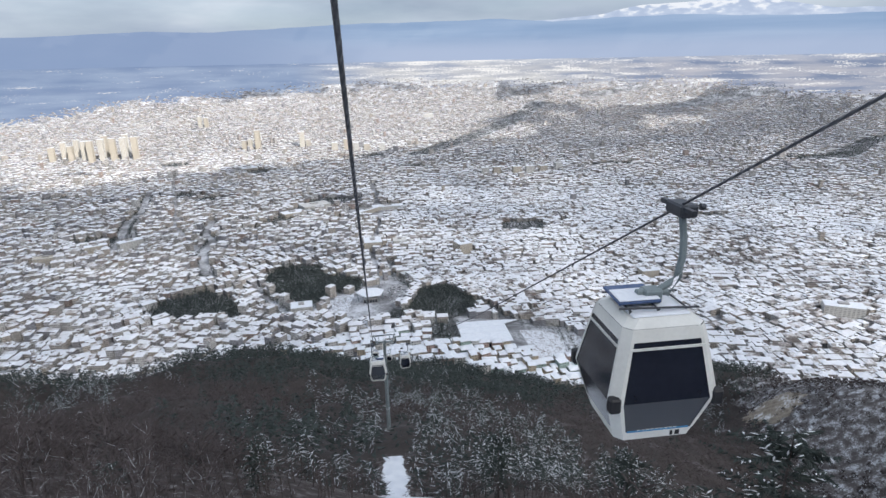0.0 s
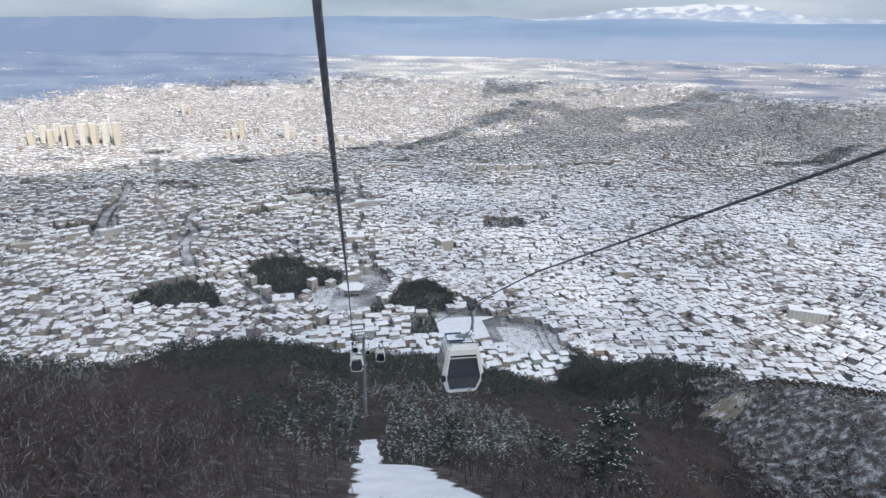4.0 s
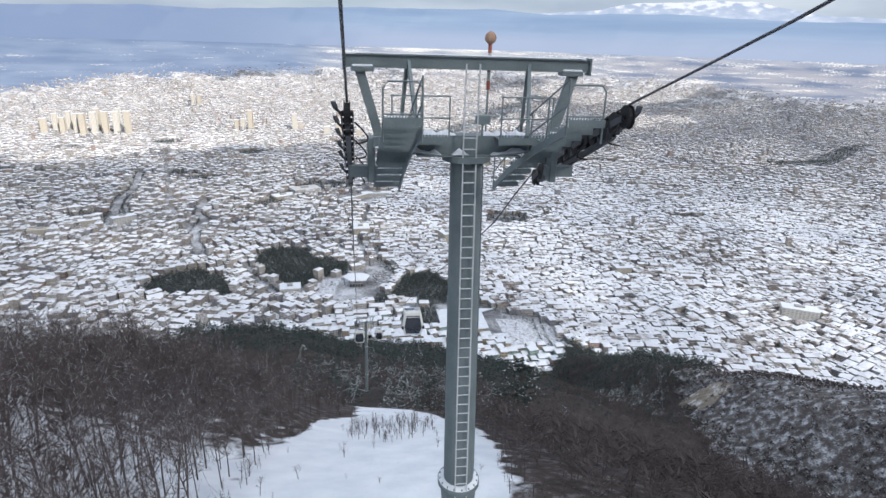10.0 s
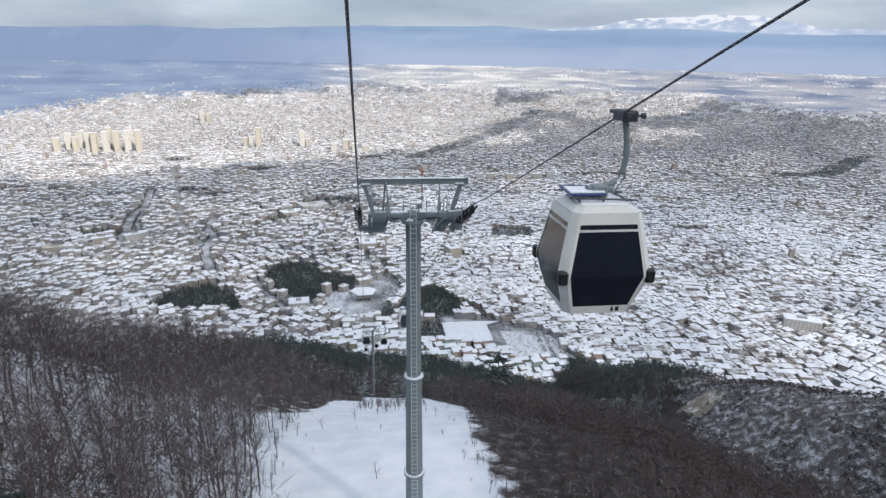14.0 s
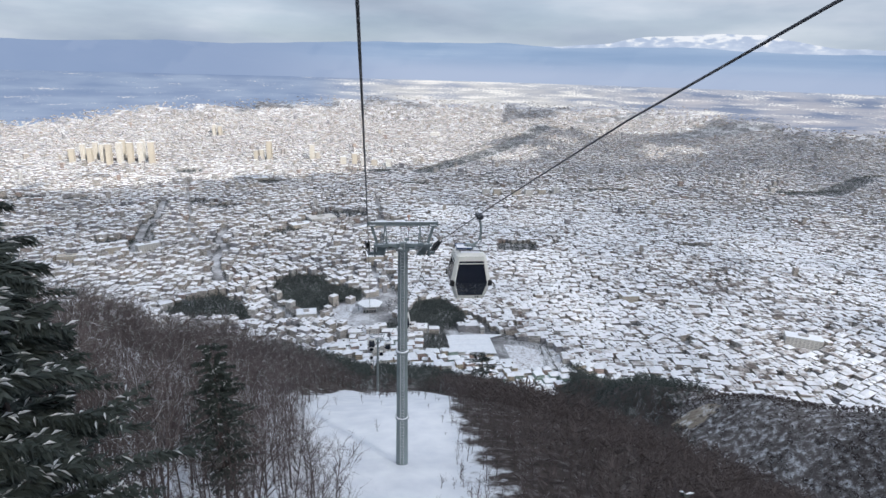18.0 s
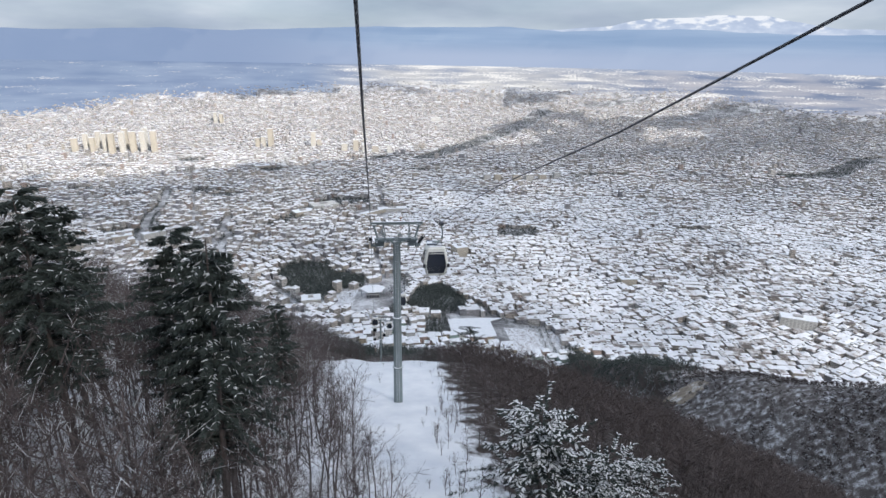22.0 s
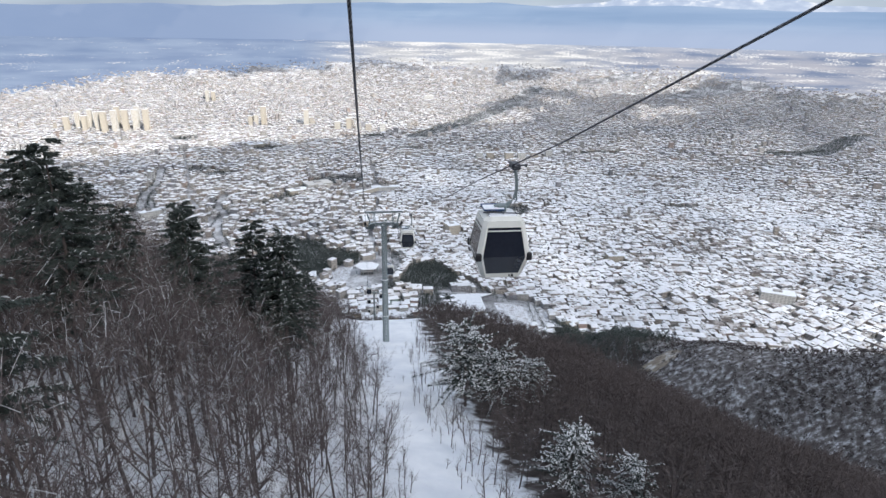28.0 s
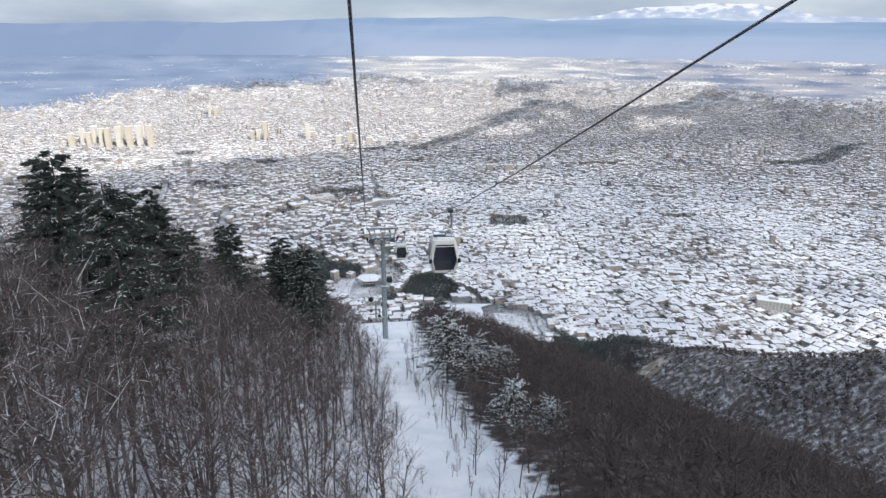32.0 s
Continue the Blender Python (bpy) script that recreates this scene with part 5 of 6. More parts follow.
def house_arrays(sel):
    """Wall boxes and hipped, snow-covered roofs of the chosen buildings, as arrays."""
    n = len(sel)
    hw, hd = w[sel] / 2, dep[sel] / 2 * scale_q[sel]
    h, r = high[sel] * shrink[sel], rise[sel] * shrink[sel]
    c, s = np.cos(turn[sel]), np.sin(turn[sel])
    bz = base[sel]
    cor = np.array([(-1, -1), (1, -1), (1, 1), (-1, 1)], float)

    def at(u, v, z):
        return np.stack([x[sel] + u * c - v * s, y[sel] + u * s + v * c, z], -1)

    wall = np.stack([at(cx * hw, cy * hd, bz - 4) for cx, cy in cor] + [at(cx * hw, cy * hd, bz + h) for cx, cy in cor], 1)
    o = 0.35
    eave = [at(cx * (hw + o), cy * (hd + o), bz + h - 0.05) for cx, cy in cor]
    lip = [at(cx * (hw + o), cy * (hd + o), bz + h + 0.30) for cx, cy in cor]
    rid = np.maximum(hw - hd * 0.8, 0.6)
    ridge = [at(-rid, 0, bz + h + 0.3 + r), at(rid, 0, bz + h + 0.3 + r)]
    roof = np.stack(eave + lip + ridge, 1)
    # stair heads and roof sheds on about half of them
    has = np.arange(n)[(sel * 7919) % 100 < 55]
    a1, a2 = ((sel * 31) % 17 / 17.0 - 0.5)[has], ((sel * 57) % 13 / 13.0 - 0.5)[has]
    bw, bd, bh = 1.2 + 1.3 * np.abs(a2) * 2, 1.1 + 1.2 * np.abs(a1) * 2, (h + 0.3 + r * 0.35)[has] + 1.6 + 1.4 * np.abs(a1)
    full = sel
    sel = full[has]
    c, s = np.cos(turn[sel]), np.sin(turn[sel])
    ou, ov = a1 * hw[has] * 1.1, a2 * hd[has] * 1.1
    shed = np.stack([at(ou + cx * bw, ov + cy * bd, (bz + h)[has] - 0.5) for cx, cy in cor] + [at(ou + cx * bw, ov + cy * bd, bz[has] + bh) for cx, cy in cor], 1)
    lid = np.stack([at(ou + cx * (bw + 0.2), ov + cy * (bd + 0.2), bz[has] + bh + 0.1) for cx, cy in cor], 1).reshape(-1, 3)
    k8, k10 = np.arange(n)[:, None] * 8, np.arange(n)[:, None] * 10
    wf = np.array([(0, 1, 5, 4), (1, 2, 6, 5), (2, 3, 7, 6), (3, 0, 4, 7)])
    rq = np.array([(0, 1, 5, 4), (1, 2, 6, 5), (2, 3, 7, 6), (3, 0, 4, 7), (4, 5, 9, 8), (6, 7, 8, 9), (3, 2, 1, 0)])
    rt = np.array([(5, 6, 9), (7, 4, 8)])
    ks = np.arange(len(has))[:, None] * 8 + n * 8
    walls = np.concatenate([wall.reshape(-1, 3), shed.reshape(-1, 3)]), np.concatenate([(k8[:, :, None] + wf[None]).reshape(-1, 4), (ks[:, :, None] + wf[None]).reshape(-1, 4)])
    quads = np.concatenate([(k10[:, :, None] + rq[None]).reshape(-1, 4), np.arange(4 * len(has)).reshape(-1, 4) + n * 10])
    return walls, (np.concatenate([roof.reshape(-1, 3), lid]), quads, (k10[:, :, None] + rt[None]).reshape(-1, 3))


def plain_blocks(name, sel, label):
    """Houses so far off that only a block and its white roof are seen."""
    n = len(sel)
    hw, hd, h = w[sel] / 2, dep[sel] / 2 * scale_q[sel], high[sel] * shrink[sel] * np.where(high[sel] > 23, 1.0, np.interp(d[sel], [2000, 2900, 3600], [1.0, 0.6, 0.45]))
    c, s = np.cos(turn[sel]), np.sin(turn[sel])
    cor = ((-1, -1), (1, -1), (1, 1), (-1, 1))
    V = [np.stack([x[sel] + cx * hw * c - cy * hd * s, y[sel] + cx * hw * s + cy * hd * c, base[sel] + zz], -1) for zz in (-4 + 0 * h, h) for cx, cy in cor]
    tilt = (rng.uniform(-1, 1, n) * 1.1)[:, None] * np.array([0, 0, 1.0])
    T = [V[4 + k] + np.array((0, 0, 0.05)) + tilt * (1 if k < 2 else -1) * 0.5 for k in range(4)]
    W = np.stack(V, 1).reshape(-1, 3)
    f = np.array([(0, 1, 5, 4), (1, 2, 6, 5), (2, 3, 7, 6), (3, 0, 4, 7)])
    root = new(name, mesh_np(name, W, [(np.arange(n)[:, None, None] * 8 + f[None]).reshape(-1, 4)], [WALL]))
    tagged(root, label, "buildings", kind="stuff")
    rf = new("roofs", mesh_np("roofs", np.stack(T, 1).reshape(-1, 3), [np.arange(4 * n).reshape(-1, 4)], [ROOF_SNOW]))
    rf.parent = root
    rf["kind"] = "stuff"


def city_stuff(name, sel, label):
    (wv, wf), (rv, rq, rt) = house_arrays(sel)
    root = new(name, mesh_np(name, wv, [wf], [WALL]))
    tagged(root, label, "buildings", kind="stuff")
    rf = new("roofs", mesh_np("roofs", rv, [rq, rt], [ROOF_SNOW]))
    rf.parent = root
    rf["kind"] = "stuff"


NEAR_COUNT = 280
ids = np.arange(N)
city_stuff("city_quarter", ids[(ids >= NEAR_COUNT) & (d < 2000)], "dense low apartment houses with snow-covered roofs")
plain_blocks("far_city", ids[d >= 2000], "distant city houses with snow-covered roofs")


# ---------------------------------------------------------------- the nearest houses, one by one
HOUSE_WALLS = [noisy("house_render_" + nm, [(0.3, tuple(0.8 * q for q in c)), (0.65, c)], 0.3, rough=0.9, fine=3) for nm, c in (("cream", (0.55, 0.50, 0.42)), ("beige", (0.50, 0.43, 0.33)), ("grey", (0.42, 0.41, 0.40)), ("white", (0.66, 0.65, 0.62)), ("pink", (0.52, 0.40, 0.35)), ("mint", (0.36, 0.46, 0.42)))]
PANE = flat("window_glass", (0.03, 0.035, 0.045), 0.15)
TILE = noisy("dark_roof", [(0.3, (0.06, 0.05, 0.05)), (0.7, (0.13, 0.10, 0.09))], 0.4, rough=0.85, fine=3)


def storeyed_wall(hw, hd, h, mats):
    """Walls with set-back windows in storeys and bays, one metre unit of the real size."""
    vs, fs, mi = [], [], []

    def quad(p, m):
        fs.append([len(vs) + q for q in range(4)])
        vs.extend(p)
        mi.append(m)

    for (ax, ay), (bx, by) in (((-hw, -hd), (hw, -hd)), ((hw, -hd), (hw, hd)), ((hw, hd), (-hw, hd)), ((-hw, hd), (-hw, -hd))):
        L = math.hypot(bx - ax, by - ay)
        ux, uy = (bx - ax) / L, (by - ay) / L
        nx, ny = uy, -ux

        def P(u, z, inn=0.0):
            return (ax + ux * u - nx * inn, ay + uy * u - ny * inn, z)

        nb, ns_ = max(1, int(L / 3.1)), max(1, int(h / 3.0))
        cu = [0.0]
        for k in range(nb):
            c = L * (k + 0.5) / nb
            cu += [c - 0.75, c + 0.75]
        cu.append(L)
        cz = [-4.0]
        for k in range(ns_):
            z = h * (k + 0.5) / ns_
            cz += [z - 0.6, z + 0.75]
        cz.append(h)
        for i in range(len(cu) - 1):
            for j in range(len(cz) - 1):
                if i % 2 and j % 2:
                    quad([P(cu[i], cz[j], 0.25), P(cu[i + 1], cz[j], 0.25), P(cu[i + 1], cz[j + 1], 0.25), P(cu[i], cz[j + 1], 0.25)], 1)
                    quad([P(cu[i], cz[j]), P(cu[i + 1], cz[j]), P(cu[i + 1], cz[j], 0.25), P(cu[i], cz[j], 0.25)], 0)
                    quad([P(cu[i], cz[j + 1], 0.25), P(cu[i + 1], cz[j + 1], 0.25), P(cu[i + 1], cz[j + 1]), P(cu[i], cz[j + 1])], 0)
                else:
                    quad([P(cu[i], cz[j]), P(cu[i + 1], cz[j]), P(cu[i + 1], cz[j + 1]), P(cu[i], cz[j + 1])], 0)
    return mesh_np("wall", np.array(vs), [np.array(fs)], mats, mi)


def hip_roof(hw, hd, h, r, o, lip, mat, name="roof"):
    rid = max(hw - hd * 0.8, 0.6)
    v = [(sx * (hw + o), sy * (hd + o), h - 0.05) for sx, sy in ((-1, -1), (1, -1), (1, 1), (-1, 1))]
    v += [(a, b, h + lip) for a, b, _ in v]
    v += [(-rid, 0, h + lip + r), (rid, 0, h + lip + r)]
    q = np.array([(0, 1, 5, 4), (1, 2, 6, 5), (2, 3, 7, 6), (3, 0, 4, 7), (4, 5, 9, 8), (6, 7, 8, 9), (3, 2, 1, 0)])
    return mesh_np(name, np.array(v), [q, np.array([(5, 6, 9), (7, 4, 8)])], [mat])


VARIANTS = []
for k in range(14):
    hw, hd, h, r = (4.3, 5.0, 5.6, 6.4, 7.2, 8.0, 5.2)[k % 7], (5.0, 5.5, 6.2)[k % 3], (7.0, 9.5, 12.0, 14.5)[k % 4], (1.4, 2.0, 2.5, 0.3)[k % 4]
    VARIANTS.append((storeyed_wall(hw, hd, h, [HOUSE_WALLS[k % 6], PANE]), hip_roof(hw, hd, h, r, 0.4, 0.12, TILE, "roof"), hip_roof(hw, hd, h + 0.13, r, 0.36, 0.28, SNOW, "snow_cover"), hw))
WORDS = ("cream", "beige", "grey", "white", "faded pink", "pale green")
for k in range(NEAR_COUNT):
    v = min(range(14), key=lambda q: abs(VARIANTS[q][3] - w[k] / 2) + 2.5 * ((q * 7 + k * 5) % 11) / 11)
    wl, rf, sn, hw = VARIANTS[v]
    hs = new("house")
    hs.matrix_basis = Matrix.LocRotScale((x[k], y[k], base[k]), Euler((0, 0, turn[k])), (min(1.12, max(0.82, w[k] / 2 / hw)), 1, 1))
    tagged(hs, WORDS[v % 6] + " rendered apartment house with snow on its roof", "house", "houses at the foot of the slope")
    child("wall", wl, hs, Matrix())
    ro = child("roof", rf, hs, Matrix())
    child("snow_cover", sn, ro, Matrix(), "unbroken snow on the roof")


def tower_block(lx, ly, lw, ld, lh, lt, k):
    z = float(ground_z(lx, ly))
    big = lh > 40
    t = thing("apartment_tower" if big else "large_building", (lx, ly, z), "tall pale apartment tower above snowy roofs" if big else "large pale building with a snowy flat roof", "building", "apartment towers" if big else "large buildings", math.degrees(lt))
    hw, hd = lw / 2, ld / 2
    bm = bm_new()
    nx = 4
    # piers with recessed bays between them, round all four sides
    box(bm, -hw + 0.9, hw - 0.9, -hd + 0.9, hd - 0.9, -5, lh - 0.5)
    part("core", bm, HOUSE_WALLS[0] if big else HOUSE_WALLS[2], t)
    n = max(2, int(lw / 6))
    for sx in range(n + 1):
        px = -hw + (lw - 2.2) * sx / n
        for yy in (-hd, hd - 1.6):
            bm = bm_new()
            box(bm, px, px + 2.2, yy, yy + 1.6, -5, lh)
            part("pier", bm, HOUSE_WALLS[(k % 2) * 3], t)
    n2 = max(2, int(ld / 7))
    for sy in range(n2 + 1):
        py = -hd + (ld - 2.2) * sy / n2
        for xx in (-hw, hw - 1.6):
            bm = bm_new()
            box(bm, xx, xx + 1.6, py, py + 2.2, -5, lh)
            part("pier", bm, HOUSE_WALLS[(k % 2) * 3], t)
    if not big:
        for f in range(int(lh / 3.2) + 1):
            bm = bm_new()
            box(bm, -hw - 0.06, hw + 0.06, -hd - 0.06, hd + 0.06, 3.2 * f - 0.5, 3.2 * f + 0.9)
            part("storey_band", bm, HOUSE_WALLS[(k % 2) * 3], t)
    bm = bm_new()
    box(bm, -hw - 0.3, hw + 0.3, -hd - 0.3, hd + 0.3, lh, lh + 0.8, None, 0.15)
    rf = part("roof", bm, SNOW, t, "flat roof under snow")
    bm = bm_new()
    box(bm, -hw * 0.3, hw * 0.25, -hd * 0.2, hd * 0.4, lh + 0.8, lh + 3.4, None, 0.1)
    part("roof_house", bm, HOUSE_WALLS[2], rf)


for k, row in enumerate(LANDMARKS):
    tower_block(*row, k)

# ---------------------------------------------------------------- valley station, hall, car park


def build_station():
    sx, sy = -4.0, 930.0
    z = float(ground_z(sx, sy))
    t = thing("valley_station", (sx, sy, z), "cable-car station under a wide white hexagonal roof", "station")
    bm = bm_new()
    top = 15.0
    pts = [(-24, 3), (-15, 18), (10, 20), (23, 7), (15, -16), (-9, -18)]
    lo = [bm.verts.new((a, b, top - 0.6)) for a, b in pts]
    hi = [bm.verts.new((a * 0.97, b * 0.97, top + 0.5)) for a, b in pts]
    peak = bm.verts.new((0, 0, top + 3.2))
    bm.faces.new(lo[::-1])
    for k in range(6):
        bm.faces.new((lo[k], lo[(k + 1) % 6], hi[(k + 1) % 6], hi[k]))
        bm.faces.new((hi[k], hi[(k + 1) % 6], peak))
    part("roof", bm, SNOW, t, "white roof under fresh snow")
    bm = bm_new()
    box(bm, -12, 11, -9, 10, -4, 8)
    part("hall", bm, HOUSE_WALLS[2], t)
    for a, b in pts:
        bm = bm_new()
        rod(bm, (a * 0.8, b * 0.8, -4), (a * 0.9, b * 0.9, top - 0.4), 0.5, 10)
        part("column", bm, STEEL, t)
    for k in range(5):
        bm = bm_new()
        box(bm, -11 + 4.5 * k, -7.4 + 4.5 * k, -9.15, -8.95, 0.5, 6.0)
        part("window", bm, PANE, t)


def build_hall():
    t = thing("sports_hall", (150, 760, float(ground_z(150, 760))), "broad low hall with a flat snow-covered roof", "hall")
    bm = bm_new()
    box(bm, -32, 32, -31, 31, -8, 9.0)
    part("wall", bm, HOUSE_WALLS[2], t)
    bm = bm_new()
    v = [(-34, -33), (34, -33), (34, 20), (55, 30), (30, 33), (-34, 34)]
    lo = [bm.verts.new((a, b, 9.0)) for a, b in v]
    hi = [bm.verts.new((a, b, 10.2)) for a, b in v]
    bm.faces.new(lo[::-1])
    bm.faces.new(hi)
    for k in range(6):
        bm.faces.new((lo[k], lo[(k + 1) % 6], hi[(k + 1) % 6], hi[k]))
    rf = part("roof", bm, SNOW, t, "unbroken snow on the roof")
    for k in range(3):
        bm = bm_new()
        box(bm, -33, 33, -20 + 17 * k, -19.4 + 17 * k, 10.2, 10.45)
        part("roof_rib", bm, SNOW, rf)
    for k in range(10):
        bm = bm_new()
        box(bm, -30 + 6.2 * k, -26 + 6.2 * k, -31.2, -30.95, 1.0, 6.5)
        part("window", bm, PANE, t)


build_station()
build_hall()


def build_earth_bank():
    """A bare, crumbling bank of earth on the crest beyond the gully."""
    rg = np.random.default_rng(8)
    gx, gy = np.meshgrid(np.linspace(-16, 16, 40), np.linspace(-19, 19, 44))
    r = np.hypot(gx / 15, gy / 18) + 0.10 * np.sin(gx * 0.9) + 0.08 * np.sin(gy * 0.7 + gx * 0.4)
    up = 2.2 * np.clip(1 - r * r, -0.6, 1) + rg.normal(0, 0.16, gx.shape) + 0.35 * np.sin(gx * 1.3 + gy * 0.8)
    X, Y = gx + 259, gy + 338
    V = np.stack([X, Y, ground_z(X, Y) + up], -1).reshape(-1, 3)
    idx = np.arange(gx.size).reshape(gx.shape)
    q = np.stack([idx[:-1, :-1], idx[:-1, 1:], idx[1:, 1:], idx[1:, :-1]], -1).reshape(-1, 4)
    tagged(new("earth_bank", mesh_np("earth_bank", V, [q], [EARTH], None, True)), "bare yellowish earth bank patched with snow", "bank", kind="structure")


build_earth_bank()


def build_cars():
    rg = np.random.default_rng(5)
    vs, fs = [], []
    for k in range(150):
        px, py = rg.uniform(20, 66), rg.uniform(905, 1060)
        if not inside(np.array([px]), np.array([py]), [(25, 905), (25, 1000), (40, 1075), (66, 1000), (50, 905)])[0]:
            continue
        z, a = float(ground_z(px, py)), 0.4 + 1.5708 * rg.integers(0, 2)
        c, s = math.cos(a), math.sin(a)
        for L, W, z0, z1, tp in ((2.1, 0.88, 0.35, 0.95, 0.98), (1.25, 0.78, 0.95, 1.5, 0.75)):
            o = len(vs)
            for zz, q in ((z0, 1.0), (z1, tp)):
                for sx, sy in ((-1, -1), (1, -1), (1, 1), (-1, 1)):
                    u, v = sx * L * q, sy * W
                    vs.append((px + u * c - v * s, py + u * s + v * c, z + zz))
            fs += [[o + i for i in f] for f in ((0, 1, 5, 4), (1, 2, 6, 5), (2, 3, 7, 6), (3, 0, 4, 7), (4, 5, 6, 7))]
    paint = noisy("snowy_car_paint", [(0.3, (0.04, 0.045, 0.05)), (0.5, (0.30, 0.30, 0.32)), (0.7, (0.75, 0.76, 0.78))], 0.2, rough=0.4, island=0.8)
    ob = new("parked_cars", mesh_np("parked_cars", np.array(vs), [np.array(fs)], [paint]))
    tagged(ob, "snow-dusted cars parked beside the station", "cars", kind="stuff")


build_cars()
# ---------------------------------------------------------------- distance


def build_range(name, r0, tops, mat, label, seed, rough=1.0):
    """A long mountain ridge standing on the far edge of the plain."""
    rg = np.random.default_rng(seed)
    n, m = 260, 10
    deg = np.linspace(-75, 75, n)
    az = np.radians(deg)
    ph = rg.uniform(0, 6.28, 8)
    prof = np.interp(deg, [a for a, _ in tops], [h for _, h in tops])
    u = np.linspace(0, 1, n)
    prof = prof + rough * sum(a * np.sin(f * u * 6.28 + p) for a, f, p in zip((14, 10, 7, 5, 3.5, 2.5, 1.6, 1.0), (3, 5, 9, 15, 26, 41, 67, 97), ph))
    vs = []
    for k in range(m + 1):
        t = k / m
        r = r0 + 90 * t
        gully = 1 + 0.12 * np.sin(u * 160 + 9 * t) * (1 - t)
        z = EYE_H - 60 + (prof + 60) * t ** 0.8 * gully
        vs.append(np.stack([REF[0] + r * np.sin(az), REF[1] + r * np.cos(az), z], -1))
    V = np.concatenate(vs)
    idx = np.arange((m + 1) * n).reshape(m + 1, n)
    q = np.stack([idx[:-1, :-1], idx[:-1, 1:], idx[1:, 1:], idx[1:, :-1]], -1).reshape(-1, 4)
    ob = new(name, mesh_np(name, V, [q], [mat], None, True))
    tagged(ob, label, "mountains", kind="structure")


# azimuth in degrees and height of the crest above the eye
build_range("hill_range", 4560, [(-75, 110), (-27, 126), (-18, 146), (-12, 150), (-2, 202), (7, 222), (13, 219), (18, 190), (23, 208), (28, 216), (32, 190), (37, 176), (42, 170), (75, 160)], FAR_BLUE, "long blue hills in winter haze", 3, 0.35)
build_range("snowy_range", 4680, [(-75, 90), (-10, 130), (5, 200), (18, 222), (22, 246), (25, 290), (31, 314), (34, 300), (36, 262), (39, 222), (44, 200), (75, 150)], PALE_BLUE, "far mountains paled by haze, with snowy crests", 5, 0.55)
# ---------------------------------------------------------------- woods
trng = np.random.default_rng(23)


class Facets:
    """Gathers thin tubes and blades into arrays, each face with a material number."""

    def __init__(self):
        self.v, self.f, self.m = [], [], []

    def tube(self, a, b, ra, rb, m=0, n=3):
        a, b = np.asarray(a, float), np.asarray(b, float)
        w = b - a
        w = w / (np.linalg.norm(w) + 1e-9)
        u = np.cross(w, (0.3, 0.9, 0.2))
        u /= np.linalg.norm(u) + 1e-9
        t = np.cross(w, u)
        o = len(self.v)
        for c, r in ((a, ra), (b, rb)):
            for k in range(n):
                q = 2 * math.pi * k / n
                self.v.append(c + r * (math.cos(q) * u + math.sin(q) * t))
        for k in range(n):
            k2 = (k + 1) % n
            self.f += [(o + k, o + k2, o + n + k2), (o + k, o + n + k2, o + n + k)]
            self.m += [m, m]

    def stem(self, pts, rad, m=0, n=5):
        """One unbroken skin through the points."""
        o = len(self.v)
        for c, r in zip(pts, rad):
            for k in range(n):
                q = 2 * math.pi * k / n
                self.v.append(np.asarray(c, float) + (r * math.cos(q), r * math.sin(q), 0))
        for j in range(len(pts) - 1):
            for k in range(n):
                a, b = o + j * n + k, o + j * n + (k + 1) % n
                self.f += [(a, b, b + n), (a, b + n, a + n)]
                self.m += [m, m]

    def blade(self, a, b, w, m, rg):
        a, b = np.asarray(a, float), np.asarray(b, float)
        s = np.cross(b - a, rg.normal(0, 1, 3))
        s = s / (np.linalg.norm(s) + 1e-9) * w
        o = len(self.v)
        self.v += [a - s / 2, a + s / 2, b]
        self.f.append((o, o + 1, o + 2))
        self.m.append(m)

    def arrays(self):
        return np.array(self.v), np.array(self.f), np.array(self.m)


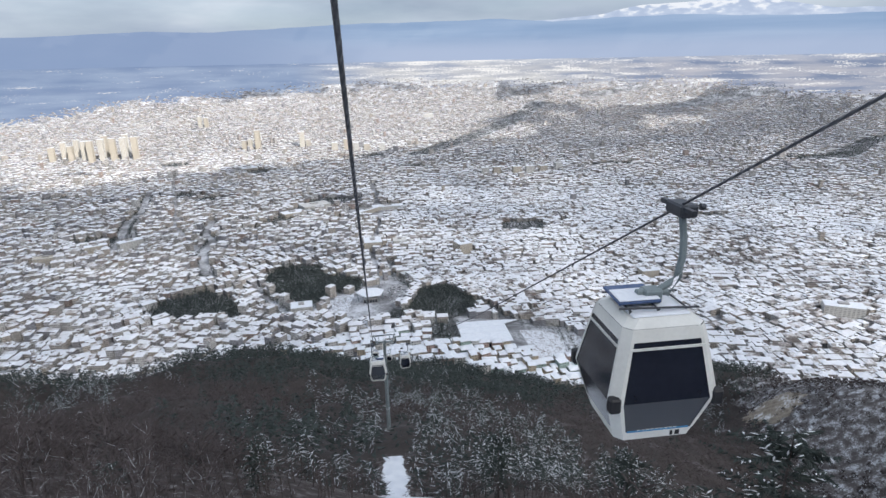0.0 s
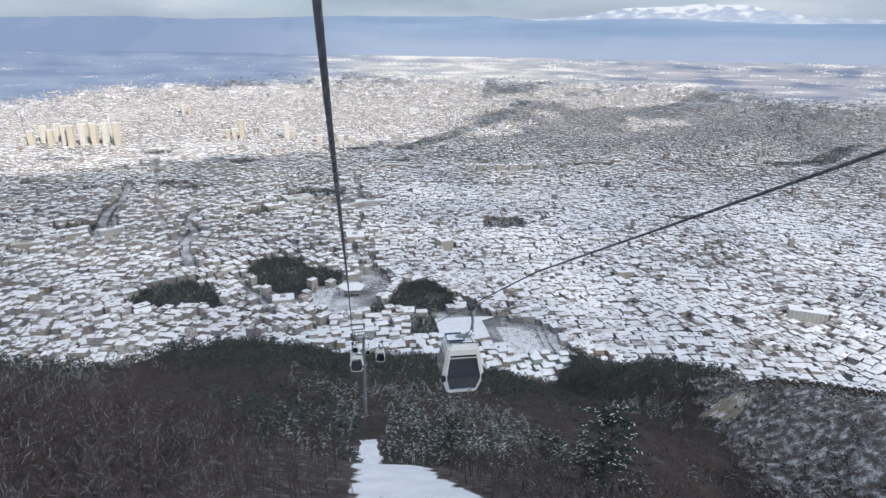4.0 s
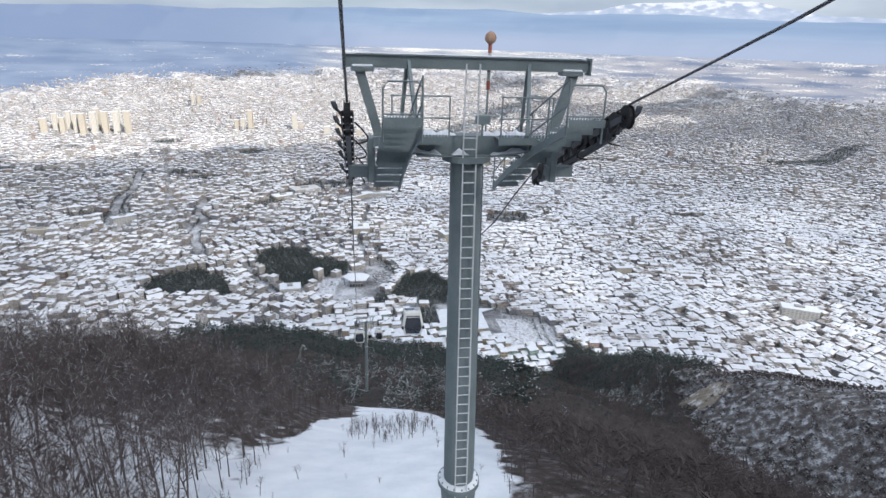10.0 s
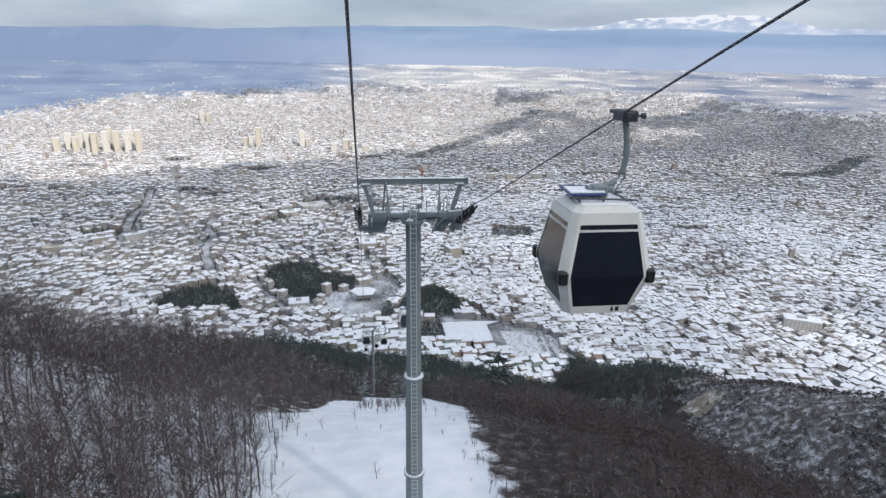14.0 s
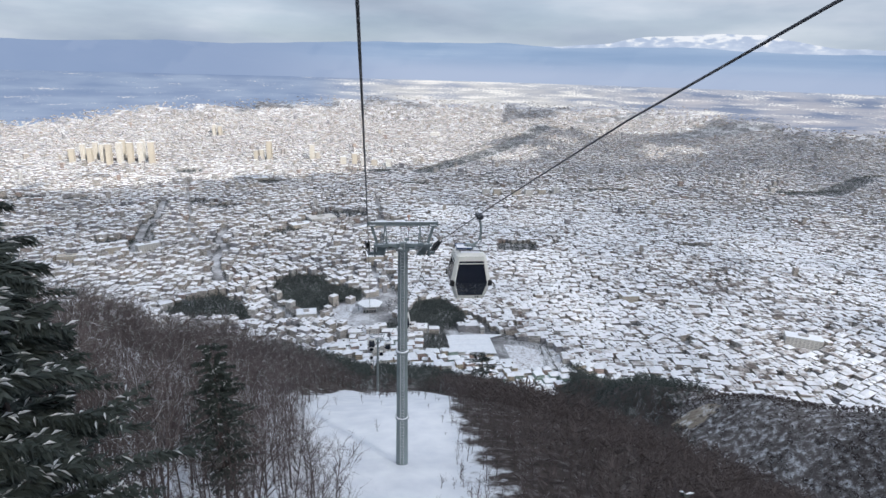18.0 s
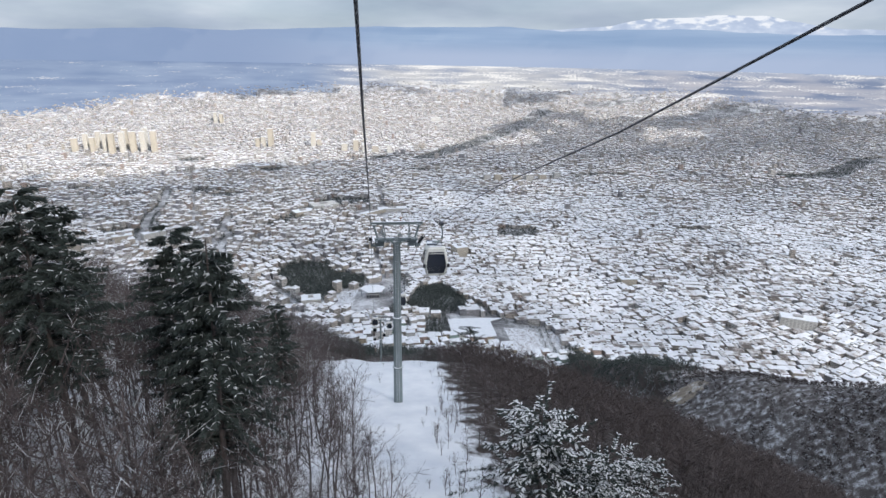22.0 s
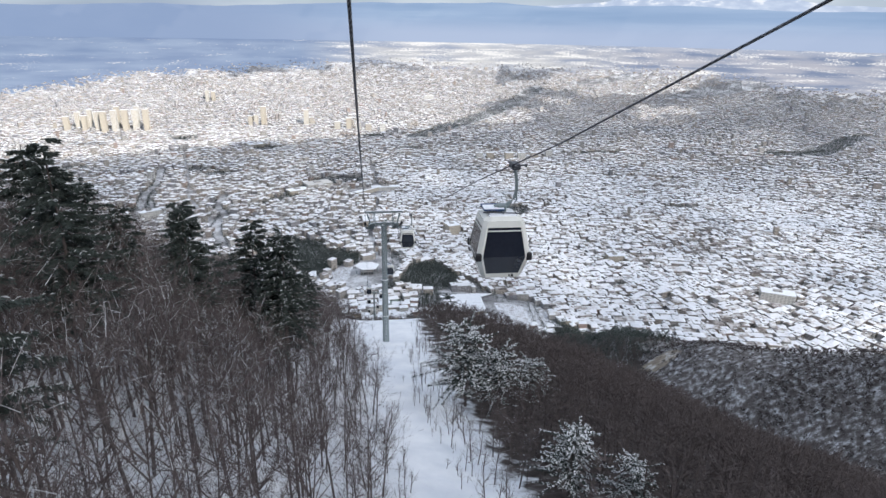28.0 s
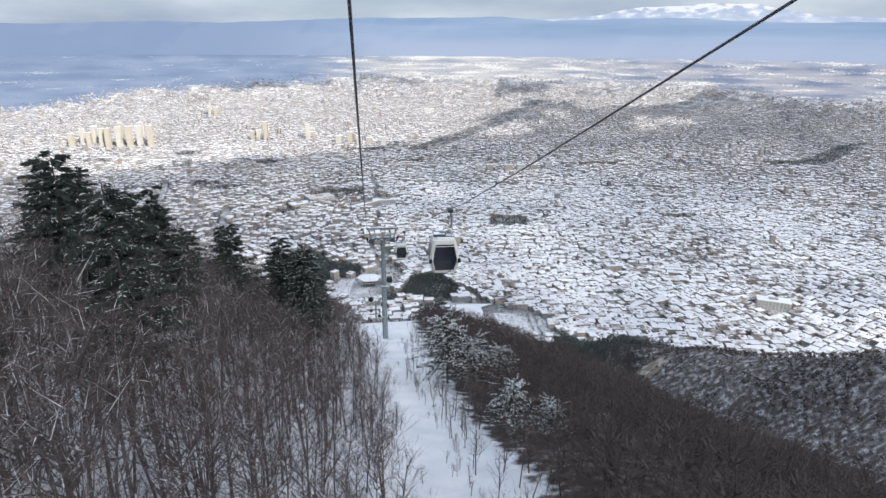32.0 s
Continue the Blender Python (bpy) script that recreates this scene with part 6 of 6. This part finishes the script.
def bare_tree(seed, limbs=10, twigs=5, tips=4, thick=1.0, low=0.24):
    """A leafless young tree one unit high: bent stem, rising limbs, twigs and tips. 0 bark, 1 twig, 2 rime."""
    rg = np.random.default_rng(seed)
    F = Facets()
    lean = rg.normal(0, 0.05, 2)
    stem = [np.array((lean[0] * t + 0.012 * math.sin(5 * t + seed), lean[1] * t + 0.012 * math.cos(4 * t), t)) for t in (-0.03, 0.3, 0.55, 0.78, 1.0)]
    rad = [0.0125, 0.010, 0.0075, 0.004, 0.001]
    F.stem(stem, [r * thick for r in rad], 0, 4)
    for k in range(limbs):
        t = rg.uniform(low, 0.93)
        i = min(3, int(np.searchsorted((0.3, 0.55, 0.78), t)))
        z0 = (-0.03, 0.3, 0.55, 0.78, 1.0)
        p = stem[i] + (stem[i + 1] - stem[i]) * (t - z0[i]) / (z0[i + 1] - z0[i])
        a = rg.uniform(0, 6.283)
        L = (0.16 + 0.20 * (1 - t)) * rg.uniform(0.7, 1.2)
        up = rg.uniform(0.75, 1.6)
        w = np.array((math.cos(a), math.sin(a), up))
        w /= np.linalg.norm(w)
        q = p + w * L * 0.55
        e = q + (w + (0, 0, 0.35)) * L * 0.5
        if tips > 1:
            F.tube(p, q, 0.0052 * thick, 0.0036 * thick, 1)
        else:
            F.blade(p, q + (q - p) * 0.3, 0.008 * thick, 1, rg)
        F.blade(q, e, 0.006 * thick, 1, rg)
        for j in range(twigs):
            s = rg.uniform(0.25, 1.0)
            b0 = p + (e - p) * s
            b1 = b0 + (w * 0.55 + rg.normal(0, 0.55, 3) + (0, 0, 0.35)) * L * rg.uniform(0.28, 0.5)
            F.blade(b0, b1, 0.0042 * thick, 2 if rg.uniform() < 0.09 else 1, rg)
            for _ in range(tips):
                c0 = b0 + (b1 - b0) * rg.uniform(0.2, 1.0)
                c1 = c0 + ((b1 - b0) * 0.6 + rg.normal(0, 0.045, 3)) * rg.uniform(0.5, 1.0)
                F.blade(c0, c1, 0.0030 * thick, 2 if rg.uniform() < 0.08 else 1, rg)
    return F.arrays()


def pine(seed, whorls=15, per=6, snow=0.5, fans=7, droop=0.28, wide=0.30, open_base=0.18, fine=1.0, bulge=0.7, ragged=0.15, pad=1.0):
    """A pine one unit high with drooping, needle-clad boughs. 0 bark, 1 needles, 2 snow."""
    rg = np.random.default_rng(seed)
    F = Facets()
    F.stem([(0, 0, -0.03), (0.005, 0, 0.5), (0, 0, 0.98)], [0.017, 0.010, 0.002], 0, 6)
    for k in range(whorls):
        t = open_base + (0.98 - open_base) * (k + rg.uniform(-0.3, 0.3)) / whorls
        reach = wide * ((1 - t) / (1 - open_base)) ** bulge * rg.uniform(0.8, 1.12) * (0.72 + 0.28 * min(1, (t - open_base) * 6 + 0.2)) + 0.03
        for j in range(per):
            if rg.uniform() < 0.12:
                continue
            a = 6.283 * (j + rg.uniform(-0.35, 0.35)) / per + k * 0.9
            L = reach * rg.uniform(0.7 - ragged, 1.05 + ragged * 0.6)
            r = np.array((math.cos(a), math.sin(a), 0))
            p = np.array((0, 0, t + rg.normal(0, 0.02 + 0.04 * ragged)))
            tip = rg.normal(0.10, 0.4 * ragged)
            pts = [p + r * L * s + np.array((0, 0, tip * L * s - droop * L * s * s)) for s in (0, 0.4, 0.75, 1.0)]
            F.blade(pts[0], pts[3], 0.006, 1, rg)
            side = np.array((-r[1], r[0], 0))
            for q in range(fans):
                s = 0.22 + 0.78 * (q + rg.uniform(0, 1)) / fans
                i = min(2, int(np.searchsorted((0.4, 0.75), s)))
                g = (0, 0.4, 0.75, 1.0)
                c = pts[i] + (pts[i + 1] - pts[i]) * (s - g[i]) / (g[i + 1] - g[i])
                ln = fine * (0.018 + 0.020 * (1 - s) + 0.014 * rg.uniform())
                for sd in (-1, 1):
                    w = r * 0.65 + side * sd * rg.uniform(0.4, 1.0) + np.array((0, 0, rg.uniform(-0.35, 0.15)))
                    e = c + w * ln * rg.uniform(0.8, 1.4)
                    F.blade(c, e, 0.010 * fine, 1, rg)
                    F.blade(c + (0, 0, -0.004), c + (e - c) * 0.8 + (0, 0, -0.012), 0.010 * fine, 1, rg)
                    if rg.uniform() < snow * (0.35 + 0.65 * s):
                        o = len(F.v)
                        wd = np.cross(w, (0, 0, 1.0))
                        wd = wd / (np.linalg.norm(wd) + 1e-9) * 0.0042 * fine * pad
                        top = np.array((0, 0, 0.006))
                        F.v += [c + top * 0.6, c + (e - c) * 0.55 + wd + top, c + (e - c) * 1.02 + top * 0.5, c + (e - c) * 0.55 - wd + top]
                        F.f += [(o, o + 1, o + 2), (o, o + 2, o + 3)]
                        F.m += [2, 2]
    return F.arrays()


def far_tree(seed, tri=64, conic=True, rime=0.15, bw=None):
    """A ragged small-leaved clump for trees far off, one unit high. 0 leaf or twig, 1 snow."""
    rg = np.random.default_rng(seed)
    F = Facets()
    for k in range(tri):
        h = rg.uniform(0.10, 1.0) ** (1.15 if conic else 0.75)
        if conic:
            rad = 0.27 * (1.02 - h) ** 0.75 * rg.uniform(0.55, 1.1) + 0.01
        else:
            rad = 0.30 * math.sin(math.pi * min(0.98, 0.12 + h * 0.84)) ** 0.6 * rg.uniform(0.3, 1.1)
        a = rg.uniform(0, 6.283)
        c = np.array((rad * math.cos(a), rad * math.sin(a), h))
        out = np.array((math.cos(a), math.sin(a), -0.35 if conic else 1.1)) * rg.uniform(0.06, 0.11)
        m = 1 if rg.uniform() < rime else 0
        F.blade(c - out * 0.4, c + out, bw * rg.uniform(0.6, 1.4) if bw else rg.uniform(0.035, 0.075) if conic else rg.uniform(0.014, 0.030), m, rg)
    return F.arrays()


def spread(name, xs, ys, hs, temps, mats, label, category="trees", wide=1.0):
    """One object of many trees, each a turned copy of one of the templates."""
    vs, fs, ms, off = [], [], [], 0
    zs = ground_z(xs, ys)
    pick = trng.integers(0, len(temps), len(xs))
    ang = trng.uniform(0, 6.283, len(xs))
    for k, (tv, tf, tm) in enumerate(temps):
        s = pick == k
        n = int(s.sum())
        if n == 0:
            continue
        c, sn = np.cos(ang[s])[:, None], np.sin(ang[s])[:, None]
        h = hs[s][:, None]
        X = (tv[None, :, 0] * c - tv[None, :, 1] * sn) * h * wide + xs[s][:, None]
        Y = (tv[None, :, 0] * sn + tv[None, :, 1] * c) * h * wide + ys[s][:, None]
        Z = tv[None, :, 2] * h + zs[s][:, None] - 0.1
        vs.append(np.stack([X, Y, Z], -1).reshape(-1, 3))
        fs.append((tf[None] + (np.arange(n) * len(tv))[:, None, None]).reshape(-1, 3) + off)
        ms.append(np.tile(tm, n))
        off += n * len(tv)
    ob = new(name, mesh_np(name, np.concatenate(vs), [np.concatenate(fs)], mats, np.concatenate(ms)))
    tagged(ob, label, category, kind="stuff")
    return ob


def scatter(x0, x1, y0, y1, pitch):
    gx, gy = np.meshgrid(np.arange(x0, x1, pitch), np.arange(y0, y1, pitch))
    px = gx.ravel() + trng.uniform(-0.48, 0.48, gx.size) * pitch
    py = gy.ravel() + trng.uniform(-0.48, 0.48, gx.size) * pitch
    return px, py


RIME = noisy("rime", [(0.3, (0.42, 0.43, 0.45)), (0.7, (0.74, 0.76, 0.79))], 1.5, rough=0.85, fine=7, island=0.3)
CONES = [far_tree(k, 52, True, 0.0) for k in range(5)]
FROSTED = [far_tree(20 + k, 150, True, 0.22, 0.024) for k in range(5)]
ROUND = [far_tree(40 + k, 60, False, 0.10) for k in range(5)]
SHRUBS = [bare_tree(60 + k, 9, 4, 2, 1.3) for k in range(4)]
MID = [bare_tree(80 + k, 10, 4, 1, 1.25) for k in range(6)]
NEAR = [bare_tree(100 + k, 16, 6, 5, 0.8, 0.34) for k in range(8)]
THIN = [bare_tree(120 + k, 11, 5, 3, 1.0, 0.22) for k in range(6)]

# lower slope: dark evergreens with leafless woods between them
px, py = scatter(-620, 620, 110, 770, 6.8)
k = on_hill(px, py) & (lane_mask(px, py) < 0.1) & (np.abs(px) > 3) & (np.hypot(px - 268, (py - 340) * 0.7) > 24)
scrub = (px > 212) & (px < 430) & (py < scrub_end(px) - trng.uniform(0, 22, len(px)))
mixd = np.sin(px * 0.021 + 1) + np.sin(py * 0.017) + np.sin((px + py) * 0.05) * 0.6 + trng.normal(0, 0.7, len(px)) + (py - 230) / 160
ev = k & ~scrub & (mixd > 0)
dc = k & ~scrub & (mixd <= 0)
icy = ev & (np.sin(px * 0.033 + 0.6) + np.sin(py * 0.028 + px * 0.012) + trng.normal(0, 0.5, len(px)) - (py - 330) / 110 > 0.5)
ev &= ~icy
spread("evergreen_slope_wood", px[ev], py[ev], trng.uniform(7, 13, ev.sum()), CONES, [NEEDLE, RIME], "dark evergreens on the lower slope", wide=1.35)
spread("frosted_slope_wood", px[icy], py[icy], trng.uniform(6, 11, icy.sum()), FROSTED, [NEEDLE, RIME], "evergreens frosted with snow on the lower slope", wide=1.3)
spread("leafless_slope_wood", px[dc], py[dc], trng.uniform(6, 10, dc.sum()), ROUND, [BRUSH, BRUSH], "dense leafless brown wood on the slope", wide=1.5)
px, py = scatter(180, 430, -110, 480, 3.7)
bushy = np.sin(px * 0.06 + 2) + np.sin(py * 0.045 + px * 0.02) + np.sin((px - py) * 0.11) * 0.7 + trng.normal(0, 1.5, len(px))
sc = on_hill(px, py) & (bushy > -0.6) & (np.hypot(px - 259, (py - 338) * 0.7) > 8) & (py < scrub_end(px) + 12)
qx, qy = scatter(216, 345, -110, 215, 3.6)
spread("gully_wood", qx, qy, trng.uniform(2.6, 4.6, len(qx)), ROUND, [TWIG, RIME], "thin grey leafless wood on the far side of the gully", wide=1.2)
BUSH = [far_tree(140 + q, 40, False, 0.10, 0.17) for q in range(6)]
spread("hillside_scrub", px[sc], py[sc], trng.uniform(1.8, 4.0, sc.sum()), BUSH, [BRUSH, RIME], "dark bushes dotted over a snowy hillside", "bushes", wide=1.5)
for nm, poly in WOODS.items():
    p = np.array(poly)
    px, py = scatter(p[:, 0].min(), p[:, 0].max(), p[:, 1].min(), p[:, 1].max(), 5.5 if p[:, 1].min() < 1300 else (9.0 if p[:, 1].min() < 3000 else 13.0))
    k = inside(px, py, poly)
    spread(nm, px[k], py[k], trng.uniform(8, 14, k.sum()), CONES, [NEEDLE, RIME], "dark evergreen trees among the houses", wide=1.5)
px, py = scatter(200, 1150, 2600, 3720, 10.5)
k = near_line(px, py, VALLEY, 52)
spread("river_wood", px[k], py[k], trng.uniform(8, 13, k.sum()), ROUND, [NEEDLE, RIME], "dark belt of trees through the far city", wide=2.5)
px, py = [], []
for pts, wd in ROADS[:5]:
    for (x1, y1), (x2, y2) in zip(pts, pts[1:]):
        for t in np.arange(0, 1, 5.5 / math.hypot(x2 - x1, y2 - y1)):
            for sgn in (-1, 1):
                L = math.hypot(x2 - x1, y2 - y1)
                px.append(x1 + (x2 - x1) * t + sgn * (wd - 4) * (y2 - y1) / L)
                py.append(y1 + (y2 - y1) * t - sgn * (wd - 4) * (x2 - x1) / L)
px, py = np.array(px), np.array(py)
spread("street_trees", px, py, trng.uniform(6, 11, len(px)), ROUND + CONES[:2], [NEEDLE, RIME], "dark street trees between snowy roofs", wide=1.6)
# scattered garden and street trees all through the nearer city
px, py = trng.uniform(-1300, 1700, 1700), trng.uniform(700, 2500, 1700)
k = ~on_hill(px, py)
px2, py2 = trng.uniform(-1600, 150, 3000), trng.uniform(900, 2500, 3000)
k2 = ~on_hill(px2, py2)
spread("town_trees", px2[k2], py2[k2], trng.uniform(6, 11, k2.sum()), ROUND, [TWIG, RIME], "leafless trees in the yards between the houses", wide=1.7)
spread("garden_trees", px[k], py[k], trng.uniform(6, 12, k.sum()), ROUND + CONES, [NEEDLE, RIME], "dark trees scattered among the houses", wide=1.5)
for poly in OPEN_SNOW:
    p = np.array(poly)
    px, py = scatter(p[:, 0].min(), p[:, 0].max(), p[:, 1].min(), p[:, 1].max(), 6.0)
    k = inside(px, py, poly)
    spread("bare_grove", px[k], py[k], trng.uniform(6, 9, k.sum()), [far_tree(160 + q, 16, False, 0.1, 0.03) for q in range(3)], [TWIG, RIME], "thin leafless trees on snowy ground", wide=1.0)

# middle distance
px, py = scatter(-120, 125, -90, 128, 2.75)
near_zone = (np.abs(px + 4) < 40) & (py < 50)
k = (lane_mask(px, py) < 0.05) & ~near_zone & (np.hypot(px, py) > 4)
px, py = px[k], py[k]
low = np.interp(py, [-50, 0, 50], [1.0, 0.75, 0.55])
spread("leafless_hill_wood", px, py, trng.uniform(6, 9.5, len(px)) * low * np.where(px > 12, 0.72, 1.0), MID, [BARK, BRUSH, BRUSH], "dense leafless brown wood", wide=1.1)
# the far flank of the near slope
px, py = scatter(125, 214, -110, 112, 3.1)
spread("leafless_flank_wood", px, py, trng.uniform(4.2, 6.5, len(px)), ROUND, [BRUSH, BRUSH], "dense leafless brown wood falling to a gully", wide=1.5)
# beside the lane
px, py = scatter(-44, 36, -140, 60, 2.45)
k = (lane_mask(px, py) < 0.02) & (np.hypot(px, py) > 3) & ~((np.abs(px - 9) < 3.5) & (np.abs(py + 40) < 4)) & ~((np.abs(px - 11.0) < 3.5) & (np.abs(py + 70) < 7))
k &= (trng.uniform(0, 1, len(px)) < np.where(py < -58, 0.62, 0.85)) | (px > -4) | (py > -35)
px, py = px[k], py[k]
tallness = np.where((px < -6) & (py < -42), 1.12, 1.0) * np.interp(np.abs(px - 0.5), [2, 7, 16, 30], [0.56, 0.78, 1.0, 1.1]) * trng.uniform(0.8, 1.2, len(px)) * np.where(px < 0, 11.5, 6.0) * np.interp(py, [-50, 0, 40], [1.0, 0.72, 0.55])
dist = np.abs(px - 0.5) + trng.uniform(0, 9, len(px))
order = np.argsort(dist)
solo = order[:270]
rest = order[270:]
lf = rest[px[rest] < 0]
rt = rest[px[rest] >= 0]
spread("leafless_near_wood", px[lf], py[lf], tallness[lf], NEAR, [BARK, TWIG, RIME], "tall leafless trees with rime on their twigs", wide=1.0)
spread("leafless_bank_wood", px[rt], py[rt], tallness[rt], THIN, [BARK, BRUSH, TWIG], "dense low leafless wood on a dark bank", wide=1.1)
qx, qy = scatter(12, 126, -112, 66, 2.9)
spread("dark_thicket", qx, qy, trng.uniform(3.4, 5.2, len(qx)), ROUND, [BRUSH, BRUSH], "dense dark brown brushwood on the bank", wide=1.5)
qx, qy = scatter(-125, -16, -8, 130, 2.9)
qk = (lane_mask(qx, qy) < 0.05) & ((qy > 36) | (qx < -24) | ((qx < -18) & (qy < 22)))
spread("lower_thicket", qx[qk], qy[qk], trng.uniform(3.4, 5.2, int(qk.sum())), ROUND, [BRUSH, BRUSH], "dense dark brown brushwood below the clearing", wide=1.5)


def trim(tv, tf):
    """The vertices that the faces use, and the faces numbered by them."""
    u, inv = np.unique(tf, return_inverse=True)
    return tv[u], [inv.reshape(tf.shape)]


TREE_MESH = []
for tv, tf, tm in NEAR + THIN:
    st = tm == 0
    TREE_MESH.append((mesh_np("trunk", *trim(tv, tf[st]), [BARK]), mesh_np("crown", *trim(tv, tf[~st]), [TWIG, RIME], tm[~st] - 1)))
for n, i in enumerate(solo):
    t = new("bare_tree")
    h = tallness[i]
    t.matrix_basis = Matrix.LocRotScale((px[i], py[i], float(ground_z(px[i], py[i])) - 0.1), Euler((0, 0, n * 2.4)), (h, h, h))
    tagged(t, "slender leafless brown tree standing in snow" if h > 6 else "low leafless sapling at the edge of the snowy lane", "tree", "leafless trees by the lane")
    a, b = TREE_MESH[n % 8 if px[i] < 0 else 8 + n % 6]
    child("trunk", a, t, Matrix())
    child("crown", b, t, Matrix(), "fine rimed twigs")["kind"] = "stuff"
# a thicket in the lower clearing
px, py = scatter(-7, 7, 34, 56, 0.9)
k = (((px - 0.5) / 6.0) ** 2 + ((py - 46) / 8.5) ** 2 < 1) & (trng.uniform(0, 1, len(px)) < 0.75)
spread("clearing_thicket", px[k], py[k], trng.uniform(0.8, 1.9, int(k.sum())), SHRUBS, [BARK, TWIG, RIME], "low brown thicket in the snowy clearing", "shrubs", wide=1.4)
# brush along the edges of the lane and the clearing
px, py = scatter(-22, 18, -130, 62, 1.15)
k = (lane_mask(px, py) > 0.01) & (lane_mask(px, py) < 0.75) & (trng.uniform(0, 1, len(px)) < 0.8)
spread("edge_brush", px[k], py[k], trng.uniform(0.9, 2.6, int(k.sum())), SHRUBS, [BARK, TWIG, RIME], "low leafless brush along the edge of the snow", "shrubs", wide=1.0)
# shrubs in the lane and the clearing
px, py = scatter(-12, 10, -130, 48, 2.6)
k = (lane_mask(px, py) > 0.5) & (trng.uniform(0, 1, len(px)) < np.interp(np.abs(px), [0, 3, 8], [0.05, 0.22, 0.3])) & (np.hypot(px, py) > 3)
px, py = px[k], py[k]
spread("lane_shrubs", px, py, trng.uniform(0.5, 1.9, len(px)), SHRUBS, [BARK, TWIG, RIME], "low twiggy shrubs poking through snow", "shrubs", wide=1.4)

# conifers that stand out one by one
PINES = [pine(3, 19, 10, 0.05, 28, wide=0.22, fine=0.56, open_base=0.44, droop=0.12, ragged=0.28, bulge=0.62, pad=0.7), pine(4, 18, 10, 0.12, 28, wide=0.24, fine=0.56, open_base=0.40, droop=0.15, ragged=0.28, bulge=0.62, pad=0.7), pine(5, 13, 9, 0.50, 24, droop=0.05, wide=0.50, open_base=0.22, bulge=0.5, fine=0.95, ragged=0.5, pad=1.5), pine(6, 12, 8, 0.10, 14, droop=0.05, wide=0.46, open_base=0.22, bulge=0.5, fine=1.1, ragged=0.5, pad=1.2)]
PINE_MESH = []
for tv, tf, tm in PINES:
    PINE_MESH.append([mesh_np(nm, *trim(tv, tf[tm == q]), [mt]) for q, (nm, mt) in enumerate((("trunk", BARK), ("needles", NEEDLE), ("snow_load", FROST)))])
# single pines: x, y, height of the top, kind
DARK_PINES = [
    (-12.5, -42.0, 448.0, 1),
    (-22.0, -38.5, 449.5, 0),
    (-21, -76, 464.5, 1),
    (-25, -57, 459, 0),
    (-30, -67, 464.5, 0),
    (-31, -49, 458, 1),
    (-38, -44, 459, 0),
    (-37, -54, 462, 0),
    (-17, -33, 445.5, 0),
    (-26, -29, 447, 1),
    (-44, -22, 452, 0),
    (-33, -36, 452, 1),
    (-40, -66, 465, 0),
    (-28, -86, 468, 1),
    (-36, -80, 468, 0),
    (-26, -46, 452, 1),
    (-12.6, -38.3, 445.5, 0),
    (-11.5, -23.1, 435.6, 0),
]
SNOWY_PINES = [
    (8.8, -38.5, 434.0, 2),
    (11.8, -66.5, 439.6, 2),
    (12.5, -40.5, 431.5, 2),
    (15, -70, 435.5, 2),
    (18, -36, 427, 2),
    (20, 55, 395, 3),
    (-20, 62, 392, 3),
    (-14, 75, 384, 3),
    (24, 80, 374, 3),
    (12, 92, 370, 3),
    (-26, 95, 372, 3),
    (33, 100, 358, 3),
    (-38, 84, 380, 3),
]
STANDING = DARK_PINES + SNOWY_PINES
for n, (tx, ty, top, kd) in enumerate(STANDING):
    g = float(ground_z(tx, ty)) - 0.2
    h = max(5.0, top - g)
    t = new("pine_tree")
    wd = (h if h < 18 else h * 0.85) * (0.82 if kd < 2 and ty < -55 else 0.58 if kd < 2 and ty > -24 else 1.0)
    t.matrix_basis = Matrix.LocRotScale((tx, ty, g), Euler((0.02 * math.sin(n * 5), 0.03 * math.cos(n * 3), n * 1.7)), (wd * (0.85 + 0.3 * ((n * 7) % 5) / 5), wd * (0.85 + 0.3 * ((n * 3) % 5) / 5), h))
    tagged(t, "tall dark pine with snow on its boughs" if kd < 2 else "bushy pine heavily laden with snow", "pine tree", "pines by the lane")
    for me, nm in zip(PINE_MESH[kd], ("trunk", "needles", "snow_load")):
        pc = child(nm, me, t, Matrix(), "snow lying on the boughs" if nm == "snow_load" else "")
        if nm != "trunk":
            pc["kind"] = "stuff"
